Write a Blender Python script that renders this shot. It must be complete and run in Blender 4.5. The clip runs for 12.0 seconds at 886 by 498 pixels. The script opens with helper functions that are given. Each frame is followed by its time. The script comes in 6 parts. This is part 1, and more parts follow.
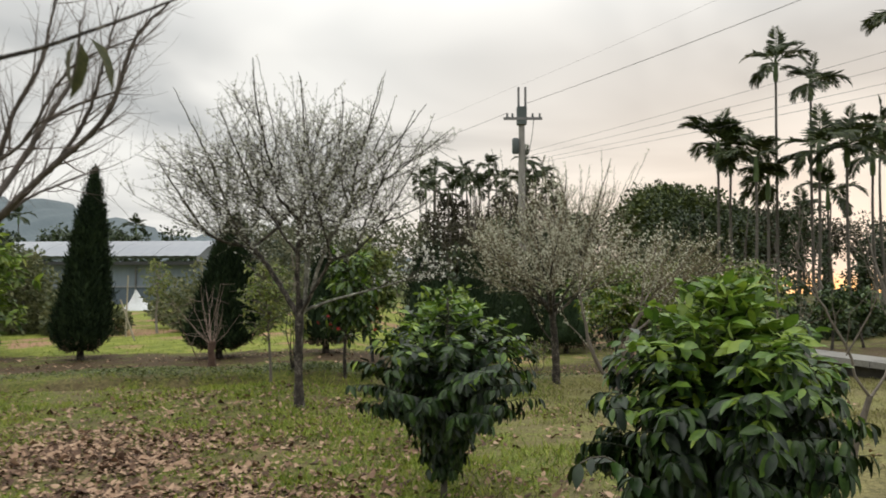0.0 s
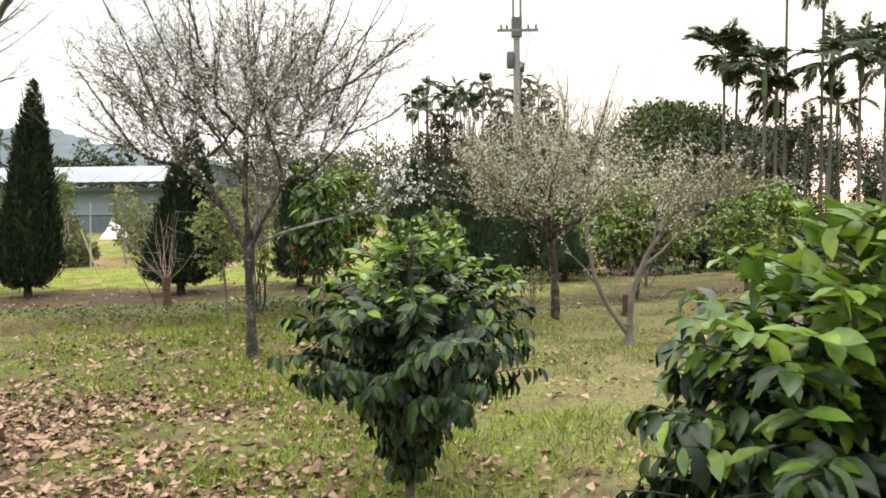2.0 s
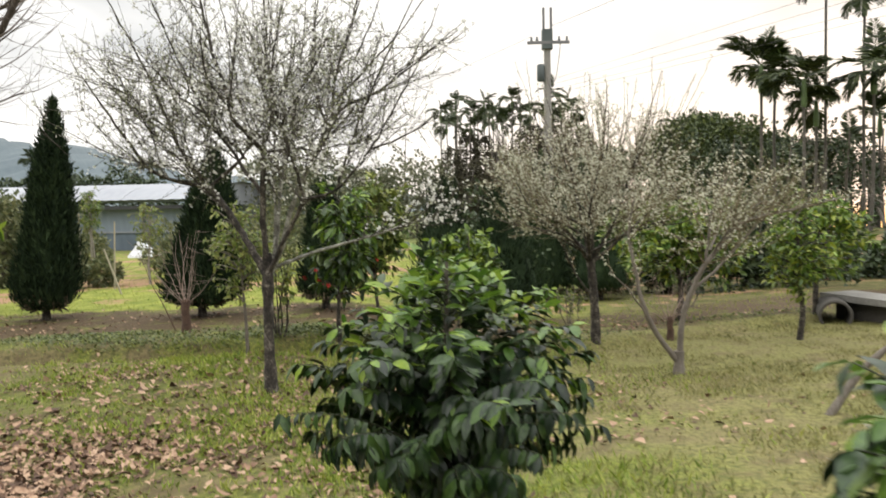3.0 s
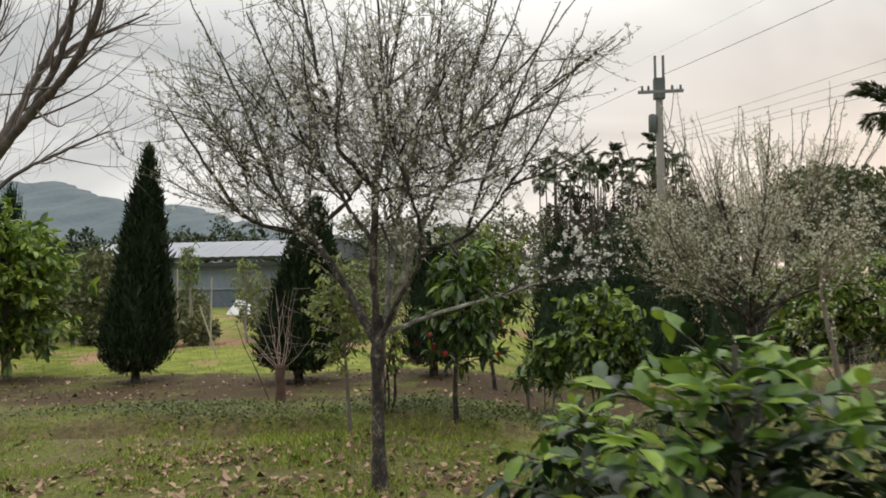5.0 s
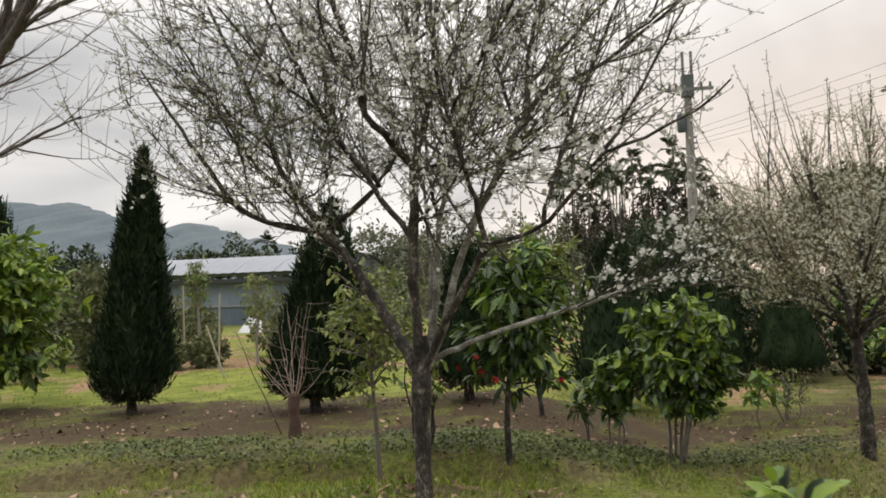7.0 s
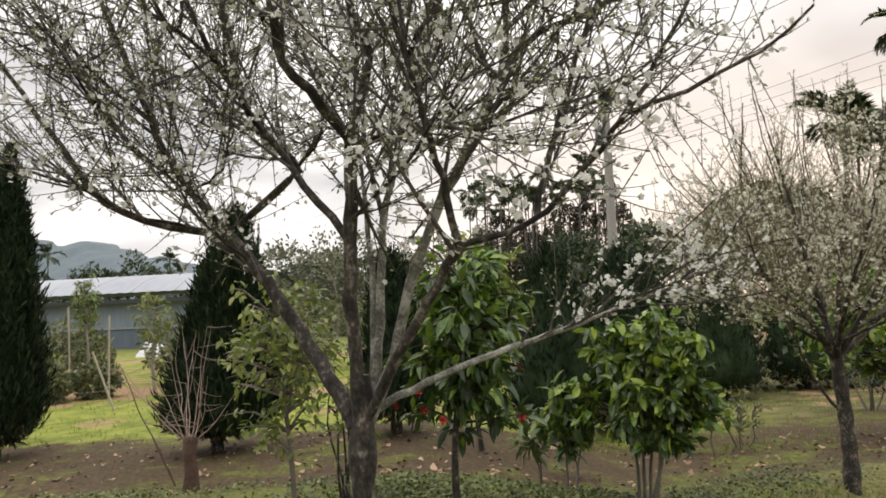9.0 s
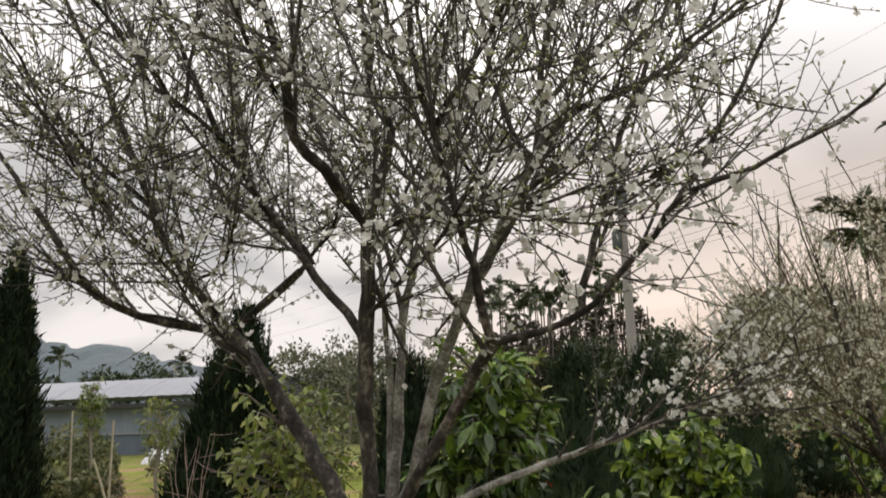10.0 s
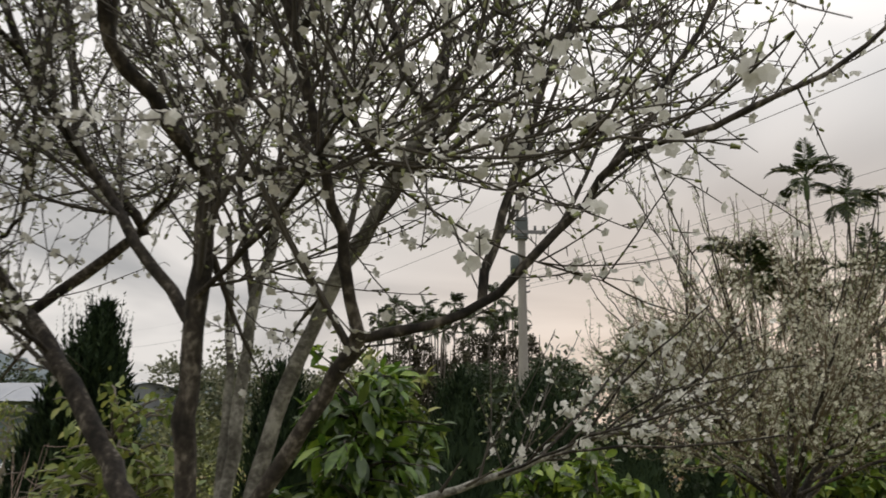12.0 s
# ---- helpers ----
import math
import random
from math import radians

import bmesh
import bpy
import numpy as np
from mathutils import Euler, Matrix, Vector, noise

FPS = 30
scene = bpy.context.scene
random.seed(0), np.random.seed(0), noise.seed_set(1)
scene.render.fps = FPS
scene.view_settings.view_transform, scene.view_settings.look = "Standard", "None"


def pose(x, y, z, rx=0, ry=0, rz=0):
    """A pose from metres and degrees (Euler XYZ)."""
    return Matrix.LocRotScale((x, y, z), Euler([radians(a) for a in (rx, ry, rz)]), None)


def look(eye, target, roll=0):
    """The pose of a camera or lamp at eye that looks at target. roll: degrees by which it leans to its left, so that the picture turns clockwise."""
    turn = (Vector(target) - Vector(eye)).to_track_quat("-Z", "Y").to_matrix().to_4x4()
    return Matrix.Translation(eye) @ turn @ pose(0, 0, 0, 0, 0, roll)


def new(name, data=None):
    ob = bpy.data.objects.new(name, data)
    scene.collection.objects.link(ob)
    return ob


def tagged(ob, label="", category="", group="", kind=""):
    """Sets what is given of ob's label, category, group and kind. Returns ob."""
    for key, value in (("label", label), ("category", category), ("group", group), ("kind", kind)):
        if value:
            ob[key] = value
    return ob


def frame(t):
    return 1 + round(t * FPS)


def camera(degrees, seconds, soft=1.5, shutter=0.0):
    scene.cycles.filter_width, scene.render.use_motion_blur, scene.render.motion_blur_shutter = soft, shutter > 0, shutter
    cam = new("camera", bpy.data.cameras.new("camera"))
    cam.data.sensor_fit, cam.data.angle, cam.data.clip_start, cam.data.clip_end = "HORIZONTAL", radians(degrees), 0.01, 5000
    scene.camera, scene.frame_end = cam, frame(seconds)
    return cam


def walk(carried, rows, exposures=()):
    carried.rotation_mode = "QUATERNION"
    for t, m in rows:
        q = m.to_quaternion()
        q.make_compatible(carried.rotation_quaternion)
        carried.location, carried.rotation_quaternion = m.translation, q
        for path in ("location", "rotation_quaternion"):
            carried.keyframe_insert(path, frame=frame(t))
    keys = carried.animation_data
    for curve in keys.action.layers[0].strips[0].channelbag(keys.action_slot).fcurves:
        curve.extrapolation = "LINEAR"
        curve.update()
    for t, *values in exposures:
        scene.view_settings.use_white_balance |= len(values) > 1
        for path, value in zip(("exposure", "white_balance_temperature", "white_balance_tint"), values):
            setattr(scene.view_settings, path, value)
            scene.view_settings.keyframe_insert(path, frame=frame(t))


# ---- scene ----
cam = camera(56.6, 12.0, soft=1.7, shutter=0.5)
METRES, EYE, TILT, LEAN, TURN = 7.463, 1.5, 0.0, -1.6, 0.0
ROWS = [
    (0.0, 0.0, 0.0, 0.0, 0.04, 1.38, 1.65),
    (0.5, 0.0014, 0.0559, -0.0027, -1.12, 0.56, 1.72),
    (1.0, 0.0102, 0.1109, -0.0025, -0.34, -0.49, 1.62),
    (1.5, 0.0131, 0.1649, -0.0014, 0.44, -2.6, 2.65),
    (2.0, 0.0213, 0.2099, -0.0017, -0.28, -3.97, 2.25),
    (2.5, 0.0242, 0.2482, 0.0015, 0.55, -4.04, 1.78),
    (3.0, 0.0157, 0.2966, 0.0027, 1.72, -2.84, 2.67),
    (3.5, 0.0062, 0.3491, 0.0013, 4.42, -1.65, 2.79),
    (5.5, -0.0639, 0.5295, -0.0005, 8.36, 2.86, 2.34),
    (6.0, -0.0781, 0.5747, -0.0001, 8.39, 4.3, 2.72),
    (6.5, -0.0892, 0.6233, 0.0002, 9.36, 5.04, 3.34),
    (7.0, -0.1081, 0.6734, -0.0048, 9.21, 2.49, 3.58),
    (9.0, -0.1529, 0.8294, -0.003, 2.97, 3.27, 4.21),
    (9.5, -0.1585, 0.8549, -0.003, 3.38, 6.78, 4.53),
    (10.0, -0.1616, 0.877, -0.0022, 3.92, 10.62, 3.77),
    (10.5, -0.1671, 0.8881, 0.0002, 3.42, 12.0, 3.95),
    (11.0, -0.1734, 0.9037, -0.0016, 1.45, 11.78, 4.65),
    (11.5, -0.1589, 0.9343, -0.0065, -1.37, 11.52, 2.07),
    (12.0, -0.1548, 0.9616, -0.0041, -3.68, 11.73, 1.39),
]
EXPOSURES = [(0.0, 0.08, 6650, 8), (1.0, 0.2, 6650, 8), (1.5, 0.65, 6650, 9), (2.0, 1.0, 6700, 9), (2.5, 1.05, 6700, 9), (3.0, 0.7, 6700, 10), (3.5, 0.55, 6700, 10), (4.6, 0.2, 6650, 9), (5.5, 0.08, 6650, 9), (7.0, 0.16, 6700, 12), (9.0, 0.42, 6750, 13), (9.6, 0.36, 6750, 14), (10.0, 0.04, 6800, 15), (10.5, -0.06, 6800, 15), (12.0, -0.2, 6750, 12)]
walk(cam, [(t, pose(0, 0, EYE, TILT, LEAN, TURN) @ pose(METRES * x, METRES * y, METRES * z, 90 + pitch, roll, yaw)) for t, x, y, z, yaw, pitch, roll in ROWS], EXPOSURES)
SKY, ZENITH, BEHIND = 1.0, 3.3, 0.72   # brightness of the cloud sheet, how much brighter it is overhead, and its share away from the sunset

# ---------------------------------------------------------------- world, sun
SUN_AZ, SUN_EL = radians(27.0), radians(2.5)          # to the right of straight ahead (+y), just over the ground
sun_way = Vector((math.sin(SUN_AZ) * math.cos(SUN_EL), math.cos(SUN_AZ) * math.cos(SUN_EL), math.sin(SUN_EL)))

glow_way = Vector((math.sin(radians(26.0)), math.cos(radians(26.0)), -0.025)).normalized()   # aimed below level so the glow falls where the camera sees it


def build_world():
    """Overcast evening sky: a cloud sheet, brighter overhead, warm towards the low sun, over a clear-sky dome."""
    world = bpy.data.worlds.new("sky")
    scene.world = world
    world.use_nodes = True
    nt = world.node_tree
    nt.nodes.clear()
    N, L = nt.nodes.new, nt.links.new
    out, bg = N("ShaderNodeOutputWorld"), N("ShaderNodeBackground")
    sky = N("ShaderNodeTexSky")
    sky.sky_type, sky.sun_disc = "NISHITA", False
    sky.sun_elevation, sky.sun_rotation = SUN_EL, SUN_AZ
    dim = N("ShaderNodeVectorMath"); dim.operation = "SCALE"; dim.inputs[3].default_value = 0.06
    L(sky.outputs[0], dim.inputs[0])
    co = N("ShaderNodeTexCoord")
    sep = N("ShaderNodeSeparateXYZ"); L(co.outputs["Generated"], sep.inputs[0])
    # cloud sheet: project the way onto a high plane so that bands crowd towards the horizon
    up = N("ShaderNodeMath"); up.operation = "MAXIMUM"; up.inputs[1].default_value = 0.0; L(sep.outputs[2], up.inputs[0])
    lift = N("ShaderNodeMath"); lift.operation = "ADD"; lift.inputs[1].default_value = 0.16; L(up.outputs[0], lift.inputs[0])
    px = N("ShaderNodeMath"); px.operation = "DIVIDE"; L(sep.outputs[0], px.inputs[0]); L(lift.outputs[0], px.inputs[1])
    py = N("ShaderNodeMath"); py.operation = "DIVIDE"; L(sep.outputs[1], py.inputs[0]); L(lift.outputs[0], py.inputs[1])
    comb = N("ShaderNodeCombineXYZ"); L(px.outputs[0], comb.inputs[0]); L(py.outputs[0], comb.inputs[1])
    noi = N("ShaderNodeTexNoise"); L(comb.outputs[0], noi.inputs["Vector"])
    noi.inputs["Scale"].default_value, noi.inputs["Detail"].default_value, noi.inputs["Roughness"].default_value = 0.75, 4.0, 0.45
    noi.inputs["Distortion"].default_value = 0.6
    ramp = N("ShaderNodeValToRGB"); L(noi.outputs["Fac"], ramp.inputs[0])
    ramp.color_ramp.elements[0].position, ramp.color_ramp.elements[0].color = 0.36, (0.52, 0.535, 0.55, 1)
    ramp.color_ramp.elements[1].position, ramp.color_ramp.elements[1].color = 0.58, (0.93, 0.92, 0.905, 1)
    # brightening overhead
    zen = N("ShaderNodeMapRange"); L(sep.outputs[2], zen.inputs[0])
    zen.inputs[1].default_value, zen.inputs[2].default_value, zen.inputs[3].default_value, zen.inputs[4].default_value = 0.25, 0.9, 1.0, ZENITH
    bright = N("ShaderNodeVectorMath"); bright.operation = "SCALE"; L(ramp.outputs[0], bright.inputs[0]); L(zen.outputs[0], bright.inputs[3])
    # duller away from the sunset
    dull = N("ShaderNodeMapRange"); L(sep.outputs[1], dull.inputs[0])
    dull.inputs[1].default_value, dull.inputs[2].default_value, dull.inputs[3].default_value, dull.inputs[4].default_value = -0.9, 0.3, BEHIND, 1.0
    shade = N("ShaderNodeVectorMath"); shade.operation = "SCALE"; L(bright.outputs[0], shade.inputs[0]); L(dull.outputs[0], shade.inputs[3])
    # warm light round the low sun
    dot = N("ShaderNodeVectorMath"); dot.operation = "DOT_PRODUCT"; L(co.outputs["Generated"], dot.inputs[0]); dot.inputs[1].default_value = glow_way
    warm = N("ShaderNodeMapRange"); L(dot.outputs["Value"], warm.inputs[0]); warm.interpolation_type = "SMOOTHSTEP"
    warm.inputs[1].default_value, warm.inputs[2].default_value, warm.inputs[3].default_value, warm.inputs[4].default_value = 0.78, 1.0, 0.0, 0.85
    low = N("ShaderNodeMapRange"); L(sep.outputs[2], low.inputs[0])
    low.inputs[1].default_value, low.inputs[2].default_value, low.inputs[3].default_value, low.inputs[4].default_value = 0.0, 0.36, 1.0, 0.0
    wm = N("ShaderNodeMath"); wm.operation = "MULTIPLY"; L(warm.outputs[0], wm.inputs[0]); L(low.outputs[0], wm.inputs[1])
    mixw = N("ShaderNodeMix"); mixw.data_type = "RGBA"; L(wm.outputs[0], mixw.inputs[0]); L(shade.outputs[0], mixw.inputs[6]); mixw.inputs[7].default_value = (1.02, 0.86, 0.73, 1)
    # the glow close to the sun itself
    core = N("ShaderNodeMapRange"); L(dot.outputs["Value"], core.inputs[0]); core.interpolation_type = "SMOOTHSTEP"
    core.inputs[1].default_value, core.inputs[2].default_value, core.inputs[3].default_value, core.inputs[4].default_value = 0.9965, 0.9994, 0.0, 1.0
    lowest = N("ShaderNodeMapRange"); L(sep.outputs[2], lowest.inputs[0]); lowest.interpolation_type = "SMOOTHSTEP"
    lowest.inputs[1].default_value, lowest.inputs[2].default_value, lowest.inputs[3].default_value, lowest.inputs[4].default_value = -0.024, 0.004, 1.0, 0.0
    band = N("ShaderNodeMath"); band.operation = "MULTIPLY"; L(core.outputs[0], band.inputs[0]); L(lowest.outputs[0], band.inputs[1])
    mixc = N("ShaderNodeMix"); mixc.data_type = "RGBA"; L(band.outputs[0], mixc.inputs[0]); L(mixw.outputs[2], mixc.inputs[6]); mixc.inputs[7].default_value = (1.9, 1.05, 0.42, 1)
    mixs = N("ShaderNodeMix"); mixs.data_type = "RGBA"; mixs.inputs[0].default_value = 0.93
    L(dim.outputs[0], mixs.inputs[6]); L(mixc.outputs[2], mixs.inputs[7])
    L(mixs.outputs[2], bg.inputs[0]); bg.inputs[1].default_value = SKY
    L(bg.outputs[0], out.inputs[0])


build_world()
sun = new("sun", bpy.data.lights.new("sun", "SUN"))
sun.data.energy, sun.data.angle, sun.data.color = 0.6, radians(12), (1.0, 0.78, 0.56)
sun.matrix_world = look(sun_way * 50, (0, 0, 0))

# ---------------------------------------------------------------- materials


def material(name, stops, scale=4.0, fine=60.0, rough=0.8, bump=0.3, vary=0.0, through_light=0.0, island=False, spec=0.5, stretch=(1, 1, 1), bump_scale=None, metal=0.0, span=(0.28, 0.44)):
    """A surface with colour variation at two scales, relief, and a variation from piece to piece; through_light: share of light let through (leaves)."""
    m = bpy.data.materials.new(name)
    m.use_nodes = True
    nt = m.node_tree
    N, L = nt.nodes.new, nt.links.new
    p = nt.nodes["Principled BSDF"]
    co = N("ShaderNodeTexCoord")
    mp = N("ShaderNodeMapping"); mp.inputs["Scale"].default_value = stretch; L(co.outputs["Object"], mp.inputs[0])
    a = N("ShaderNodeTexNoise"); a.inputs["Scale"].default_value, a.inputs["Detail"].default_value = scale, 4; L(mp.outputs[0], a.inputs["Vector"])
    b = N("ShaderNodeTexNoise"); b.inputs["Scale"].default_value, b.inputs["Detail"].default_value = fine, 3; L(mp.outputs[0], b.inputs["Vector"])
    mixn = N("ShaderNodeMix"); mixn.inputs[0].default_value = 0.4; L(a.outputs["Fac"], mixn.inputs[2]); L(b.outputs["Fac"], mixn.inputs[3])
    fac = mixn.outputs[0]
    if vary:
        src = N("ShaderNodeNewGeometry").outputs["Random Per Island"] if island else N("ShaderNodeObjectInfo").outputs["Random"]
        mv = N("ShaderNodeMath"); mv.operation = "MULTIPLY_ADD"; L(src, mv.inputs[0]); mv.inputs[1].default_value = vary; mv.inputs[2].default_value = -vary / 2
        ad = N("ShaderNodeMath"); ad.operation = "ADD"; L(fac, ad.inputs[0]); L(mv.outputs[0], ad.inputs[1])
        fac = ad.outputs[0]
    r = N("ShaderNodeValToRGB"); L(fac, r.inputs[0])
    els = r.color_ramp.elements
    for i, c in enumerate(stops):
        pos = span[0] + span[1] * i / max(1, len(stops) - 1)
        e = els[i] if i < 2 else els.new(pos)
        e.position, e.color = pos, (*c, 1)
    L(r.outputs[0], p.inputs["Base Color"])
    p.inputs["Roughness"].default_value, p.inputs["Specular IOR Level"].default_value, p.inputs["Metallic"].default_value = rough, spec, metal
    if bump:
        bn = N("ShaderNodeBump"); bn.inputs["Strength"].default_value, bn.inputs["Distance"].default_value = bump, 0.01
        c = N("ShaderNodeTexNoise"); c.inputs["Scale"].default_value, c.inputs["Detail"].default_value = bump_scale or fine, 4; L(mp.outputs[0], c.inputs["Vector"])
        L(c.outputs["Fac"], bn.inputs["Height"]); L(bn.outputs[0], p.inputs["Normal"])
    if through_light:
        tr = N("ShaderNodeBsdfTranslucent"); L(r.outputs[0], tr.inputs[0])
        ms = N("ShaderNodeMixShader"); ms.inputs[0].default_value = through_light
        L(p.outputs[0], ms.inputs[1]); L(tr.outputs[0], ms.inputs[2])
        L(ms.outputs[0], nt.nodes["Material Output"].inputs[0])
    return m


M_BARK = material("plum_bark", [(0.010, 0.0085, 0.007), (0.026, 0.0215, 0.017), (0.060, 0.050, 0.040), (0.20, 0.18, 0.15)], 16, 70, 0.9, 0.8, stretch=(1, 1, 0.7), bump_scale=26, span=(0.38, 0.26))
M_TWIG = material("plum_twig", [(0.050, 0.044, 0.037), (0.108, 0.095, 0.078)], 6, 60, 0.85, 0.2, vary=0.3, island=True)
M_BROWNTWIG = material("brown_twig", [(0.098, 0.076, 0.047), (0.212, 0.168, 0.106)], 6, 60, 0.85, 0.2, vary=0.3, island=True)
M_BAREBARK = material("greyish_brown_bark", [(0.05, 0.042, 0.037), (0.10, 0.085, 0.076), (0.18, 0.158, 0.142)], 10, 60, 0.9, 0.6, stretch=(1, 1, 0.5))
M_BARETWIG = material("greyish_pink_twig", [(0.095, 0.076, 0.066), (0.19, 0.155, 0.135)], 6, 60, 0.85, 0.2, vary=0.3, island=True)
M_LICHEN = material("lichened_bark", [(0.07, 0.065, 0.052), (0.16, 0.155, 0.13), (0.34, 0.335, 0.29)], 14, 80, 0.92, 0.7, span=(0.38, 0.24))
M_PETAL = material("petal", [(0.62, 0.62, 0.57), (0.80, 0.80, 0.76)], 20, 90, 0.7, 0.0, vary=0.3, through_light=0.35, island=True)
M_PETAL_ONE = material("petal_single", [(0.62, 0.62, 0.57), (0.80, 0.80, 0.76)], 20, 90, 0.7, 0.0, vary=0.3, through_light=0.35)
M_CREAM = material("cream_petal", [(0.50, 0.50, 0.38), (0.74, 0.74, 0.62)], 20, 90, 0.7, 0.0, vary=0.5, through_light=0.35, island=True)
M_BUD = material("bud", [(0.17, 0.20, 0.07), (0.33, 0.36, 0.18)], 20, 90, 0.7, 0.0, vary=0.5, island=True)
M_COFFEE = material("coffee_leaf", [(0.005, 0.014, 0.005), (0.014, 0.034, 0.008), (0.041, 0.081, 0.016)], 5, 40, 0.36, 0.10, vary=0.45, through_light=0.06, island=True, spec=0.34)
M_COFFEE_P = material("coffee_leaf_single", [(0.005, 0.014, 0.005), (0.014, 0.034, 0.008), (0.041, 0.081, 0.016)], 5, 40, 0.36, 0.10, vary=0.45, through_light=0.06, spec=0.34)
M_FLUSH = material("young_leaf", [(0.050, 0.11, 0.014), (0.118, 0.21, 0.025), (0.225, 0.315, 0.036)], 5, 40, 0.42, 0.1, vary=0.45, through_light=0.3, island=True)
M_YOUNG = material("bright_young_leaf", [(0.08, 0.15, 0.02), (0.17, 0.26, 0.03), (0.28, 0.36, 0.045)], 3, 30, 0.42, 0.1, vary=0.5, through_light=0.3, island=True)
M_LEAF = material("garden_leaf", [(0.034, 0.068, 0.014), (0.085, 0.14, 0.024), (0.17, 0.22, 0.036)], 3, 30, 0.45, 0.1, vary=0.5, through_light=0.25, island=True)
M_SHRUB = material("dark_shrub_leaf", [(0.016, 0.038, 0.010), (0.040, 0.078, 0.018), (0.095, 0.14, 0.028)], 3, 30, 0.38, 0.1, vary=0.5, through_light=0.15, island=True)
M_SCRUB = material("scrub_leaf", [(0.065, 0.082, 0.034), (0.12, 0.14, 0.058), (0.20, 0.205, 0.095)], 1.2, 12, 0.6, 0.0, vary=0.5, through_light=0.2, island=True)
M_DOME = material("shade_tree_leaf", [(0.020, 0.036, 0.008), (0.050, 0.074, 0.014), (0.098, 0.120, 0.024)], 0.6, 6, 0.6, 0.0, vary=0.45, through_light=0.08, island=True)
M_YELLOW = material("yellowish_leaf", [(0.10, 0.15, 0.03), (0.18, 0.23, 0.05), (0.27, 0.28, 0.07)], 3, 30, 0.5, 0.1, vary=0.5, through_light=0.3, island=True)
M_CITRUS = material("citrus_leaf", [(0.045, 0.09, 0.016), (0.125, 0.19, 0.024), (0.27, 0.31, 0.038)], 2, 30, 0.42, 0.1, vary=0.55, through_light=0.25, island=True)
M_DARKLEAF = material("dark_wood_leaf", [(0.012, 0.024, 0.009), (0.028, 0.048, 0.014), (0.05, 0.075, 0.022)], 0.6, 6, 0.6, 0.0, vary=0.4, through_light=0.04, island=True)
M_BROWNWOOD = material("brown_wood_leaf", [(0.022, 0.019, 0.011), (0.045, 0.04, 0.02), (0.075, 0.068, 0.032)], 0.5, 6, 0.7, 0.0, vary=0.4, through_light=0.1, island=True)
M_HANGLEAF = material("drooping_leaf", [(0.022, 0.024, 0.010), (0.05, 0.056, 0.018), (0.10, 0.10, 0.032)], 8, 50, 0.5, 0.2, through_light=0.2)
M_GREYLEAF = material("grey_green_leaf", [(0.07, 0.08, 0.045), (0.13, 0.14, 0.08), (0.20, 0.20, 0.125)], 0.8, 8, 0.7, 0.0, vary=0.5, through_light=0.2, island=True)
M_CYPRESS = material("cypress_spray", [(0.007, 0.015, 0.007), (0.016, 0.031, 0.013), (0.031, 0.051, 0.020)], 2.5, 30, 0.75, 0.0, vary=0.5, through_light=0.06, island=True, spec=0.15)
M_CYPRESS_DRY = material("dry_cypress_spray", [(0.06, 0.045, 0.025), (0.13, 0.10, 0.055)], 3, 30, 0.8, 0.0, vary=0.5, island=True)
M_RED = material("red_petal", [(0.18, 0.010, 0.008), (0.36, 0.02, 0.014)], 6, 40, 0.5, 0.0, vary=0.4, through_light=0.2, island=True)
M_REDBARK = material("reddish_bark", [(0.03, 0.017, 0.012), (0.075, 0.042, 0.029), (0.13, 0.085, 0.062)], 10, 60, 0.9, 0.6)
M_REDTWIG = material("pink_shoot", [(0.17, 0.12, 0.095), (0.30, 0.225, 0.185)], 6, 40, 0.75, 0.1, vary=0.4, island=True)
M_GREYBARK = material("grey_bark", [(0.07, 0.06, 0.05), (0.14, 0.12, 0.10), (0.22, 0.20, 0.17)], 8, 60, 0.9, 0.6, stretch=(1, 1, 0.4))
M_STEM = material("coffee_stem", [(0.045, 0.038, 0.028), (0.10, 0.088, 0.068)], 8, 60, 0.85, 0.4, stretch=(1, 1, 0.4))
M_GREENSTEM = material("green_coffee_stem", [(0.018, 0.024, 0.010), (0.045, 0.055, 0.022)], 8, 60, 0.7, 0.3, stretch=(1, 1, 0.4))
M_PALEBARK = material("pale_bark", [(0.16, 0.145, 0.12), (0.27, 0.25, 0.21)], 8, 60, 0.85, 0.5, stretch=(1, 1, 0.4))
M_PALMTRUNK = material("palm_trunk", [(0.065, 0.058, 0.049), (0.13, 0.12, 0.104)], 3, 20, 0.9, 0.3, stretch=(1, 1, 3))
M_SHAFT = material("crownshaft", [(0.06, 0.10, 0.03), (0.10, 0.16, 0.05)], 3, 20, 0.5, 0.1)
M_FROND = material("palm_frond", [(0.013, 0.025, 0.007), (0.030, 0.049, 0.011), (0.072, 0.092, 0.022)], 2, 10, 0.5, 0.0, vary=0.5, through_light=0.22, island=True)
M_LITTER = material("fallen_leaf", [(0.070, 0.038, 0.022), (0.165, 0.095, 0.058), (0.26, 0.160, 0.100), (0.37, 0.25, 0.165)], 6, 50, 0.85, 0.3, vary=0.75, island=True)
M_GRASS = material("grass_blade", [(0.095, 0.15, 0.015), (0.20, 0.275, 0.028), (0.32, 0.345, 0.068)], 1.2, 20, 0.6, 0.0, vary=0.5, through_light=0.25, island=True)
M_DRYGRASS = material("dry_grass_blade", [(0.082, 0.086, 0.024), (0.165, 0.162, 0.046), (0.28, 0.252, 0.10)], 1.2, 20, 0.6, 0.0, vary=0.5, through_light=0.25, island=True)
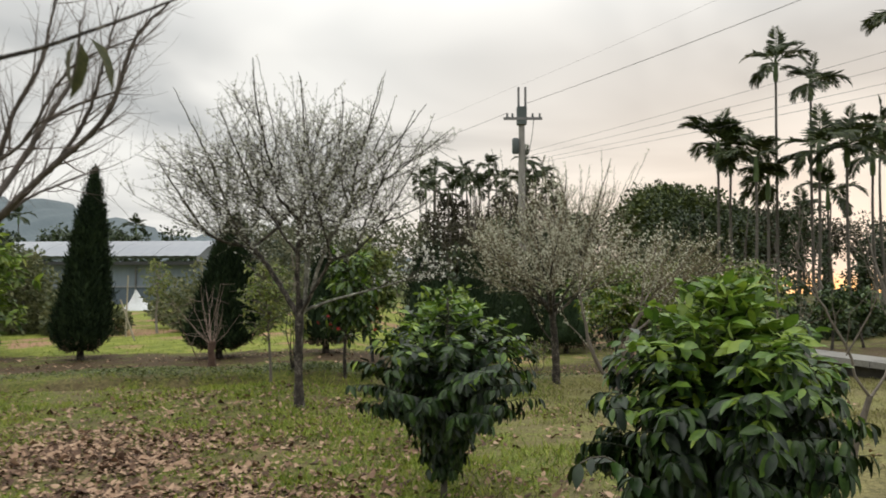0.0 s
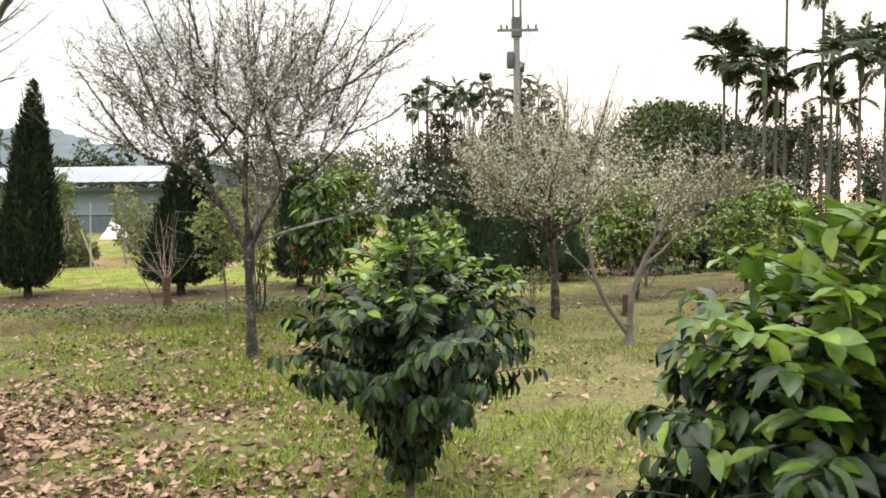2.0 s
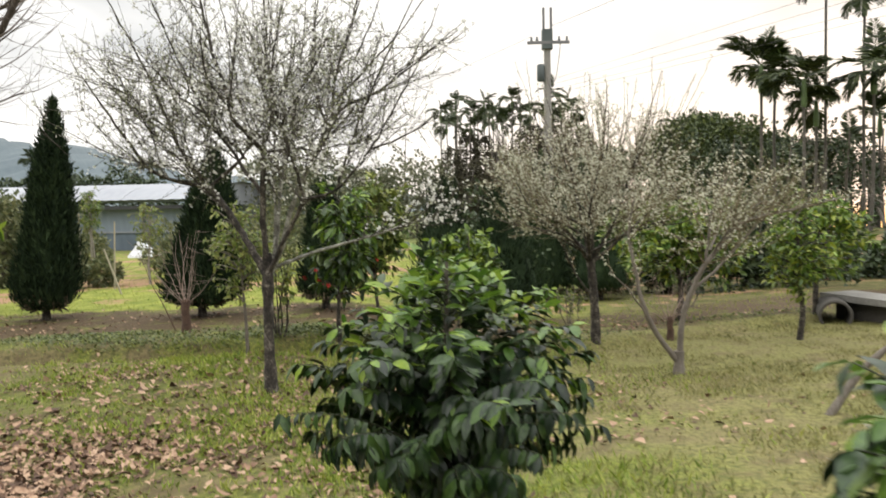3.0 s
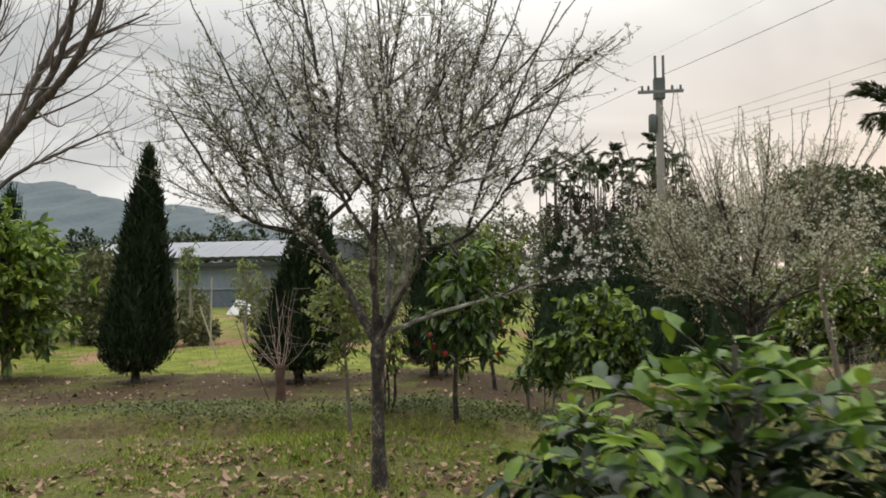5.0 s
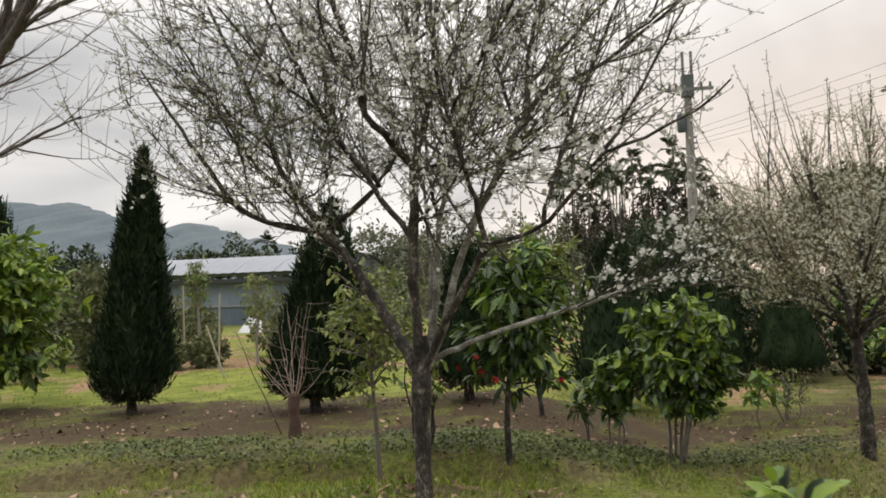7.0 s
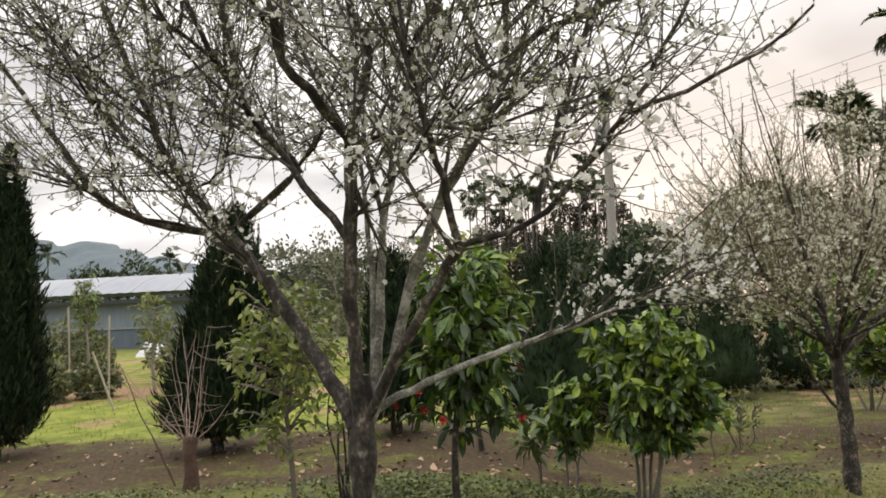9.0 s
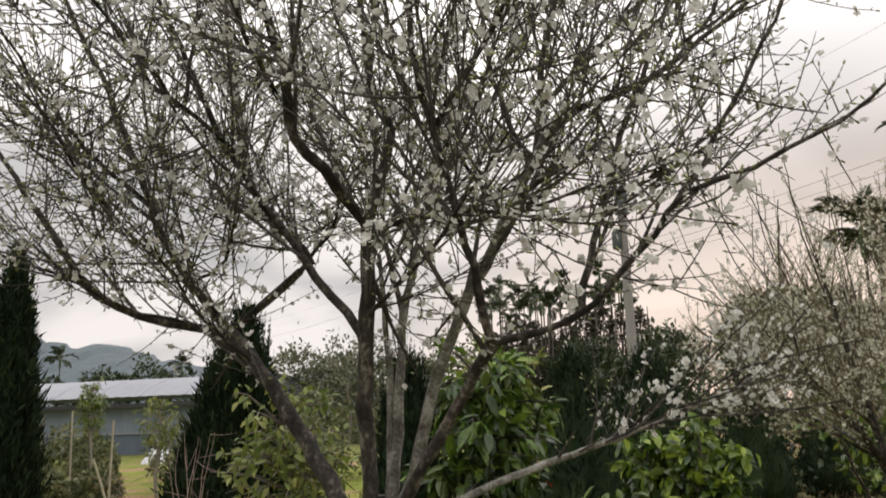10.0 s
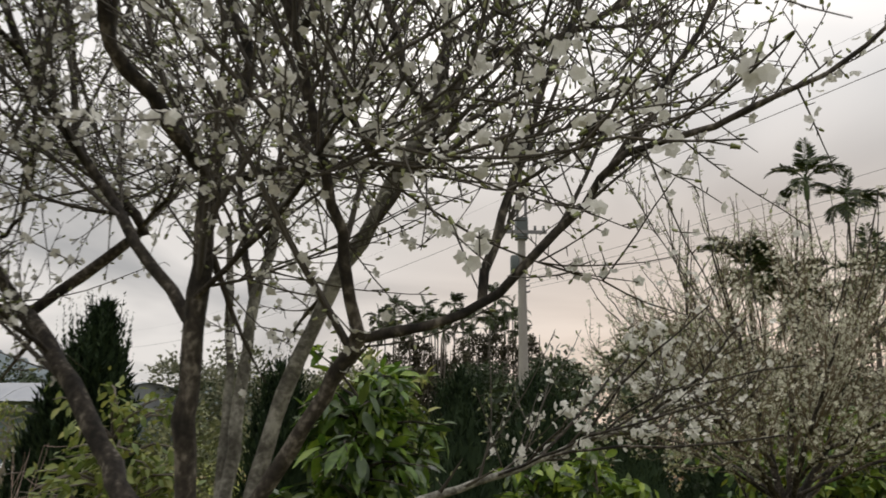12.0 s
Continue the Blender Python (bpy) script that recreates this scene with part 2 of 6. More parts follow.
M_COVER = material("ground_cover_leaf", [(0.036, 0.052, 0.012), (0.078, 0.105, 0.022), (0.15, 0.175, 0.042)], 1.0, 20, 0.6, 0.0, vary=0.5, through_light=0.2, island=True)
M_CONCRETE = material("weathered_concrete", [(0.11, 0.105, 0.095), (0.18, 0.175, 0.16), (0.25, 0.245, 0.225)], 1.5, 30, 0.9, 0.4)
# concrete darkened for the shaded footing, also used on the pipe
M_DARKCONC = material("dark_concrete", [(0.035, 0.032, 0.028), (0.085, 0.078, 0.068)], 2, 30, 0.95, 0.5)
M_POLE = material("pole_concrete", [(0.20, 0.19, 0.18), (0.31, 0.30, 0.285)], 1, 20, 0.9, 0.2)
M_STEEL = material("galvanised_steel", [(0.12, 0.12, 0.125), (0.22, 0.22, 0.225)], 2, 30, 0.5, 0.1, metal=0.6)
M_DARKSTEEL = material("transformer_paint", [(0.05, 0.065, 0.07), (0.09, 0.11, 0.11)], 2, 30, 0.55, 0.1)
M_WIRE = material("wire", [(0.03, 0.03, 0.03), (0.06, 0.06, 0.06)], 2, 30, 0.6, 0.0)
M_ROOF = material("shed_roof", [(0.19, 0.205, 0.235), (0.29, 0.31, 0.34)], 0.2, 4, 0.5, 0.1, stretch=(1, 0.2, 1))
M_NETTING = material("upper_netting", [(0.14, 0.175, 0.22), (0.23, 0.275, 0.33)], 0.25, 5, 0.8, 0.1, stretch=(1, 1, 0.3))
M_WALL = material("shed_netting", [(0.075, 0.10, 0.13), (0.13, 0.165, 0.205)], 0.25, 5, 0.8, 0.1, stretch=(1, 1, 0.3))
M_EAVE = material("shed_dark_band", [(0.02, 0.022, 0.025), (0.045, 0.047, 0.05)], 0.5, 8, 0.7, 0.1)
M_TARP = material("white_sheet", [(0.45, 0.47, 0.49), (0.66, 0.68, 0.70)], 1.5, 12, 0.45, 0.4)
M_STAKE = material("bamboo_stake", [(0.26, 0.23, 0.17), (0.42, 0.38, 0.29)], 4, 40, 0.8, 0.2, stretch=(1, 1, 0.3))

# ---------------------------------------------------------------- geometry helpers
rng = np.random.default_rng(11)


def bank_front(x):
    """How far off the foot of the planted bank lies: it runs across the garden and turns away on the right."""
    x = np.asarray(x, float)
    return 11.45 + 0.02 * (x + 5.0) + 0.28 * (x + 1.0 + np.sqrt((x + 1.0) ** 2 + 0.15))


def smooth_rise(v, lo, hi):
    t = np.clip((np.asarray(v, float) - lo) / (hi - lo), 0, 1)
    return t * t * (3 - 2 * t)


def ground_z(x, y):
    """Height of the garden ground: it falls gently to the left, and away from the path on the right; a low planted bank crosses it."""
    x, y = np.asarray(x, float), np.asarray(y, float)
    z = 0.028 * np.clip(x, -8.0, 9.0)
    z = z - (0.070 * np.clip(y - 6, 0, 5) + 0.045 * np.clip(y - 11, 0, 13)) * smooth_rise(x, -2.2, 0.9) * (1 - smooth_rise(y, 25, 38)) * (1 - smooth_rise(x, 12, 20))
    front = bank_front(x)
    bank = 1 / (1 + np.exp(-np.clip((y - front) / 0.05, -60, 60))) * (1 - 1 / (1 + np.exp(-np.clip((y - front - 1.25) / 0.2, -60, 60))))
    z = z + 0.11 * bank * np.clip((9 - np.abs(x)) / 4, 0, 1)
    z = z - 0.13 * np.exp(-((y - front + 0.12) / 0.15) ** 2) * np.clip((-0.5 - x) / 1.5, 0, 1) * np.clip((9 + x) / 2, 0, 1)
    far = np.hypot(x, y)
    # far ground on the right drops to let the low glow show from the camera
    z = z - 0.045 * np.clip(far - 46, 0, None) * np.clip((np.degrees(np.arctan2(x, np.maximum(y, 1e-3))) - 14) / 5, 0, 1) * (y > 0)
    near = np.clip((26 - np.hypot(x, y - 8)) / 8, 0, 1)
    z = z + near * (0.018 * np.sin(1.7 * x + 0.6 * y) * np.sin(1.3 * y - 0.5 * x) + 0.008 * np.sin(5.1 * x + 1.0) * np.sin(4.3 * y + 2 * np.sin(x)))
    return z


def gz(x, y):
    return float(ground_z(x, y))


class Geo:
    """Gathers pieces of geometry for one mesh."""

    def __init__(self):
        self.v, self.f, self.n = [], [], 0

    def add(self, v, f):
        v = np.asarray(v, float).reshape(-1, 3)
        self.v.append(v)
        self.f.append(np.asarray(f, int) + self.n)
        self.n += len(v)

    def tube(self, pts, rad, sides=8, cap=True):
        """A round tube through points, tapering by the radii."""
        p = np.asarray(pts, float)
        r = np.broadcast_to(np.asarray(rad, float), (len(p),))
        d = np.gradient(p, axis=0)
        d /= np.linalg.norm(d, axis=1)[:, None] + 1e-9
        ref = np.array((0.31, 0.17, 0.93)) if abs(d[0][2]) < 0.8 else np.array((0.95, 0.2, 0.1))
        a = np.cross(d, ref); a /= np.linalg.norm(a, axis=1)[:, None] + 1e-9
        b = np.cross(d, a)
        th = np.linspace(0, 2 * np.pi, sides, endpoint=False)
        ring = p[:, None, :] + r[:, None, None] * (np.cos(th)[None, :, None] * a[:, None, :] + np.sin(th)[None, :, None] * b[:, None, :])
        n, i = len(p), np.arange(sides)
        j = (i + 1) % sides
        q = np.concatenate([np.stack([k * sides + i, k * sides + j, (k + 1) * sides + j, (k + 1) * sides + i], 1) for k in range(n - 1)])
        self.add(ring, q)
        if cap:
            for k in (0, n - 1):
                base = self.n
                self.add(np.vstack([ring[k], p[k]]), np.stack([i, j, np.full(sides, sides)], 1) if k else np.stack([j, i, np.full(sides, sides)], 1))

    def sticks(self, a, b, ra, rb):
        """Many thin three-sided sticks from points a to points b."""
        a, b = np.asarray(a, float), np.asarray(b, float)
        if not len(a):
            return
        d = b - a
        d = d / (np.linalg.norm(d, axis=1)[:, None] + 1e-9)
        s = np.cross(d, np.array((0.3, 0.5, 0.81))); s /= np.linalg.norm(s, axis=1)[:, None] + 1e-9
        t = np.cross(d, s)
        ra, rb = np.broadcast_to(ra, (len(a),))[:, None], np.broadcast_to(rb, (len(a),))[:, None]
        vs = []
        for k in range(3):
            o = math.cos(k * 2.0944) * s + math.sin(k * 2.0944) * t
            vs += [a + o * ra, b + o * rb]
        v = np.stack(vs, 1)
        base = np.arange(len(a))[:, None] * 6
        f = np.concatenate([base + np.array(q) for q in ((0, 2, 3, 1), (2, 4, 5, 3), (4, 0, 1, 5))])
        self.add(v, f)

    def leaves(self, p, d, n, length, width=0.42, fold=0.10, droop=0.12):
        """Many pointed leaves folded along the midrib: foot p, way d, upper side n."""
        p, d, n = (np.asarray(q, float) for q in (p, d, n))
        if not len(p):
            return
        k = len(p)
        ln = np.broadcast_to(np.asarray(length, float), (k,))[:, None, None]
        d = d / (np.linalg.norm(d, axis=1)[:, None] + 1e-9)
        s = np.cross(d, n); s /= np.linalg.norm(s, axis=1)[:, None] + 1e-9
        n = np.cross(s, d)
        w = width / 2
        T = np.array([(0, 0, 0), (0.32, 0, 0.02), (0.68, 0, -0.25 * droop), (1, 0, -droop), (0.30, w, fold), (0.66, w * 0.86, fold - 0.4 * droop), (0.30, -w, fold), (0.66, -w * 0.86, fold - 0.4 * droop)])
        v = p[:, None, :] + ln * (T[None, :, 0, None] * d[:, None, :] + T[None, :, 1, None] * s[:, None, :] + T[None, :, 2, None] * n[:, None, :])
        base = np.arange(k)[:, None] * 8
        self.add(v, np.concatenate([base + np.array(q) for q in ((1, 4, 5, 2), (1, 2, 7, 6))]))
        off = self.n - 8 * k
        self.f.append(np.concatenate([base + np.array(q) for q in ((0, 4, 1), (0, 1, 6), (2, 5, 3), (2, 3, 7))]) + off)

    def blades(self, p, d, n, length, width=0.46, fold=0.08, droop=0.2):
        """Many leaves with a rounded, pointed outline and a wavy edge."""
        p, d, n = (np.asarray(q, float) for q in (p, d, n))
        if not len(p):
            return
        k = len(p)
        ln = np.broadcast_to(np.asarray(length, float), (k,))[:, None, None]
        d = d / (np.linalg.norm(d, axis=1)[:, None] + 1e-9)
        s = np.cross(d, n); s /= np.linalg.norm(s, axis=1)[:, None] + 1e-9
        n = np.cross(s, d)
        u = np.array([0.0, 0.10, 0.28, 0.50, 0.72, 0.89, 1.0])
        w = width / 2 * np.array([0.0, 0.42, 0.90, 1.0, 0.80, 0.36, 0.0])
        ripple = np.array([0.0, 0.012, -0.014, 0.016, -0.014, 0.008, 0.0])
        rib = [(a, 0, -droop * a * a) for a in u]
        left = [(u[i], w[i], fold * w[i] / (width / 2) - droop * u[i] ** 2 + ripple[i]) for i in range(1, 6)]
        right = [(u[i] + 0.01, -w[i], fold * w[i] / (width / 2) - droop * u[i] ** 2 - ripple[i]) for i in range(1, 6)]
        T = np.array(rib + left + right)
        v = p[:, None, :] + ln * (T[None, :, 0, None] * d[:, None, :] + T[None, :, 1, None] * s[:, None, :] + T[None, :, 2, None] * n[:, None, :])
        base = np.arange(k)[:, None] * 17
        quads = [(i, i + 6, i + 7, i + 1) for i in range(1, 5)] + [(i, i + 1, i + 12, i + 11) for i in range(1, 5)]
        tris = [(0, 7, 1), (0, 1, 12), (5, 11, 6), (5, 6, 16)]
        self.add(v, np.concatenate([base + np.array(q) for q in quads]))
        self.f.append(np.concatenate([base + np.array(q) for q in tris]) + self.n - 17 * k)

    def flakes(self, p, d, n, length, width=0.5, fold=0.1):
        """Many small four-cornered leaves."""
        p, d, n = (np.asarray(q, float) for q in (p, d, n))
        if not len(p):
            return
        k = len(p)
        ln = np.broadcast_to(np.asarray(length, float), (k,))[:, None, None]
        d = d / (np.linalg.norm(d, axis=1)[:, None] + 1e-9)
        s = np.cross(d, n); s /= np.linalg.norm(s, axis=1)[:, None] + 1e-9
        n = np.cross(s, d)
        T = np.array([(0, 0, 0), (0.45, width / 2, fold), (1, 0, 0), (0.45, -width / 2, fold)])
        v = p[:, None, :] + ln * (T[None, :, 0, None] * d[:, None, :] + T[None, :, 1, None] * s[:, None, :] + T[None, :, 2, None] * n[:, None, :])
        base = np.arange(k)[:, None] * 4
        self.add(v, np.concatenate([base + np.array((0, 1, 2)), base + np.array((0, 2, 3))]))

    def box(self, lo, hi, m=None):
        c = np.array([(x, y, z) for z in (lo[2], hi[2]) for y in (lo[1], hi[1]) for x in (lo[0], hi[0])], float)
        if m is not None:
            c = np.array([tuple(m @ Vector(q)) for q in c])
        self.add(c, [(0, 2, 3, 1), (4, 5, 7, 6), (0, 1, 5, 4), (2, 6, 7, 3), (1, 3, 7, 5), (0, 4, 6, 2)])

    def mesh(self, name, mat, smooth=True):
        me = bpy.data.meshes.new(name)
        if self.n:
            v = np.concatenate(self.v)
            sizes = np.concatenate([np.full(len(f), f.shape[1]) for f in self.f])
            loops = np.concatenate([f.ravel() for f in self.f])
            me.vertices.add(len(v)); me.vertices.foreach_set("co", v.astype(np.float32).ravel())
            me.loops.add(len(loops)); me.loops.foreach_set("vertex_index", loops.astype(np.int32))
            me.polygons.add(len(sizes))
            me.polygons.foreach_set("loop_start", np.concatenate([[0], np.cumsum(sizes)[:-1]]).astype(np.int32))
            me.polygons.foreach_set("use_smooth", np.full(len(sizes), smooth))
            me.update(calc_edges=True)
        me.materials.append(mat)
        return me


def part(name, geo, mat, parent=None, label="", smooth=True, kind=""):
    """One mesh object, under its thing if a parent is given."""
    ob = new(name, geo.mesh(name, mat, smooth) if isinstance(geo, Geo) else geo)
    if parent is not None:
        ob.parent = parent
    return tagged(ob, label, kind=kind)


def thing(name, x, y, z, label, category, group="", kind=""):
    """An Empty at the foot of a thing; its parts are built round its own origin."""
    ob = new(name)
    ob.empty_display_size = 0.1
    ob.location = (x, y, z)
    return tagged(ob, label, category, group, kind)


def unit(a):
    return a / (np.linalg.norm(a, axis=-1, keepdims=True) + 1e-9)


def curve_through(pts, step=0.06):
    """Smooth points through the given ones (Catmull-Rom)."""
    p = np.asarray(pts, float)
    q = np.vstack([2 * p[0] - p[1], p, 2 * p[-1] - p[-2]])
    out = []
    for i in range(1, len(q) - 2):
        n = max(2, int(np.linalg.norm(q[i + 1] - q[i]) / step))
        t = np.linspace(0, 1, n, endpoint=False)[:, None]
        a, b, c, d = q[i - 1], q[i], q[i + 1], q[i + 2]
        out.append(0.5 * (2 * b + (c - a) * t + (2 * a - 5 * b + 4 * c - d) * t ** 2 + (3 * b - a - 3 * c + d) * t ** 3))
    return np.vstack(out + [p[-1:]])


def shoot(r, start, way, length, bend=0.25, lift=0.25, step=0.07):
    """The points of one growing shoot."""
    n = max(3, int(length / step) + 1)
    p, d, pts = np.array(start, float), unit(np.array(way, float)), [np.array(start, float)]
    for _ in range(n - 1):
        d = unit(d + bend * 0.35 * r.normal(size=3) + np.array((0, 0, lift * 0.12)))
        p = p + d * length / (n - 1)
        pts.append(p.copy())
    return np.array(pts)


def blossom_geo(g, r, p, size, lite=False):
    """Open five-petalled flowers at points p, each facing its own way."""
    k = len(p)
    if not k:
        return
    face = unit(r.normal(size=(k, 3)) + np.array((0, -0.3, 0.35)))
    side = unit(np.cross(face, r.normal(size=(k, 3))))
    other = np.cross(face, side)
    sz = size * r.uniform(0.75, 1.2, (k, 1))
    for i in range(5):
        a = i * 2 * np.pi / 5
        d = math.cos(a) * side + math.sin(a) * other
        t = -math.sin(a) * side + math.cos(a) * other
        if lite:
            v = np.stack([p, p + sz * (0.50 * d + 0.24 * t + 0.16 * face), p + sz * (0.50 * d - 0.24 * t + 0.16 * face)], 1)
            g.add(v, np.arange(k)[:, None] * 3 + np.arange(3)[None, :])
            continue
        v = np.stack([p, p + sz * (0.34 * d + 0.25 * t + 0.10 * face), p + sz * (0.56 * d + 0.06 * t + 0.2 * face), p + sz * (0.56 * d - 0.06 * t + 0.2 * face), p + sz * (0.34 * d - 0.25 * t + 0.10 * face)], 1)
        g.add(v, np.arange(k)[:, None] * 5 + np.arange(5)[None, :])


def single_blossom(seed):
    g = Geo(); blossom_geo(g, np.random.default_rng(seed), np.zeros((1, 3)), 0.022)
    return g.mesh("blossom", M_PETAL_ONE, smooth=False)


BLOSSOMS = [single_blossom(s) for s in (1, 2, 3)]


def plum_tree(name, x, y, trunk, limbs, label, seed, crown, second=(0.35, 0.85), third=(0.12, 0.4), gap2=0.13, gap3=0.085, spur=0.045, flowers=0.5, buds=0.8, group="", category="plum tree",
              bark=None, twig=None, rise=0.35, flower_size=0.024, flower_label="white plum blossom", spread=1.0, rtwig=1.0, fourth=0, cluster=0.6, bunch=None, single=0, also=None, petal=None):
    """A tree of limbs given by a few points each (points, radius at foot, radius at tip), with side branches, spurs, buds and blossom grown on them.
    trunk: points and radii. crown: centre, half sizes and lowest height of the space that side branches fill, unevenly."""
    r = np.random.default_rng(seed)
    z0 = gz(x, y)
    root = thing(name, x, y, z0 - 0.02, label, category, group)
    o = np.array((x, y, z0 - 0.02))
    bark, twig = bark or M_BARK, twig or M_TWIG
    g = Geo()
    tp = curve_through(np.array(trunk[0]) - o)
    tr = np.interp(np.linspace(0, 1, len(tp)), np.linspace(0, 1, len(trunk[1])), trunk[1])
    g.tube(tp, tr * (1 + 0.08 * np.sin(np.arange(len(tp)) * 1.7 + seed)), 12)
    part("trunk", g, bark, root)
    A, B, RA, RB = [], [], [], []
    tips = []

    def lay(pts, r0, r1):
        rr = np.linspace(r0, r1, len(pts))
        A.append(pts[:-1]); B.append(pts[1:]); RA.append(rr[:-1]); RB.append(rr[1:])

    axis = np.array((x, y)) - o[:2]
    centre, half, floor_z = np.array(crown[0]) - o, np.array(crown[1]), crown[2] - o[2]

    def inside(p, slack):
        q = (p - centre) / half
        way = unit(q)
        ragged = 1 + 0.13 * np.sin(5 * way[:, 0] + 3 * way[:, 1] + seed) + 0.10 * np.sin(9 * way[:, 0] - 7 * way[:, 2] + 2 * seed)
        keep = (np.linalg.norm(q, axis=1) < slack * ragged) & (p[:, 2] > floor_z)
        return keep if also is None else keep | (np.linalg.norm(p - (np.array(also[0]) - o), axis=1) < also[1] * slack)

    for pts, r0, r1, skip, *pale in limbs:
        c = curve_through(np.array(pts) - o, 0.07)
        c[1:-1] += r.normal(size=(len(c) - 2, 3)) * 0.004
        rr = (r1 + (r0 - r1) * np.linspace(1, 0, len(c)) ** 0.8) * (1 + 0.05 * r.normal(size=len(c)))
        lg = Geo(); lg.tube(c, np.abs(rr), 8)
        part("limb", lg, M_LICHEN if pale else bark, root, "pale lichened limb" if pale else "")
        length = np.concatenate([[0], np.cumsum(np.linalg.norm(np.diff(c, axis=0), axis=1))])
        s = skip + r.uniform(0, gap2)
        while s < length[-1]:
            i = min(int(np.searchsorted(length, s)), len(c) - 2)
            along = unit(c[i + 1] - c[i])
            out = np.array((*unit(c[i][:2] - axis + 1e-6), 0.0))
            way = unit(0.8 * along + spread * (0.5 * out * r.uniform(0.0, 1) + 0.62 * r.normal(size=3)) + np.array((0, 0, rise)))
            f = s / length[-1]
            br = shoot(r, c[i], way, r.uniform(*second) * (1.1 - 0.35 * f), 0.12, 0.40)
            slack = r.uniform(0.70, 1.08)
            keep = inside(br, slack)
            if keep.sum() >= 3:
                br = br[:max(3, int(np.argmin(keep)) if not keep.all() else len(br))]
                b0 = max(0.004, min(0.62 * rr[i], 0.013)) * rtwig
                lay(br, b0, 0.0018)
                tips.append(br)
                m = max(1, int(len(br) * 0.07 / gap3))
                for _ in range(m):
                    k = r.integers(1, len(br))
                    al = unit(br[k] - br[k - 1])
                    tw = shoot(r, br[k], unit(al + 0.72 * r.normal(size=3) + np.array((0, 0, rise * 0.8))), r.uniform(*third), 0.13, 0.4, 0.06)
                    if inside(tw[-1:], slack + 0.08)[0]:
                        lay(tw, 0.0028 * rtwig, 0.0012)
                        tips.append(tw)
                        for _ in range(fourth):
                            j = r.integers(1, len(tw))
                            ft = shoot(r, tw[j], unit(tw[j] - tw[j - 1] + 0.9 * r.normal(size=3) + np.array((0, 0, 0.25))), r.uniform(0.06, 0.2), 0.3, 0.4, 0.06)
                            lay(ft, 0.0019 * rtwig, 0.0010)
                            tips.append(ft)
            s += gap2 * r.uniform(0.6, 1.4)
        tips.append(c[int(len(c) * (0.8 if 0.5 < skip < 3 else 0.35)):])
    # spurs
    P, D = [], []
    for t in tips:
        L = np.linalg.norm(np.diff(t, axis=0), axis=1).sum()
        n = int(L / spur)
        if n < 1:
            continue
        u = np.sort(r.uniform(0.04, 1, n)) * (len(t) - 1)
        i = np.minimum(u.astype(int), len(t) - 2)
        q = t[i] + (u - i)[:, None] * (t[i + 1] - t[i])
        al = unit(t[i + 1] - t[i])
        d = unit(0.5 * al + r.normal(size=(n, 3)) * 0.8)
        P.append(q); D.append(d)
    tg = Geo()
    tg.sticks(np.vstack(A), np.vstack(B), np.concatenate(RA), np.concatenate(RB))
    if P:
        P, D = np.vstack(P), np.vstack(D)
        sl = r.uniform(0.008, 0.034, (len(P), 1))
        E = P + D * sl
        tg.sticks(P, E, 0.0017 * rtwig, 0.0011 * rtwig)
        part("twig_mass", tg, twig, root, "fine dark twigs and fruiting spurs", kind="stuff")
        pick = r.uniform(size=len(E))
        # flowering comes in patches through the crown
        patch = np.sin(E[:, 0] * 3.1 + seed) + np.sin(E[:, 1] * 3.7 + 2 * seed) + np.sin(E[:, 2] * 4.3 + 3 * seed)
        fl = pick < flowers * (0.75 + 0.25 * patch)
        if bunch:   # one bough in fuller flower
            fl |= (np.linalg.norm(E - (np.array(bunch[0]) - o), axis=1) < bunch[1]) & (pick < bunch[2])
        if flowers > 0:
            bg = Geo(); q = E[fl]
            more = q[r.uniform(size=len(q)) < cluster]
            if bunch:
                near = E[(np.linalg.norm(E - (np.array(bunch[0]) - o), axis=1) < 0.8 * bunch[1]) & (r.uniform(size=len(E)) < 0.075)]
                blossom_geo(bg, r, np.vstack([near + 0.017 * r.normal(size=near.shape) for _ in range(9)]), 1.25 * flower_size)
            blossom_geo(bg, r, np.vstack([q, more + 0.014 * r.normal(size=more.shape)]), flower_size, lite=petal is not None)
            part("blossom_mass", bg, petal or M_PETAL, root, flower_label, smooth=False, kind="stuff")
            # flowers on the side where the path ends, each a piece of its own
            for k, p in enumerate(q[np.argsort(q[:, 1] - 0.35 * q[:, 0])][:single]):
                ob = new("blossom", BLOSSOMS[k % 3])
                ob.parent = root
                ob.matrix_basis = Matrix.Translation(p + 0.01 * r.normal(size=3)) @ pose(0, 0, 0, *r.uniform(0, 360, 3)) @ Matrix.Scale(r.uniform(0.7, 0.95), 4)
        if buds > 0:
            bd = ~fl & (pick < flowers + buds)
            bb = Geo(); q = E[bd]
            bb.sticks(q - 0.2 * 0.010 * D[bd], q + 0.010 * D[bd], 0.0042 * rtwig, 0.0026 * rtwig)
            part("bud_mass", bb, M_BUD, root, "pale green closed buds", kind="stuff")
    else:
        part("twig_mass", tg, twig, root, kind="stuff")
    return root, E if len(P) else None

# ---------------------------------------------------------------- ground


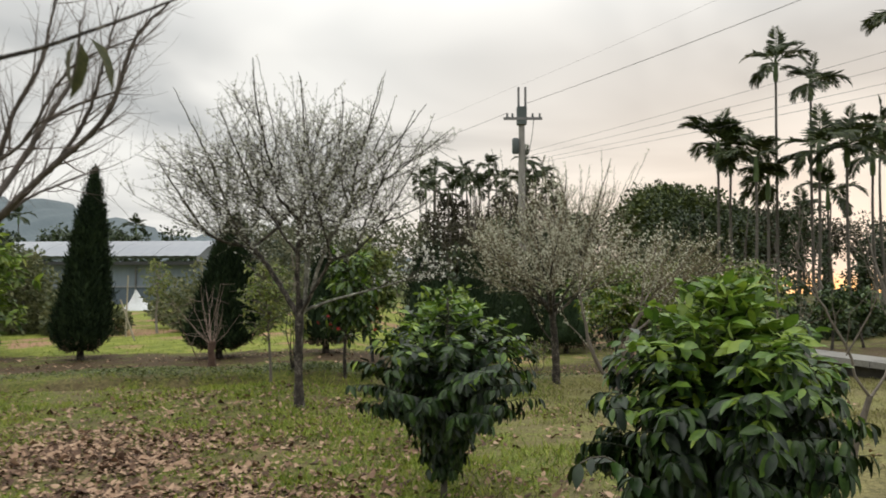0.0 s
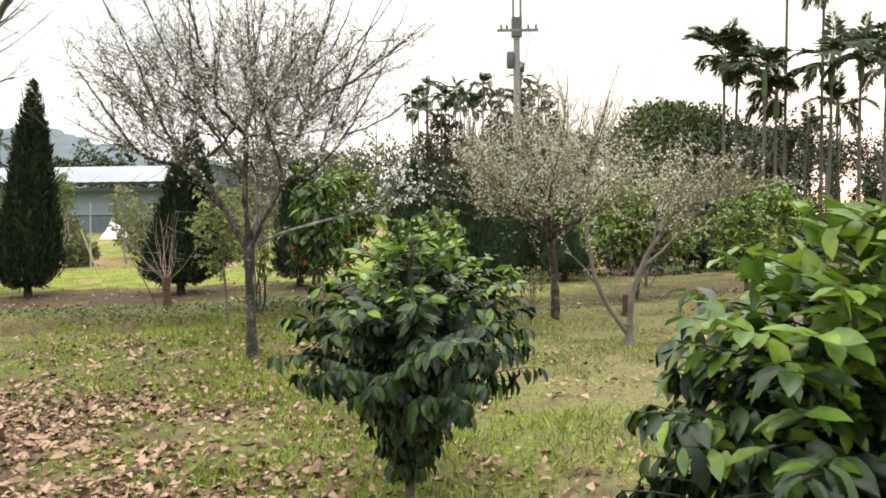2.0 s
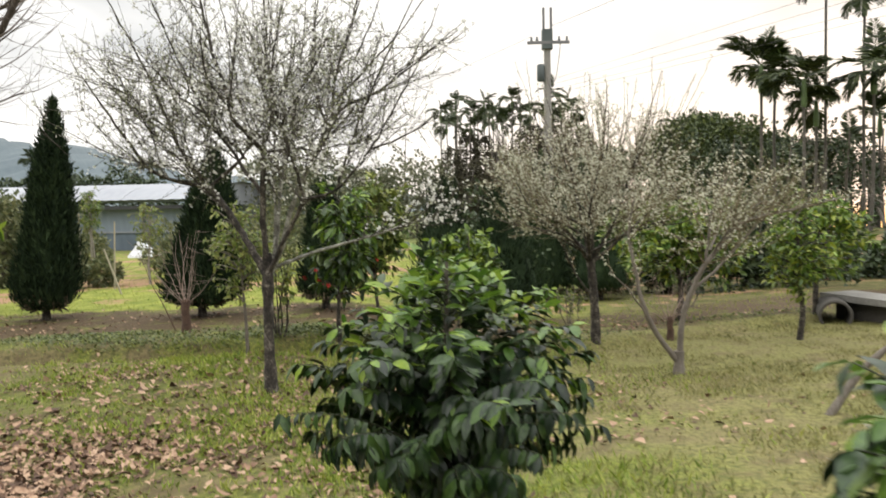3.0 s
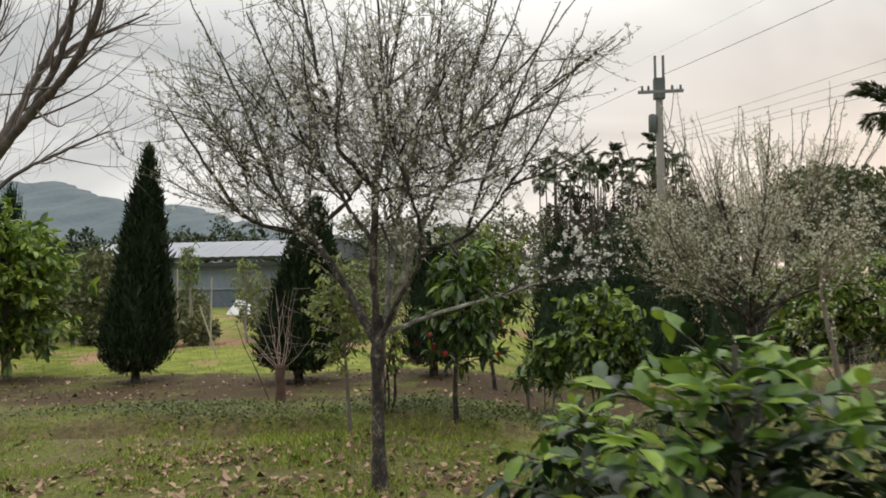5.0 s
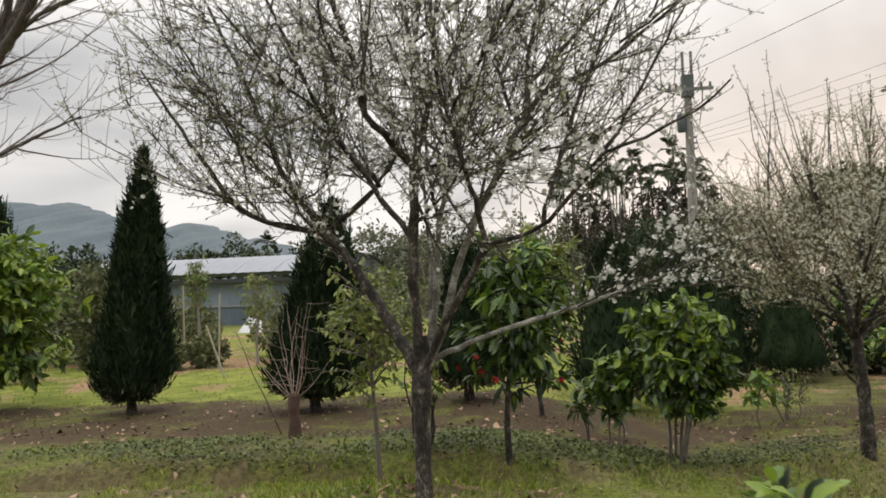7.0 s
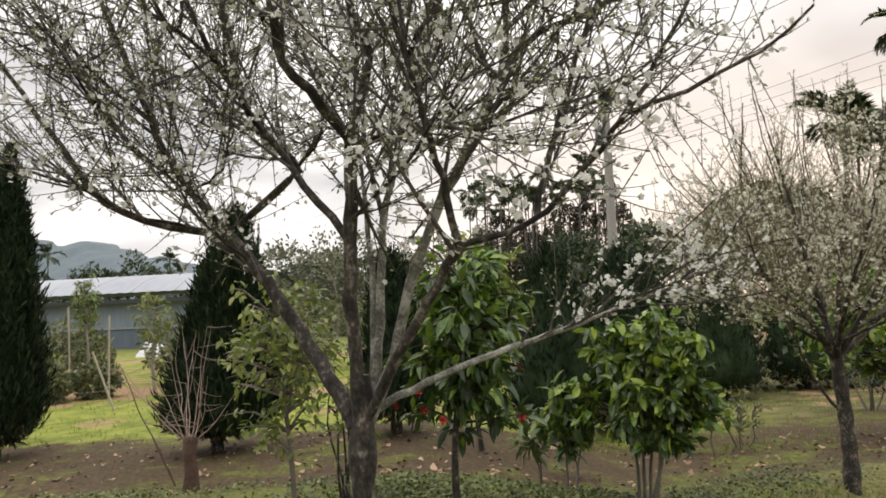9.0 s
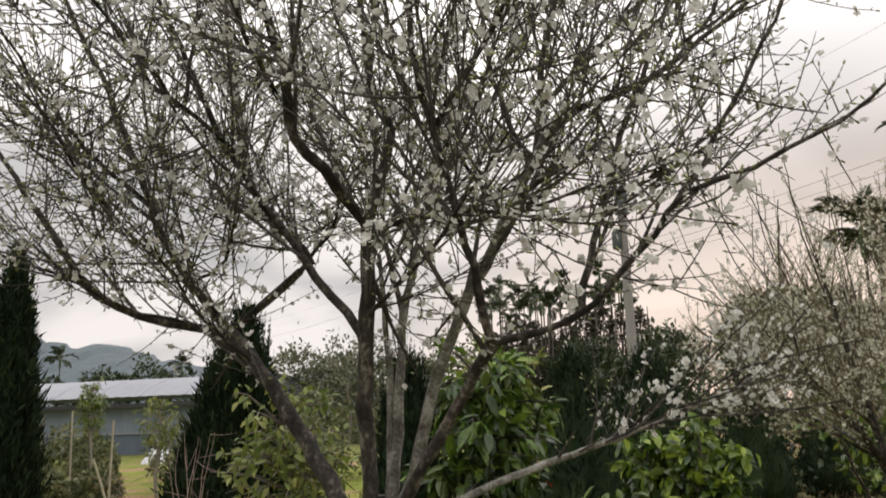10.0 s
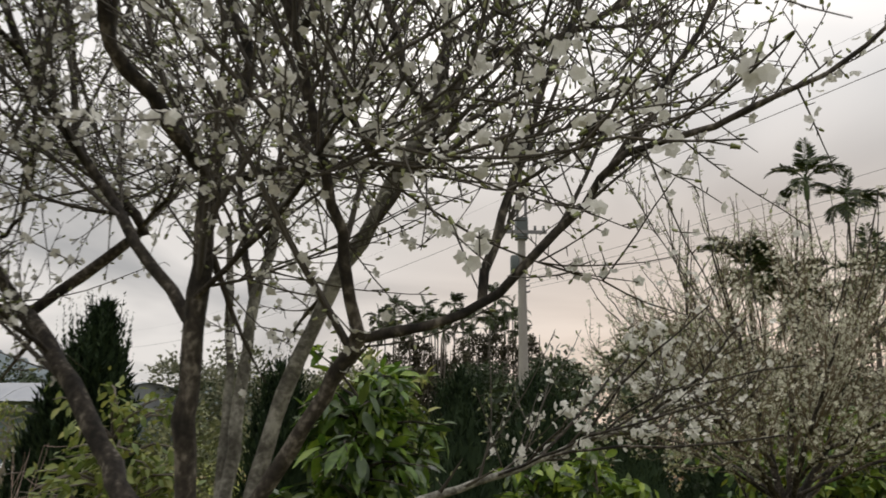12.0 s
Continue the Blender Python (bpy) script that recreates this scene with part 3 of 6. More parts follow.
def ground_material():
    m = bpy.data.materials.new("garden_ground")
    m.use_nodes = True
    nt = m.node_tree
    N, L = nt.nodes.new, nt.links.new
    p = nt.nodes["Principled BSDF"]
    co = N("ShaderNodeTexCoord")
    sep = N("ShaderNodeSeparateXYZ"); L(co.outputs["Object"], sep.inputs[0])

    def noise_tex(scale, detail=4, rough=0.6):
        t = N("ShaderNodeTexNoise"); t.inputs["Scale"].default_value, t.inputs["Detail"].default_value, t.inputs["Roughness"].default_value = scale, detail, rough
        L(co.outputs["Object"], t.inputs["Vector"])
        return t.outputs["Fac"]

    def maths(op, a, b):
        q = N("ShaderNodeMath"); q.operation = op
        for i, s in enumerate((a, b)):
            if isinstance(s, (int, float)):
                q.inputs[i].default_value = s
            else:
                L(s, q.inputs[i])
        return q.outputs[0]

    def rise(v, lo, hi):
        q = N("ShaderNodeMapRange"); q.interpolation_type = "SMOOTHSTEP"; L(v, q.inputs[0]); q.inputs[1].default_value, q.inputs[2].default_value = lo, hi
        return q.outputs[0]

    def blend(f, a, b):
        q = N("ShaderNodeMix"); q.data_type = "RGBA"; L(f, q.inputs[0])
        for i, s in ((6, a), (7, b)):
            if isinstance(s, tuple):
                q.inputs[i].default_value = (*s, 1)
            else:
                L(s, q.inputs[i])
        return q.outputs[2]

    big, mid, fine, grit = noise_tex(0.55), noise_tex(2.6, 5), noise_tex(22, 4, 0.7), noise_tex(130, 3)
    y = maths("ADD", sep.outputs[1], maths("MULTIPLY", maths("SUBTRACT", mid, 0.5), 1.6))
    x = maths("ADD", sep.outputs[0], maths("ADD", maths("MULTIPLY", maths("SUBTRACT", big, 0.5), 4.5), maths("MULTIPLY", maths("SUBTRACT", mid, 0.5), 2.0)))
    away = maths("MULTIPLY", maths("MAXIMUM", maths("ADD", sep.outputs[0], 1.0), 0.0), 0.56)
    yy = maths("SUBTRACT", maths("ADD", y, maths("MULTIPLY", sep.outputs[0], 0.09)), away)
    yl = maths("SUBTRACT", y, away)
    green = blend(rise(fine, 0.35, 0.68), (0.075, 0.112, 0.017), (0.23, 0.27, 0.040))
    dry = blend(rise(fine, 0.3, 0.7), (0.095, 0.086, 0.038), (0.26, 0.228, 0.10))
    soil = blend(rise(fine, 0.3, 0.7), (0.040, 0.027, 0.015), (0.112, 0.078, 0.044))
    lawn = blend(rise(mid, 0.35, 0.65), (0.125, 0.16, 0.022), (0.24, 0.26, 0.05))
    lawn = blend(rise(sep.outputs[0], 0.5, 4.0), lawn, blend(rise(mid, 0.35, 0.65), (0.07, 0.075, 0.022), (0.13, 0.115, 0.045)))
    turf = blend(rise(maths("ADD", maths("MULTIPLY", big, 0.5), maths("MULTIPLY", mid, 0.5)), 0.44, 0.58), green, dry)
    right = maths("MULTIPLY", rise(x, -0.3, 1.6), 0.75)
    turf = blend(right, turf, dry)
    bare = rise(maths("ADD", maths("MULTIPLY", mid, 0.6), maths("MULTIPLY", fine, 0.4)), 0.53, 0.65)
    c = blend(maths("MULTIPLY", bare, 0.8), turf, soil)
    left = maths("MULTIPLY", maths("MULTIPLY", rise(maths("MULTIPLY", x, -1.0), 0.3, 1.6), 0.42), 1.0)
    c = blend(left, c, soil)
    belt = rise(yy, 12.3, 12.8)
    c = blend(belt, c, blend(maths("MULTIPLY", rise(maths("ADD", maths("MULTIPLY", big, 0.5), maths("MULTIPLY", mid, 0.5)), 0.48, 0.62), 0.55), soil, green))
    c = blend(rise(yl, 15.9, 16.5), c, lawn)
    red = blend(rise(fine, 0.3, 0.7), (0.26, 0.145, 0.09), (0.38, 0.24, 0.15))
    c = blend(maths("MULTIPLY", rise(yl, 16.6, 18.0), rise(maths("ADD", maths("MULTIPLY", big, 0.7), maths("MULTIPLY", mid, 0.3)), 0.51, 0.59)), c, red)
    spot = maths("ADD", maths("POWER", maths("MULTIPLY", maths("ADD", sep.outputs[0], 8.7), 0.62), 2.0), maths("POWER", maths("MULTIPLY", maths("SUBTRACT", y, 22.4), 0.70), 2.0))
    c = blend(maths("MULTIPLY", rise(maths("MULTIPLY", spot, -1.0), -1.3, -0.5), 0.8), c, red)   # bare reddish earth worn into the lawn
    c = blend(rise(sep.outputs[1], 30, 45), c, (0.10, 0.12, 0.035))
    c = blend(maths("MULTIPLY", rise(grit, 0.45, 0.7), 0.3), c, (0.05, 0.045, 0.03))
    L(c, p.inputs["Base Color"])
    p.inputs["Roughness"].default_value, p.inputs["Specular IOR Level"].default_value = 0.95, 0.2
    b = N("ShaderNodeBump"); b.inputs["Strength"].default_value, b.inputs["Distance"].default_value = 0.8, 0.03
    L(maths("ADD", maths("MULTIPLY", fine, 0.8), maths("MULTIPLY", grit, 0.25)), b.inputs["Height"]); L(b.outputs[0], p.inputs["Normal"])
    return m


def steps(lo, hi, fine, far, growth=1.25):
    out, s = [lo], fine
    a = list(np.arange(lo, hi + 1e-6, fine))
    v, s = hi, fine
    while v < far:
        s *= growth; v += s; a.append(v)
    v, s, b = lo, fine, []
    while v > -far:
        s *= growth; v -= s; b.append(v)
    return np.array(b[::-1] + a)


def build_ground():
    xs, ys = steps(-9, 7, 0.1, 1500), steps(0.5, 20, 0.09, 1500)
    X, Y = np.meshgrid(xs, ys)
    Z = ground_z(X, Y)
    g = Geo()
    w, h = len(xs), len(ys)
    i = (np.arange(h - 1)[:, None] * w + np.arange(w - 1)[None, :]).ravel()
    g.add(np.stack([X, Y, Z], -1), np.stack([i, i + 1, i + w + 1, i + w], 1))
    tagged(part("ground", g, ground_material()), "garden ground of patchy grass, bare soil and far lawn", "ground", kind="structure")


build_ground()


def wave(x, y, k=0.0):
    return 0.5 + 0.25 * (np.sin(1.3 * x + 0.7 * y + k) + np.sin(2.1 * y - 1.1 * x + 2 * k + 1.0)) * 0.7 + 0.15 * np.sin(4.2 * x + 3.1 * y + k) * np.sin(3.7 * y - 2.2 * x)


def litter_weight(x, y):
    """Where dead leaves lie thick: under the bare tree and across the ground before the plum."""
    a = np.clip((0.3 - x) / 1.9, 0, 1) * np.clip((9.0 - y) / 2.0, 0, 1) * np.clip((x + 11) / 5, 0.02, 1) * np.clip((y + 1) / 5, 0, 1)
    a = a * np.clip(0.14 + 2.2 * (wave(x, y, 0.4) - 0.36), 0.05, 1.0)
    b = 0.24 * np.clip((11.2 - y) / 1.0, 0, 1) * np.clip(1.6 * (wave(1.4 * x, 1.4 * y, 2.0) - 0.35), 0.02, 1) * np.clip((2.2 - x) / 2, 0.12, 1)
    q = y - bank_front(x) + 11.45
    c = 0.04 * np.clip((q - 12.5) / 0.4, 0, 1) * np.clip((16.3 - q) / 0.4, 0, 1) * wave(x, y, 1.0)
    e = 0.5 * np.exp(-(((x + 2.4) / 1.7) ** 2 + ((y - 9.9) / 0.9) ** 2)) * np.clip(2.4 * (wave(1.7 * x, 1.7 * y, 4.0) - 0.3), 0.05, 1)
    return np.clip(np.maximum.reduce([a, b, c, e]), 0, 1)


def scatter_litter(n=46000):
    r = np.random.default_rng(3)
    x, y = r.uniform(-9, 6, n * 7), r.uniform(0.8, 17, n * 7)
    ok = r.uniform(size=n * 7) < litter_weight(x, y)
    x, y = x[ok][:n], y[ok][:n]
    k = len(x)
    z = ground_z(x, y) + r.uniform(0.004, 0.03, k)
    d = r.normal(size=(k, 3)); d[:, 2] *= 0.2
    nn = unit(np.stack([r.normal(size=k) * 0.32, r.normal(size=k) * 0.32, np.ones(k)], 1))
    g = Geo()
    size = r.uniform(0.030, 0.076, k) * np.where(r.uniform(size=k) < 0.10, 1.6, 1.0)
    half = k // 2
    at = np.stack([x, y, z], 1)
    g.leaves(at[:half], d[:half], nn[:half], size[:half], 0.50, 0.16, 0.22)
    g.leaves(at[half:], d[half:], nn[half:], size[half:], 0.72, -0.10, -0.25)
    tagged(part("fallen_leaves", g, M_LITTER, kind="stuff"), "dry brown and tan fallen leaves scattered over grass", "leaf litter")


def scatter_grass(n=200000):
    r = np.random.default_rng(4)
    x, y = r.uniform(-9, 8, n * 2), 16.0 * r.uniform(size=n * 2) ** 1.1
    green = 0.55 * wave(x, y, 3.3) + 0.45 * wave(3.1 * x, 3.1 * y, 1.3)
    ok = r.uniform(size=n * 2) < np.clip(3.4 * green - 1.1, 0.12, 1) * (1 - 0.85 * litter_weight(x, y)) * np.clip((bank_front(x) + 0.4 - y) / 0.4, 0, 1) * np.clip(y / 3, 0, 1) * np.clip(1.25 - 0.35 * smooth_rise(y, 8.0, 11.0), 0, 1) * np.clip((9 + x) / 2, 0, 1) * np.clip((8 - x) / 2, 0, 1)
    x, y = x[ok][:n], y[ok][:n]
    k = len(x)
    z = ground_z(x, y) - 0.004
    d = unit(np.stack([r.normal(size=k) * 0.6, r.normal(size=k) * 0.6, np.ones(k)], 1))
    tall = r.uniform(0.025, 0.085, k) * np.clip(0.5 + green[ok][:n], 0.6, 1.2)
    dry = x + 0.9 * r.normal(size=k) + 1.6 * (wave(x, y, 7.7) - 0.5) > 0.6
    side = r.normal(size=(k, 3))
    for pick, name, mat, label, low in ((~dry, "grass", M_GRASS, "short patchy bright green grass between fallen leaves", 1.0), (dry, "dry_grass", M_DRYGRASS, "short dull grass going straw-coloured", 0.7)):
        g = Geo(); g.flakes(np.stack([x, y, z], 1)[pick], d[pick], side[pick], low * tall[pick], 0.15, 0.02)
        tagged(part(name, g, mat, kind="stuff"), label, "grass")


def scatter_cover(n=46000):
    r = np.random.default_rng(5)
    x = r.uniform(-8.5, 6, n)
    f = bank_front(x)
    y = f + 0.02 + r.beta(1.2, 1.3, n) * 1.4
    ok = r.uniform(size=n) < np.clip(1.15 - 0.55 * np.clip(x, 0, 9), 0.12, 1) * np.clip(1.2 - 0.25 * np.clip(-2.5 - x, 0, 9), 0.35, 1) * np.clip(2.6 * (wave(x * 1.3, y * 2, 5) - 0.22), 0.12, 1)
    x, y = x[ok], y[ok]
    k = len(x)
    g = Geo()
    d = unit(np.stack([r.normal(size=k), r.normal(size=k), r.uniform(0.0, 0.9, k)], 1))
    g.flakes(np.stack([x, y, ground_z(x, y) + r.uniform(0, 0.055, k)], 1), d, np.stack([r.normal(size=k) * 0.4, r.normal(size=k) * 0.4, np.ones(k)], 1), r.uniform(0.016, 0.045, k), 0.8, 0.05)
    tagged(part("ground_cover", g, M_COVER, kind="stuff"), "low creeping green ground cover on the planted bank", "ground cover")
    # taller weeds at the edge of the far lawn
    g, n = Geo(), 9000
    x, y = r.uniform(-14, 8, n), r.uniform(15.8, 24, n)
    d = unit(np.stack([r.normal(size=n) * 0.5, r.normal(size=n) * 0.5, np.ones(n)], 1))
    g.flakes(np.stack([x, y, ground_z(x, y)], 1), d, r.normal(size=(n, 3)), r.uniform(0.03, 0.09, n), 0.16, 0.02)
    tagged(part("lawn_grass", g, M_GRASS, kind="stuff"), "bright short lawn grass behind the cypresses", "grass")


scatter_litter()
scatter_grass()
scatter_cover()

# ---------------------------------------------------------------- plum trees
P1 = (-1.62, 9.27)


CROWN_MAIN = ((-1.66, 9.4, 2.26), (1.92, 1.42, 1.24), 1.50)
main_limbs = [  # points, radius at foot, radius at tip, metres without side branches
    ([(-1.645, 9.28, 0.97), (-1.72, 9.33, 1.09), (-1.85, 9.44, 1.27), (-2.05, 9.59, 1.53), (-2.26, 9.73, 1.76)], 0.040, 0.026, 0.68),
    ([(-2.25, 9.73, 1.745), (-2.52, 9.75, 1.80), (-2.71, 9.72, 1.86), (-2.85, 9.7, 1.98), (-2.96, 9.68, 2.16), (-3.12, 9.65, 2.40), (-3.36, 9.62, 2.78)], 0.021, 0.005, 0.25),
    ([(-2.255, 9.73, 1.75), (-2.41, 9.72, 1.95), (-2.51, 9.68, 2.12), (-2.57, 9.62, 2.33), (-2.62, 9.6, 2.48), (-2.72, 9.55, 2.76), (-2.93, 9.5, 3.2), (-3.12, 9.45, 3.6)], 0.019, 0.003, 0.3),
    ([(-2.25, 9.73, 1.75), (-2.10, 9.75, 1.88), (-1.93, 9.75, 2.02), (-2.02, 9.78, 2.12), (-2.14, 9.8, 2.24), (-2.22, 9.85, 2.46), (-2.28, 9.9, 2.78), (-2.42, 10.0, 3.3)], 0.020, 0.005, 0.3),
    ([(-1.63, 9.27, 0.95), (-1.637, 9.25, 1.21), (-1.635, 9.22, 1.51), (-1.625, 9.2, 1.74), (-1.61, 9.19, 2.06)], 0.031, 0.026, 0.72),
    ([(-1.61, 9.19, 2.03), (-1.73, 9.05, 2.19), (-1.81, 8.98, 2.28), (-1.83, 8.9, 2.5), (-1.95, 8.85, 2.95), (-2.08, 9.0, 3.5), (-2.12, 9.1, 3.85)], 0.021, 0.004, 0.3),
    ([(-1.61, 9.19, 2.05), (-1.53, 9.2, 2.35), (-1.6, 9.2, 2.57), (-1.56, 9.22, 3.0), (-1.62, 9.25, 3.68)], 0.020, 0.004, 0.3),
    ([(-1.60, 9.19, 2.02), (-1.35, 9.1, 2.04), (-1.13, 9.0, 2.01), (-0.9, 8.9, 2.06)], 0.012, 0.004, 0.15),
    ([(-1.65, 9.22, 1.68), (-1.81, 9.3, 1.89), (-1.96, 9.4, 2.09), (-2.15, 9.3, 2.4), (-2.3, 9.2, 2.8), (-2.5, 9.1, 3.3)], 0.018, 0.004, 0.3),
    ([(-1.60, 9.26, 1.0), (-1.42, 9.1, 1.31), (-1.27, 9.0, 1.53), (-1.22, 8.95, 1.62)], 0.024, 0.018, 0.58),
    ([(-1.22, 8.95, 1.61), (-1.25, 8.9, 1.77), (-1.32, 8.8, 2.03), (-1.4, 8.65, 2.5), (-1.3, 8.55, 3.0)], 0.015, 0.004, 0.3),
    ([(-1.22, 8.96, 1.61), (-1.0, 8.95, 1.66), (-0.86, 8.93, 1.77), (-0.74, 8.9, 1.91), (-0.66, 8.85, 2.0), (-0.47, 8.8, 2.06), (-0.26, 8.72, 2.15), (-0.12, 8.66, 2.26)], 0.0135, 0.004, 0.4),
    ([(-0.68, 8.86, 1.98), (-0.52, 8.84, 2.22), (-0.36, 8.84, 2.5), (-0.22, 8.86, 2.75)], 0.010, 0.003, 0.1),
    ([(-1.595, 9.28, 0.98), (-1.50, 9.3, 1.22), (-1.42, 9.3, 1.5), (-1.32, 9.28, 1.75), (-1.2, 9.26, 1.96), (-1.08, 9.25, 2.18), (-1.01, 9.25, 2.31)], 0.026, 0.018, 0.72),
    ([(-1.02, 9.25, 2.3), (-0.88, 9.25, 2.41), (-0.61, 9.3, 2.54), (-0.3, 9.35, 2.78), (0.06, 9.4, 3.05)], 0.015, 0.004, 0.15),
    ([(-1.02, 9.25, 2.3), (-1.0, 9.27, 2.6), (-0.86, 9.33, 3.1), (-0.7, 9.4, 3.7)], 0.014, 0.004, 0.2),
    ([(-1.06, 9.25, 2.2), (-1.16, 9.3, 2.5), (-1.2, 9.4, 2.95), (-1.15, 9.45, 3.45)], 0.012, 0.004, 0.2),
    ([(-2.42, 9.76, 1.79), (-2.58, 9.5, 1.84), (-2.75, 9.25, 1.95)], 0.009, 0.003, 0.05),
    ([(-2.3, 9.74, 1.82), (-2.4, 9.45, 1.98), (-2.55, 9.15, 2.2), (-2.65, 8.9, 2.5)], 0.009, 0.003, 0.05),
    ([(-2.12, 9.66, 1.60), (-2.25, 9.4, 1.78), (-2.3, 9.1, 1.98)], 0.008, 0.003, 0.05),
    ([(-1.95, 9.76, 2.02), (-1.8, 9.6, 2.15), (-1.75, 9.35, 2.35)], 0.008, 0.003, 0.05),
    ([(-1.50, 9.58, 1.98), (-1.42, 9.85, 2.4), (-1.25, 10.1, 2.95)], 0.012, 0.004, 0.1),
    ([(-1.545, 9.5, 1.72), (-1.65, 9.75, 2.3), (-1.75, 10.0, 3.1)], 0.012, 0.004, 0.2),
    ([(-0.22, 10.2, 1.45), (-0.05, 10.08, 1.6), (0.1, 10.0, 1.8)], 0.008, 0.003, 0.05),
    ([(-0.35, 10.14, 1.41), (-0.15, 10.3, 1.42), (0.1, 10.35, 1.40)], 0.008, 0.003, 0.05),
    ([(-0.5, 10.06, 1.36), (-0.35, 9.85, 1.6), (-0.15, 9.7, 1.8)], 0.006, 0.002, 5.0),
    ([(-0.95, 9.0, 1.70), (-0.8, 9.1, 2.2), (-0.55, 9.2, 2.8), (-0.32, 9.3, 3.3)], 0.013, 0.004, 0.1),
    ([(-1.0, 9.26, 2.45), (-0.75, 9.45, 2.75), (-0.45, 9.6, 3.1), (-0.2, 9.7, 3.45)], 0.012, 0.004, 0.1),
    ([(-1.64, 9.2, 1.72), (-1.45, 9.0, 1.85), (-1.3, 8.75, 1.95), (-1.15, 8.5, 2.1)], 0.009, 0.003, 0.05),
    ([(-2.4, 9.73, 1.95), (-2.2, 9.5, 2.0), (-2.05, 9.2, 2.1)], 0.008, 0.003, 0.05),
    ([(-1.15, 9.26, 2.05), (-1.3, 9.0, 2.2), (-1.5, 8.8, 2.35)], 0.008, 0.003, 0.05),
    ([(-0.66, 9.98, 1.31), (-0.45, 10.1, 1.5), (-0.2, 10.2, 1.75)], 0.007, 0.003, 5.0),
    ([(-0.80, 9.89, 1.27), (-0.62, 9.72, 1.36), (-0.42, 9.6, 1.44), (-0.2, 9.55, 1.50)], 0.0055, 0.003, 5.0),
    ([(-0.62, 10.0, 1.32), (-0.42, 9.86, 1.36), (-0.2, 9.74, 1.36), (0.05, 9.68, 1.40)], 0.0055, 0.003, 5.0),
    ([(-0.45, 10.08, 1.37), (-0.3, 9.95, 1.5), (-0.08, 9.85, 1.58), (0.2, 9.8, 1.62)], 0.005, 0.002, 5.0),
    ([(-0.70, 9.96, 1.30), (-0.6, 9.85, 1.42), (-0.55, 9.72, 1.58)], 0.005, 0.002, 5.0),
    ([(-1.85, 8.95, 2.4), (-1.9, 8.6, 2.6), (-1.85, 8.35, 2.9)], 0.010, 0.003, 0.1),
    ([(-1.35, 8.75, 2.2), (-1.1, 8.5, 2.5), (-0.9, 8.35, 2.8)], 0.010, 0.003, 0.1),
    ([(-2.55, 9.65, 2.25), (-2.7, 9.3, 2.45), (-2.8, 8.95, 2.75)], 0.011, 0.003, 0.1),
    ([(-2.1, 9.3, 2.35), (-2.25, 8.95, 2.5), (-2.4, 8.6, 2.75)], 0.010, 0.003, 0.1),
    ([(-1.60, 9.29, 1.01), (-1.34, 9.5, 1.13), (-1.05, 9.75, 1.20), (-0.66, 9.98, 1.31), (-0.22, 10.2, 1.45), (0.1, 10.3, 1.6)], 0.019, 0.005, 0.7),
]
main_limbs = [(p, a * (0.92 if a < 0.0235 else 0.84), b, s) for p, a, b, s in main_limbs]
main_limbs[-1] = (*main_limbs[-1], True)
main_limbs = [(*m, True) if m[0][0] == (-1.595, 9.28, 0.98) else m for m in main_limbs]
main_limbs.append(([(-1.60, 9.33, 1.0), (-1.585, 9.42, 1.3), (-1.60, 9.5, 1.65), (-1.63, 9.55, 2.0)], 0.015, 0.008, 0.75, True))
main_limbs.append(([(-1.59, 9.34, 1.02), (-1.56, 9.42, 1.35), (-1.545, 9.5, 1.7), (-1.50, 9.58, 2.0), (-1.42, 9.7, 2.4)], 0.021, 0.008, 0.75, True))
main_limbs += [([a, ((a[0] + b[0]) / 2 + 0.03, (a[1] + b[1]) / 2 - 0.03, (a[2] + b[2]) / 2), b], 0.0075, 0.002, 5.0) for a, b in (   # long shoots that stand out of the crown
    ((-1.82, 9.3, 2.44), (-2.12, 9.3, 3.92)), ((-1.57, 9.5, 2.85), (-1.68, 9.5, 3.78)), ((-0.93, 9.3, 2.88), (-0.65, 9.3, 3.76)),
    ((-2.94, 9.6, 2.6), (-3.48, 9.6, 2.77)), ((-0.54, 9.3, 2.63), (0.1, 9.3, 3.09)), ((-2.25, 9.2, 2.49), (-2.19, 9.2, 3.35)), ((-1.16, 9.1, 2.86), (-1.13, 9.1, 3.49)),
    ((-0.39, 9.5, 2.78), (-0.1, 9.5, 3.31)), ((-0.77, 9.0, 2.78), (-0.53, 9.0, 3.4)), ((-2.04, 9.7, 2.68), (-1.91, 9.7, 3.55)))]
plum_tree("plum_tree", *P1, ([(-1.62, 9.27, -0.06), (-1.625, 9.27, 0.08), (-1.63, 9.27, 0.5), (-1.625, 9.27, 0.88), (-1.62, 9.28, 1.03), (-1.62, 9.28, 1.16)], [0.070, 0.050, 0.042, 0.043, 0.053, 0.030]), main_limbs,
          "bare vase-shaped plum tree in sparse white blossom", 21, CROWN_MAIN, rise=0.16, bunch=((-0.38, 9.88, 1.42), 0.46, 0.10), also=((-0.30, 10.0, 1.46), 0.34), single=280, second=(0.45, 1.15), third=(0.14, 0.48), gap2=0.080, gap3=0.070, spur=0.036, flowers=0.27, buds=0.45, fourth=0, spread=1.05, rtwig=1.0, flower_size=0.021, cluster=0.8, group="flowering plum trees")


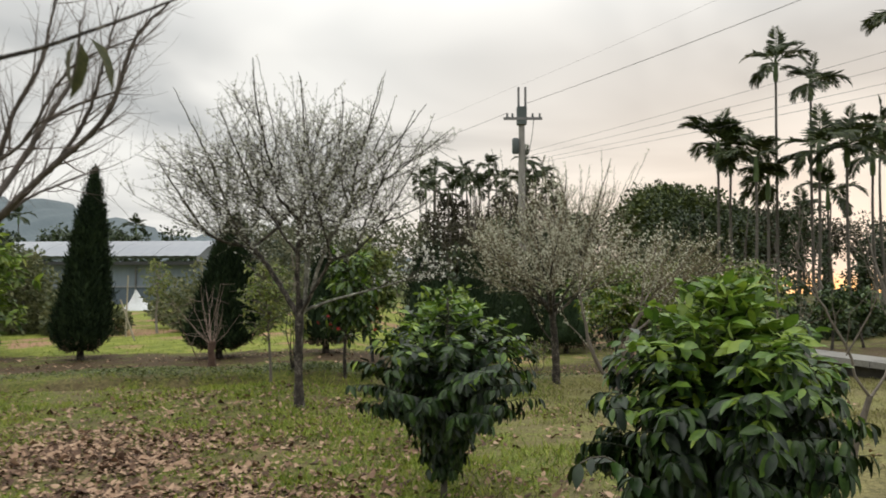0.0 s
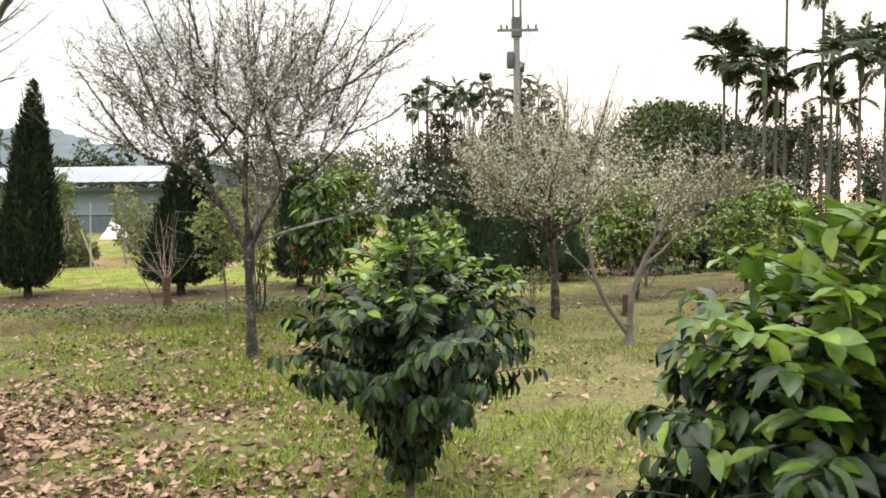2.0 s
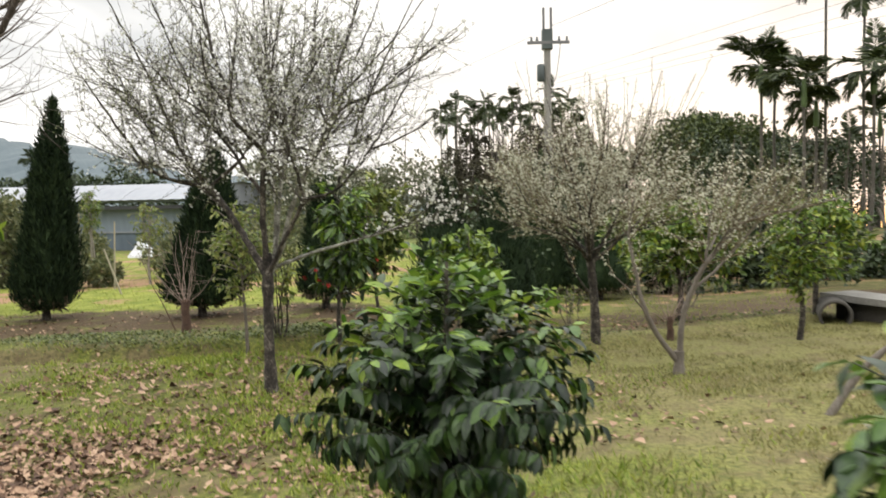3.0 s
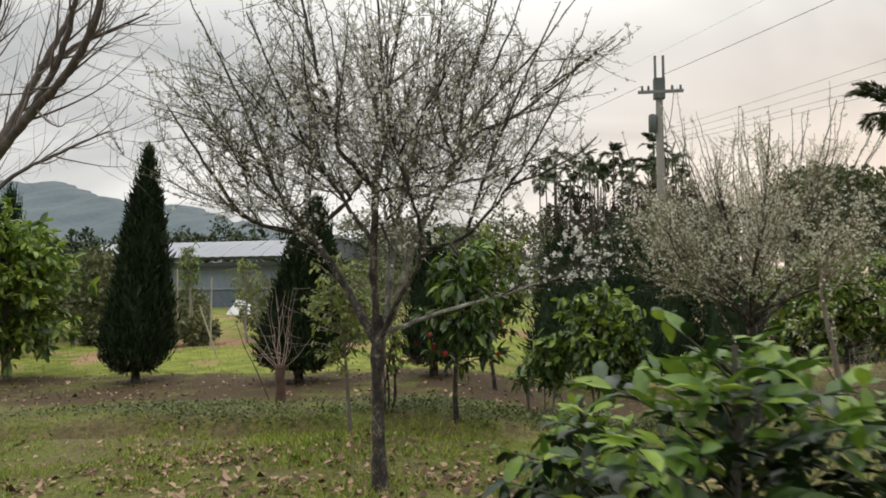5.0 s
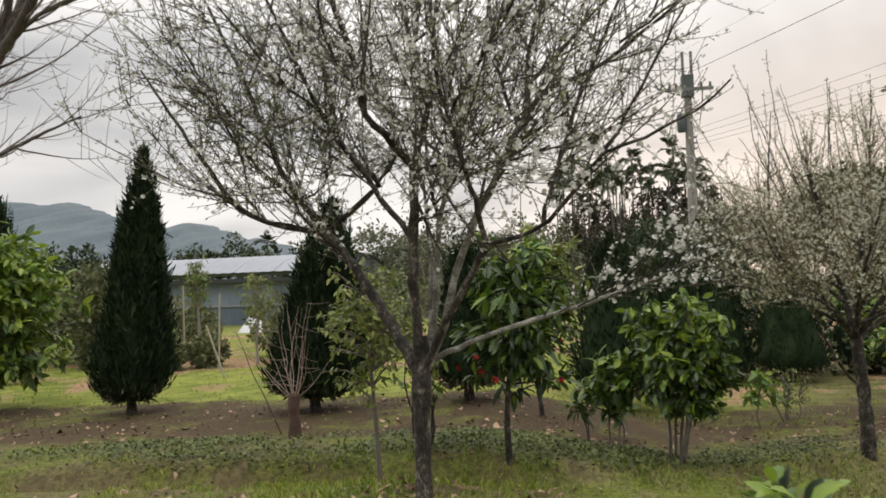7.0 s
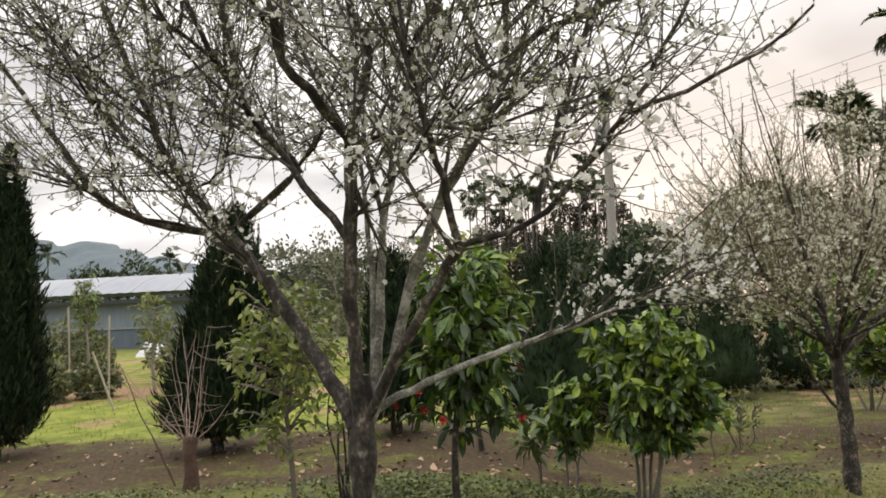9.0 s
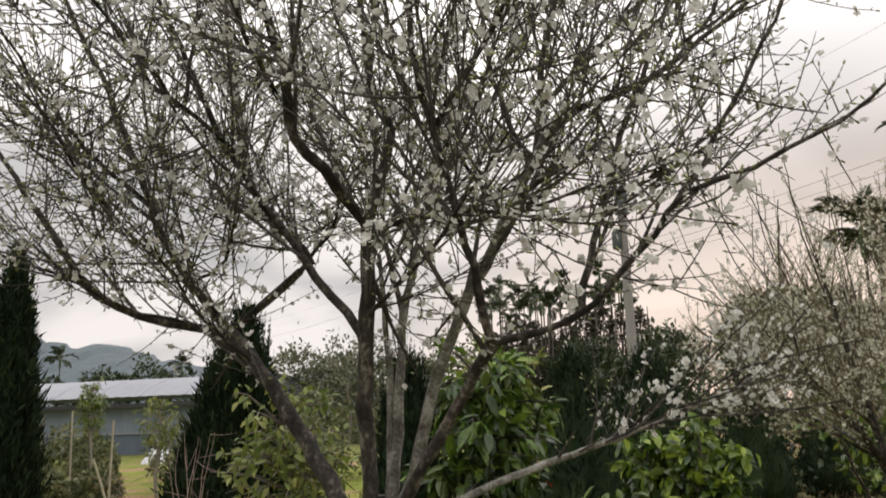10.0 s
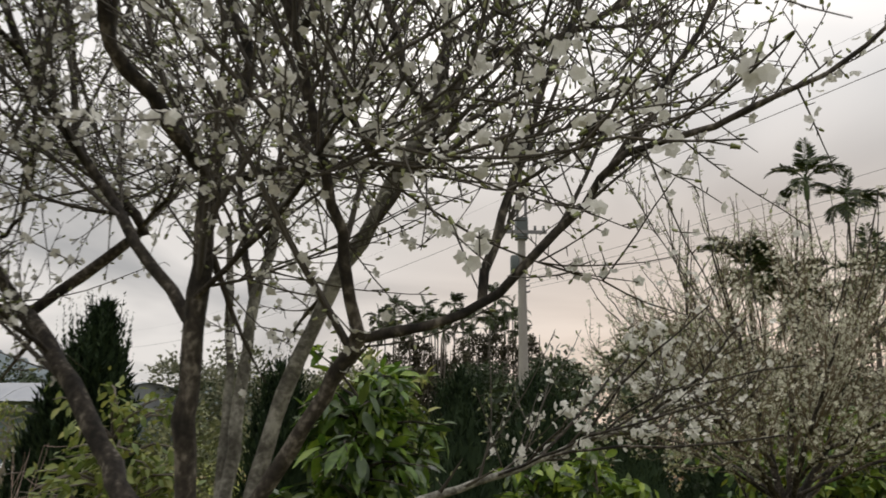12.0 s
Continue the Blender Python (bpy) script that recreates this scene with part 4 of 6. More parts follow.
def upright_shoots(cx, cy, z0, n, wide, low, high, seed):
    """Long straight water shoots that stand up out of a crown."""
    r = np.random.default_rng(seed)
    out = []
    for _ in range(n):
        a, b = wide * r.uniform(-1, 1), 0.7 * wide * r.uniform(-1, 1)
        top = r.uniform(low, high)
        out.append(([(cx + 0.6 * a, cy + 0.6 * b, z0), (cx + 0.85 * a, cy + 0.85 * b, z0 + 0.5 * (top - z0)), (cx + a + 0.12 * r.normal(), cy + b, top)], 0.006, 0.002, 5.0))
    return out


plum_tree("plum_tree", 1.78, 13.23, ([(1.80, 13.23, -0.40), (1.80, 13.23, -0.02), (1.78, 13.23, 0.36), (1.74, 13.23, 0.80)], [0.076, 0.061, 0.057, 0.053]), [
    ([(1.74, 13.23, 0.74), (1.46, 13.04, 1.12), (1.08, 12.92, 1.50), (0.77, 12.92, 1.94)], 0.030, 0.006, 0.19),
    ([(1.74, 13.23, 0.77), (1.65, 13.30, 1.31), (1.53, 13.30, 1.87), (1.40, 13.30, 2.51)], 0.033, 0.006, 0.19),
    ([(1.75, 13.23, 0.77), (2.03, 13.17, 1.24), (2.22, 13.17, 1.75), (2.48, 13.17, 2.51)], 0.030, 0.006, 0.19),
    ([(1.75, 13.23, 0.74), (2.16, 13.42, 1.05), (2.54, 13.55, 1.37), (2.79, 13.55, 1.75)], 0.025, 0.006, 0.19),
    ([(1.75, 13.26, 0.77), (1.84, 13.68, 1.24), (1.91, 13.99, 1.75), (1.91, 14.18, 2.38)], 0.025, 0.006, 0.19),
    ([(1.74, 13.21, 0.77), (1.65, 12.79, 1.18), (1.65, 12.47, 1.56), (1.72, 12.29, 2.00)], 0.025, 0.006, 0.19),
    ([(1.75, 13.23, 0.80), (1.80, 13.17, 1.50), (1.91, 13.17, 2.25), (1.97, 13.17, 3.08)], 0.028, 0.005, 0.25),
    ([(1.65, 13.27, 1.24), (1.21, 13.36, 1.50), (0.77, 13.42, 1.69), (0.39, 13.42, 2.00)], 0.018, 0.005, 0.19),
    ([(1.65, 13.17, 1.12), (1.27, 12.66, 1.31), (0.89, 12.29, 1.50), (0.70, 12.03, 1.81)], 0.018, 0.005, 0.19),
    ([(2.03, 13.17, 1.24), (2.29, 12.66, 1.50), (2.48, 12.29, 1.87)], 0.016, 0.005, 0.19),
    ([(1.02, 12.92, 1.56), (0.96, 12.92, 2.13), (1.02, 12.92, 2.89)], 0.013, 0.004, 0.13),
    ([(2.16, 13.17, 1.62), (2.41, 13.17, 2.38), (2.70, 13.23, 3.27)], 0.013, 0.004, 0.25),
    ([(1.77, 13.23, 0.29), (1.53, 13.17, 0.61), (1.34, 13.11, 1.05)], 0.015, 0.008, 0.38),
    ([(1.72, 13.2, 0.85), (1.2, 13.1, 1.15), (0.75, 13.0, 1.28), (0.3, 12.9, 1.42)], 0.016, 0.004, 0.3),
    ([(1.70, 13.2, 0.86), (1.3, 12.7, 1.15), (0.95, 12.3, 1.25), (0.7, 11.95, 1.35)], 0.016, 0.004, 0.3),
    ([(1.72, 13.18, 0.9), (1.65, 12.6, 1.18), (1.6, 12.1, 1.26), (1.5, 11.75, 1.4)], 0.016, 0.004, 0.3),
    ([(1.75, 13.2, 0.9), (2.3, 12.8, 1.2), (2.75, 12.5, 1.28), (3.05, 12.3, 1.42)], 0.016, 0.004, 0.3),
    ([(1.75, 13.25, 0.9), (2.4, 13.4, 1.2), (2.95, 13.5, 1.32), (3.3, 13.55, 1.5)], 0.016, 0.004, 0.3),
    ([(1.72, 13.27, 0.9), (1.4, 13.8, 1.2), (1.05, 14.2, 1.34), (0.8, 14.5, 1.5)], 0.016, 0.004, 0.3),
] + upright_shoots(1.78, 13.2, 2.0, 34, 1.45, 2.7, 3.45, 34), "rounded plum tree dense with creamy blossom on dark twigs", 33, ((1.80, 13.15, 1.88), (1.72, 1.72, 1.13), 1.12), second=(0.51, 1.15), third=(0.15, 0.5), gap2=0.078, gap3=0.080, spur=0.034, flowers=0.44, buds=0.2, fourth=0, flower_size=0.024, cluster=0.7, petal=M_CREAM, twig=M_BROWNTWIG, group="flowering plum trees", rtwig=1.05)


plum_tree("plum_tree", 2.33, 10.94, ([(2.33, 10.94, -0.30), (2.33, 10.94, -0.16), (2.33, 10.94, -0.04)], [0.066, 0.054, 0.051]), [
    ([(2.32, 10.94, -0.16), (2.13, 10.90, 0.09), (1.95, 10.84, 0.42), (1.85, 10.84, 0.84), (1.79, 10.84, 1.22), (1.85, 10.84, 1.62)], 0.034, 0.007, 0.96),
    ([(2.33, 10.94, -0.12), (2.37, 10.93, 0.30), (2.47, 10.87, 0.66), (2.64, 10.84, 0.96), (3.03, 10.96, 1.31), (3.60, 11.02, 1.44), (4.12, 11.08, 1.56)], 0.034, 0.006, 0.90),
    ([(2.39, 10.90, 0.42), (2.51, 11.02, 0.60), (2.82, 11.14, 0.84), (3.24, 11.20, 1.28), (3.60, 11.20, 1.66)], 0.019, 0.006, 0.60),
    ([(2.59, 10.84, 0.90), (2.64, 10.84, 1.38), (2.76, 10.90, 1.62), (2.88, 10.96, 1.88)], 0.017, 0.005, 0.12),
    ([(3.00, 10.96, 1.29), (3.14, 10.96, 1.48), (3.36, 11.02, 1.78)], 0.014, 0.005, 0.12),
    ([(2.03, 10.87, 0.27), (1.79, 10.72, 0.60), (1.55, 10.60, 0.84)], 0.012, 0.005, 0.36),
    ([(2.64, 10.84, 0.96), (2.76, 10.54, 1.28), (3.00, 10.30, 1.55)], 0.014, 0.005, 0.12),
    ([(2.64, 10.87, 1.02), (2.88, 11.32, 1.30), (3.12, 11.69, 1.62)], 0.014, 0.005, 0.12),
] + upright_shoots(2.95, 11.0, 1.3, 7, 0.9, 1.8, 2.25, 46), "low spreading multi-stemmed plum tree with pale grey bark and blossom", 45, ((2.98, 11.02, 1.36), (1.45, 1.21, 0.66), 0.80), second=(0.42, 0.96), third=(0.12, 0.42), gap2=0.058, gap3=0.078, spur=0.034, flowers=0.44, buds=0.42, fourth=0, flower_size=0.022, cluster=0.4, petal=M_CREAM, twig=M_BROWNTWIG, group="flowering plum trees", bark=M_GREYBARK, rtwig=1.05)

# bare trees


plum_tree("bare_tree", -6.5, 10.5, ([(-6.5, 10.5, -0.25), (-6.48, 10.5, 0.3), (-6.4, 10.5, 0.9), (-6.3, 10.5, 1.35)], [0.15, 0.115, 0.10, 0.095]), [
    ([(-6.3, 10.5, 1.3), (-5.9, 10.3, 1.75), (-5.4, 10.0, 2.13), (-4.58, 9.7, 2.75), (-4.1, 9.5, 3.05), (-3.75, 9.3, 3.4), (-3.43, 9.1, 4.06), (-3.02, 9.0, 4.44)], 0.060, 0.010, 1.3),
    ([(-4.6, 9.7, 2.72), (-4.2, 9.55, 3.2), (-3.95, 9.4, 3.7), (-3.7, 9.3, 4.5)], 0.030, 0.008, 0.2),
    ([(-6.3, 10.5, 1.35), (-6.0, 10.6, 2.1), (-5.66, 10.9, 2.85), (-5.26, 10.9, 3.52), (-4.93, 10.9, 4.08), (-4.8, 10.8, 4.8)], 0.063, 0.010, 1.2),
    ([(-5.3, 10.9, 3.45), (-4.95, 10.9, 3.65), (-4.70, 10.9, 3.75), (-4.17, 10.9, 3.93)], 0.023, 0.007, 0.1),
    ([(-6.2, 10.5, 1.6), (-5.6, 10.7, 2.3), (-5.1, 10.8, 2.6), (-4.58, 10.9, 2.83)], 0.030, 0.007, 0.6),
    ([(-6.1, 10.45, 1.7), (-5.5, 9.8, 2.35), (-5.14, 9.5, 2.85), (-4.9, 9.35, 3.3), (-4.54, 9.2, 3.8), (-4.3, 9.1, 4.6)], 0.047, 0.009, 0.8),
    ([(-6.3, 10.5, 1.35), (-6.5, 10.3, 2.2), (-6.6, 10.0, 3.2), (-6.4, 9.8, 4.4)], 0.052, 0.009, 1.2),
    ([(-6.32, 10.5, 1.35), (-6.8, 10.8, 2.1), (-7.3, 11.0, 3.0), (-7.6, 11.0, 4.0)], 0.047, 0.009, 1.2),
    ([(-5.2, 9.55, 2.75), (-4.7, 9.2, 2.95), (-4.2, 8.9, 3.5), (-3.9, 8.8, 3.75), (-3.3, 8.7, 3.95)], 0.023, 0.007, 0.2),
], "large leafless garden tree with long arching limbs", 57, ((-5.5, 10.2, 3.5), (4.0, 4.0, 3.0), 1.2), second=(0.4, 1.1), third=(0.2, 0.55), gap2=0.15, gap3=0.12, spur=0.5, flowers=0.0, buds=0.0, category="bare tree", rise=0.12, spread=0.75, rtwig=1.0, bark=M_BAREBARK, twig=M_BARETWIG)


plum_tree("bare_sapling", 2.9, 5.85, ([(2.9, 5.85, 0.05), (2.88, 5.82, 0.2), (2.93, 5.78, 0.45), (2.97, 5.75, 0.62)], [0.035, 0.028, 0.024, 0.022]), [
    ([(2.97, 5.75, 0.6), (2.85, 5.72, 0.75), (2.78, 5.7, 0.95), (2.6, 5.7, 1.3), (2.41, 5.7, 1.7)], 0.011, 0.003, 0.3),
    ([(2.97, 5.75, 0.6), (3.1, 5.8, 0.75), (3.2, 5.85, 1.0), (3.25, 5.9, 1.4)], 0.011, 0.003, 0.3),
    ([(2.78, 5.7, 0.9), (2.9, 5.6, 1.2), (2.95, 5.5, 1.5)], 0.007, 0.002, 0.2),
], "small leafless sapling with crooked pale grey branches", 61, ((2.9, 5.8, 1.0), (2, 2, 2), 0.4), second=(0.2, 0.5), third=(0.1, 0.25), gap2=0.14, gap3=0.12, spur=0.3, flowers=0, buds=0, category="sapling", bark=M_GREYBARK, twig=M_GREYBARK, group="bare saplings", rtwig=1.1)
plum_tree("bare_sapling", 2.81, 8.44, ([(2.81, 8.44, -0.12), (2.87, 8.43, -0.02), (3.03, 8.41, 0.23), (3.25, 8.38, 0.45)], [0.035, 0.031, 0.027, 0.022]), [
    ([(3.25, 8.38, 0.43), (3.36, 8.38, 0.73), (3.40, 8.38, 1.17), (3.36, 8.38, 1.61)], 0.013, 0.003, 0.33),
    ([(3.25, 8.38, 0.43), (3.53, 8.44, 0.67), (3.80, 8.49, 1.06)], 0.010, 0.003, 0.33),
], "small leaning leafless sapling with pale grey bark", 62, ((3.20, 8.38, 0.95), (2.21, 2.21, 2.21), 0.29), second=(0.22, 0.55), third=(0.11, 0.28), gap2=0.155, gap3=0.133, spur=0.332, flowers=0, buds=0, category="sapling", bark=M_GREYBARK, twig=M_GREYBARK, group="bare saplings", rtwig=1.1)

# pollarded stump with a broom of pinkish shoots


def stump_tree(x, y, seed, h, n, label, low=0.5, high=1.0, group="", thick=0.7):
    r = np.random.default_rng(seed)
    root = thing("pollarded_tree", x, y, gz(x, y) - 0.02, label, "pollarded tree", group)
    g = Geo()
    g.tube([(0, 0, 0), (0.01, 0, 0.15), (-0.005, 0, h * 0.7), (0.01, 0, h), (0.01, 0, h + 0.03)], np.array([0.085, 0.066, 0.060, 0.072, 0.05]) * thick, 12)
    part("trunk", g, M_REDBARK, root)
    for _ in range(n):
        a = r.uniform(0, 6.28)
        way = (math.cos(a) * 0.7, math.sin(a) * 0.7, r.uniform(0.5, 1.2))
        pts = shoot(r, (0.03 * math.cos(a), 0.03 * math.sin(a), h - 0.03), way, r.uniform(low, high), 0.22, 0.30)
        sg = Geo(); sg.tube(pts, np.linspace(0.0048, 0.0013, len(pts)), 5)
        for _ in range(3):
            k = r.integers(2, len(pts))
            tw = shoot(r, pts[k], unit(pts[k] - pts[k - 1] + 0.3 * r.normal(size=3)), r.uniform(0.15, 0.45), 0.25, 0.3)
            sg.tube(tw, np.linspace(0.0028, 0.0011, len(tw)), 4)
        part("shoot", sg, M_REDTWIG, root, "thin pinkish bare shoot")
    return root


stump_tree(-3.66, 13.0, 71, 0.44, 14, "pollarded stump sprouting a broom of bare pinkish shoots", 0.5, 1.25, thick=0.9)
stump_tree(2.91, 13.72, 72, 0.32, 16, "low stump sprouting bare reddish shoots", 0.5, 0.95)


def lone_shoot(x, y, way):
    """A single thin leafless shoot that bends out of the ground."""
    r = np.random.default_rng(77)
    root = thing("bare_shoot", x, y, gz(x, y) - 0.02, "single thin leafless shoot leaning beside the pollarded stump", "sapling")
    pts = shoot(r, (0, 0, 0), way, 1.25, 0.14, 0.5)
    g = Geo(); g.tube(pts, np.linspace(0.010, 0.003, len(pts)), 6)
    part("stem", g, M_REDBARK, root)
    for k in (6, 9, 12):
        tw = shoot(r, pts[k], unit(pts[k] - pts[k - 1] + 0.4 * r.normal(size=3)), 0.4, 0.2, 0.4)
        g = Geo(); g.tube(tw, np.linspace(0.0035, 0.0012, len(tw)), 4)
        part("side_shoot", g, M_REDTWIG, root)


lone_shoot(-3.88, 13.25, (-0.45, 0.1, 0.8))

# ---------------------------------------------------------------- coffee bushes
leaf_proto = Geo(); leaf_proto.blades(np.zeros((1, 3)), np.array([(1.0, 0, 0)]), np.array([(0, 0, 1.0)]), 1.0, 0.40, 0.10, 0.22)
LEAF_MESH = leaf_proto.mesh("leaf", M_COFFEE_P)
leaf_proto = Geo(); leaf_proto.blades(np.zeros((1, 3)), np.array([(1.0, 0, 0)]), np.array([(0, 0, 1.0)]), 1.0, 0.38, 0.05, 0.30)
LEAF_MESH_B = leaf_proto.mesh("leaf", M_COFFEE_P)


PROFILE = ([0.10, 0.28, 0.36, 0.42, 0.50, 0.60, 0.70, 0.78, 0.84, 0.90, 0.96, 1.0], [0.16, 0.24, 0.45, 0.85, 1.0, 1.0, 0.95, 0.82, 0.65, 0.42, 0.20, 0.08])   # how wide the bush is at each share of its height


def coffee_bush(x, y, height, reach, label, seed, leaf=0.108, skirt=0.42, twin=1, single=290, side=None, bare=0.0, flush=1.0):
    """A coffee bush: upright stems, tiers of arching branches with leaves in opposite pairs, young pale leaves on top."""
    r = np.random.default_rng(seed)
    root = thing("coffee_bush", x, y, gz(x, y) - 0.02, label, "coffee bush", "coffee bushes")
    P, D, Nn, Ln, young = [], [], [], [], []
    for s in range(twin):
        lean = np.array((0.05 * r.normal(), 0.05 * r.normal()))
        stem = np.array([(lean[0] * t, lean[1] * t, height * 0.96 * t) for t in np.linspace(0, 1, 12)]) + np.array((0.05 * s, 0.03 * s, 0))
        g = Geo(); g.tube(stem, np.linspace(0.024, 0.007, 12) * (1 - 0.25 * s), 10)
        part("stem", g, M_STEM, root)
        z, turn = skirt, 0.0
        while z < height * 0.97:
            f = z / height
            reach_z = reach * float(np.interp(f, PROFILE[0], PROFILE[1]))
            count = 6 if f < 0.85 else 4
            for i in range(count):
                a = turn + i * 2 * math.pi / count + r.normal() * 0.2
                le = reach_z * r.uniform(0.70, 1.06) * (1 + 0.12 * math.sin(3 * a + seed) + 0.08 * math.sin(7 * a + 5 * f))
                start = np.array((lean[0] * f, lean[1] * f, max(0.12, z - le * (0.30 + 0.25 * f))))
                tip = np.array((lean[0] * f + le * math.cos(a), lean[1] * f + le * math.sin(a), z + 0.03 * r.normal()))
                n = max(3, int(le / 0.030))
                t = np.linspace(0, 1, n)[:, None]
                pts = start + t * (tip - start) + np.concatenate([np.zeros((n, 2)), 0.30 * le * (1.1 - 0.6 * f) * 2 * t * (1 - t)], 1)
                bg = Geo(); bg.tube(pts, np.linspace(0.0042, 0.0018, n), 5)
                part("branch", bg, M_GREENSTEM, root)
                for k in range(1, n):
                    u = k / (n - 1)
                    if u < 0.15:
                        continue
                    al = unit(pts[k] - pts[k - 1])
                    sd = unit(np.cross(al, (0, 0, 1.0)))
                    for sg in (-1, 1):
                        hang = r.uniform(-0.3, 0.3) + float(np.interp(f, [0.25, 0.5, 0.7, 0.9], [2.2, 1.5, 0.45, -0.25]))
                        P.append(pts[k] + 0.008 * sd * sg)
                        D.append(unit(0.5 * al + 0.75 * sg * sd + np.array((0, 0, -hang)) + 0.25 * r.normal(size=3)))
                        Nn.append(unit(np.array((0, 0, 1.0)) + np.interp(f, [0.3, 0.8], [0.9, 0.2]) * np.array((math.cos(a), math.sin(a), 0)) + 0.3 * r.normal(size=3)))
                        Ln.append(leaf * r.uniform(0.65, 1.2) * (0.8 + 0.2 * math.sin(3.1 * u)))
                        young.append(r.uniform() < flush * np.interp(f + 0.15 * (u - 0.5), [0.62, 0.80, 0.93], [0.0, 0.35, 0.95]))
                P.append(pts[-1]); D.append(unit(pts[-1] - pts[-2] + np.array((0, 0, -0.4)) + 0.2 * r.normal(size=3))); Nn.append(np.array((0, 0, 1.0)) + 0.3 * r.normal(size=3)); Ln.append(leaf * 0.7); young.append(f > 0.85 and flush > 0.6)
                turn += 0.75
            z += 0.037
        # a low bough that trails out to one side
        if side is not None and s == 0:
            pts = curve_through([(0, 0, 0.35), *side], 0.045)
            bg = Geo(); bg.tube(pts, np.linspace(0.008, 0.003, len(pts)), 6)
            part("branch", bg, M_STEM, root)
            for k in range(max(3, int(len(pts) * bare)), len(pts)):
                al = unit(pts[k] - pts[k - 1]); sd = unit(np.cross(al, (0, 0, 1.0)))
                for sg in (-1, 1):
                    P.append(pts[k]); D.append(unit(0.5 * al + 0.7 * sg * sd + np.array((0, 0, -0.7)) + 0.2 * r.normal(size=3))); Nn.append(np.array((0, 0, 1.0)) + 0.3 * r.normal(size=3)); Ln.append(leaf * r.uniform(0.8, 1.2)); young.append(False)
        # flush of young leaves at the tip
        for _ in range(26):
            a = r.uniform(0, 6.28)
            P.append(stem[-1] + np.array((0.09 * r.normal(), 0.09 * r.normal(), r.uniform(-0.08, 0.02)))); D.append(unit(np.array((math.cos(a), math.sin(a), r.uniform(0.0, 1.0)))))
            Nn.append(np.array((0.2, 0.1, 1.0))); Ln.append(leaf * r.uniform(0.45, 0.8)); young.append(True)
    P, D, Nn, Ln, young = np.array(P), np.array(D), np.array(Nn), np.array(Ln), np.array(young)
    old = np.where(~young)[0]
    # the outer leaves that face the path are pieces of their own
    order = old[np.argsort(P[old][:, 1] * 1.0 - 0.25 * np.hypot(P[old][:, 0], P[old][:, 1]) + 0.10 * r.normal(size=len(old)))]
    mine, rest = order[:single], order[single:]
    for k, i in enumerate(mine):
        ob = new("leaf", LEAF_MESH if k % 3 else LEAF_MESH_B)
        d = unit(D[i]); sd = unit(np.cross(Nn[i], d)); nn = np.cross(d, sd)
        ob.parent = root
        ob.matrix_basis = Matrix(((*(Vector((d[0], sd[0], nn[0])) * Ln[i]), P[i][0]), (*(Vector((d[1], sd[1], nn[1])) * Ln[i]), P[i][1]), (*(Vector((d[2], sd[2], nn[2])) * Ln[i]), P[i][2]), (0, 0, 0, 1)))
    g = Geo(); g.blades(P[rest], D[rest], Nn[rest], Ln[rest], 0.44, 0.09, 0.22)
    part("foliage", g, M_COFFEE, root, "glossy dark green leaves", kind="stuff")
    g = Geo(); g.blades(P[young], D[young], Nn[young], Ln[young], 0.44, 0.07, 0.18)
    part("young_foliage", g, M_FLUSH, root, "pale yellow-green young leaves", kind="stuff")
    return root


coffee_bush(0.0, 5.45, 1.39, 0.63, "glossy dark green coffee bush with a pale flush of young leaves", 81, leaf=0.098, skirt=0.22, flush=0.75)
coffee_bush(-0.18, 7.4, 0.95, 0.30, "young coffee bush with a few pale top leaves", 83, leaf=0.105, skirt=0.25, single=60)
# high flush: pale leaves also stand in for sunset light through the foliage
coffee_bush(1.12, 3.38, 1.46, 0.54, "large-leaved coffee bush, dark green with drooping lower branches", 82, leaf=0.102, skirt=0.30, twin=2, flush=1.6, side=[(-0.15, -0.08, 0.50), (-0.34, -0.16, 0.64), (-0.5, -0.2, 0.76), (-0.6, -0.22, 0.74)])

# ---------------------------------------------------------------- leafy garden trees


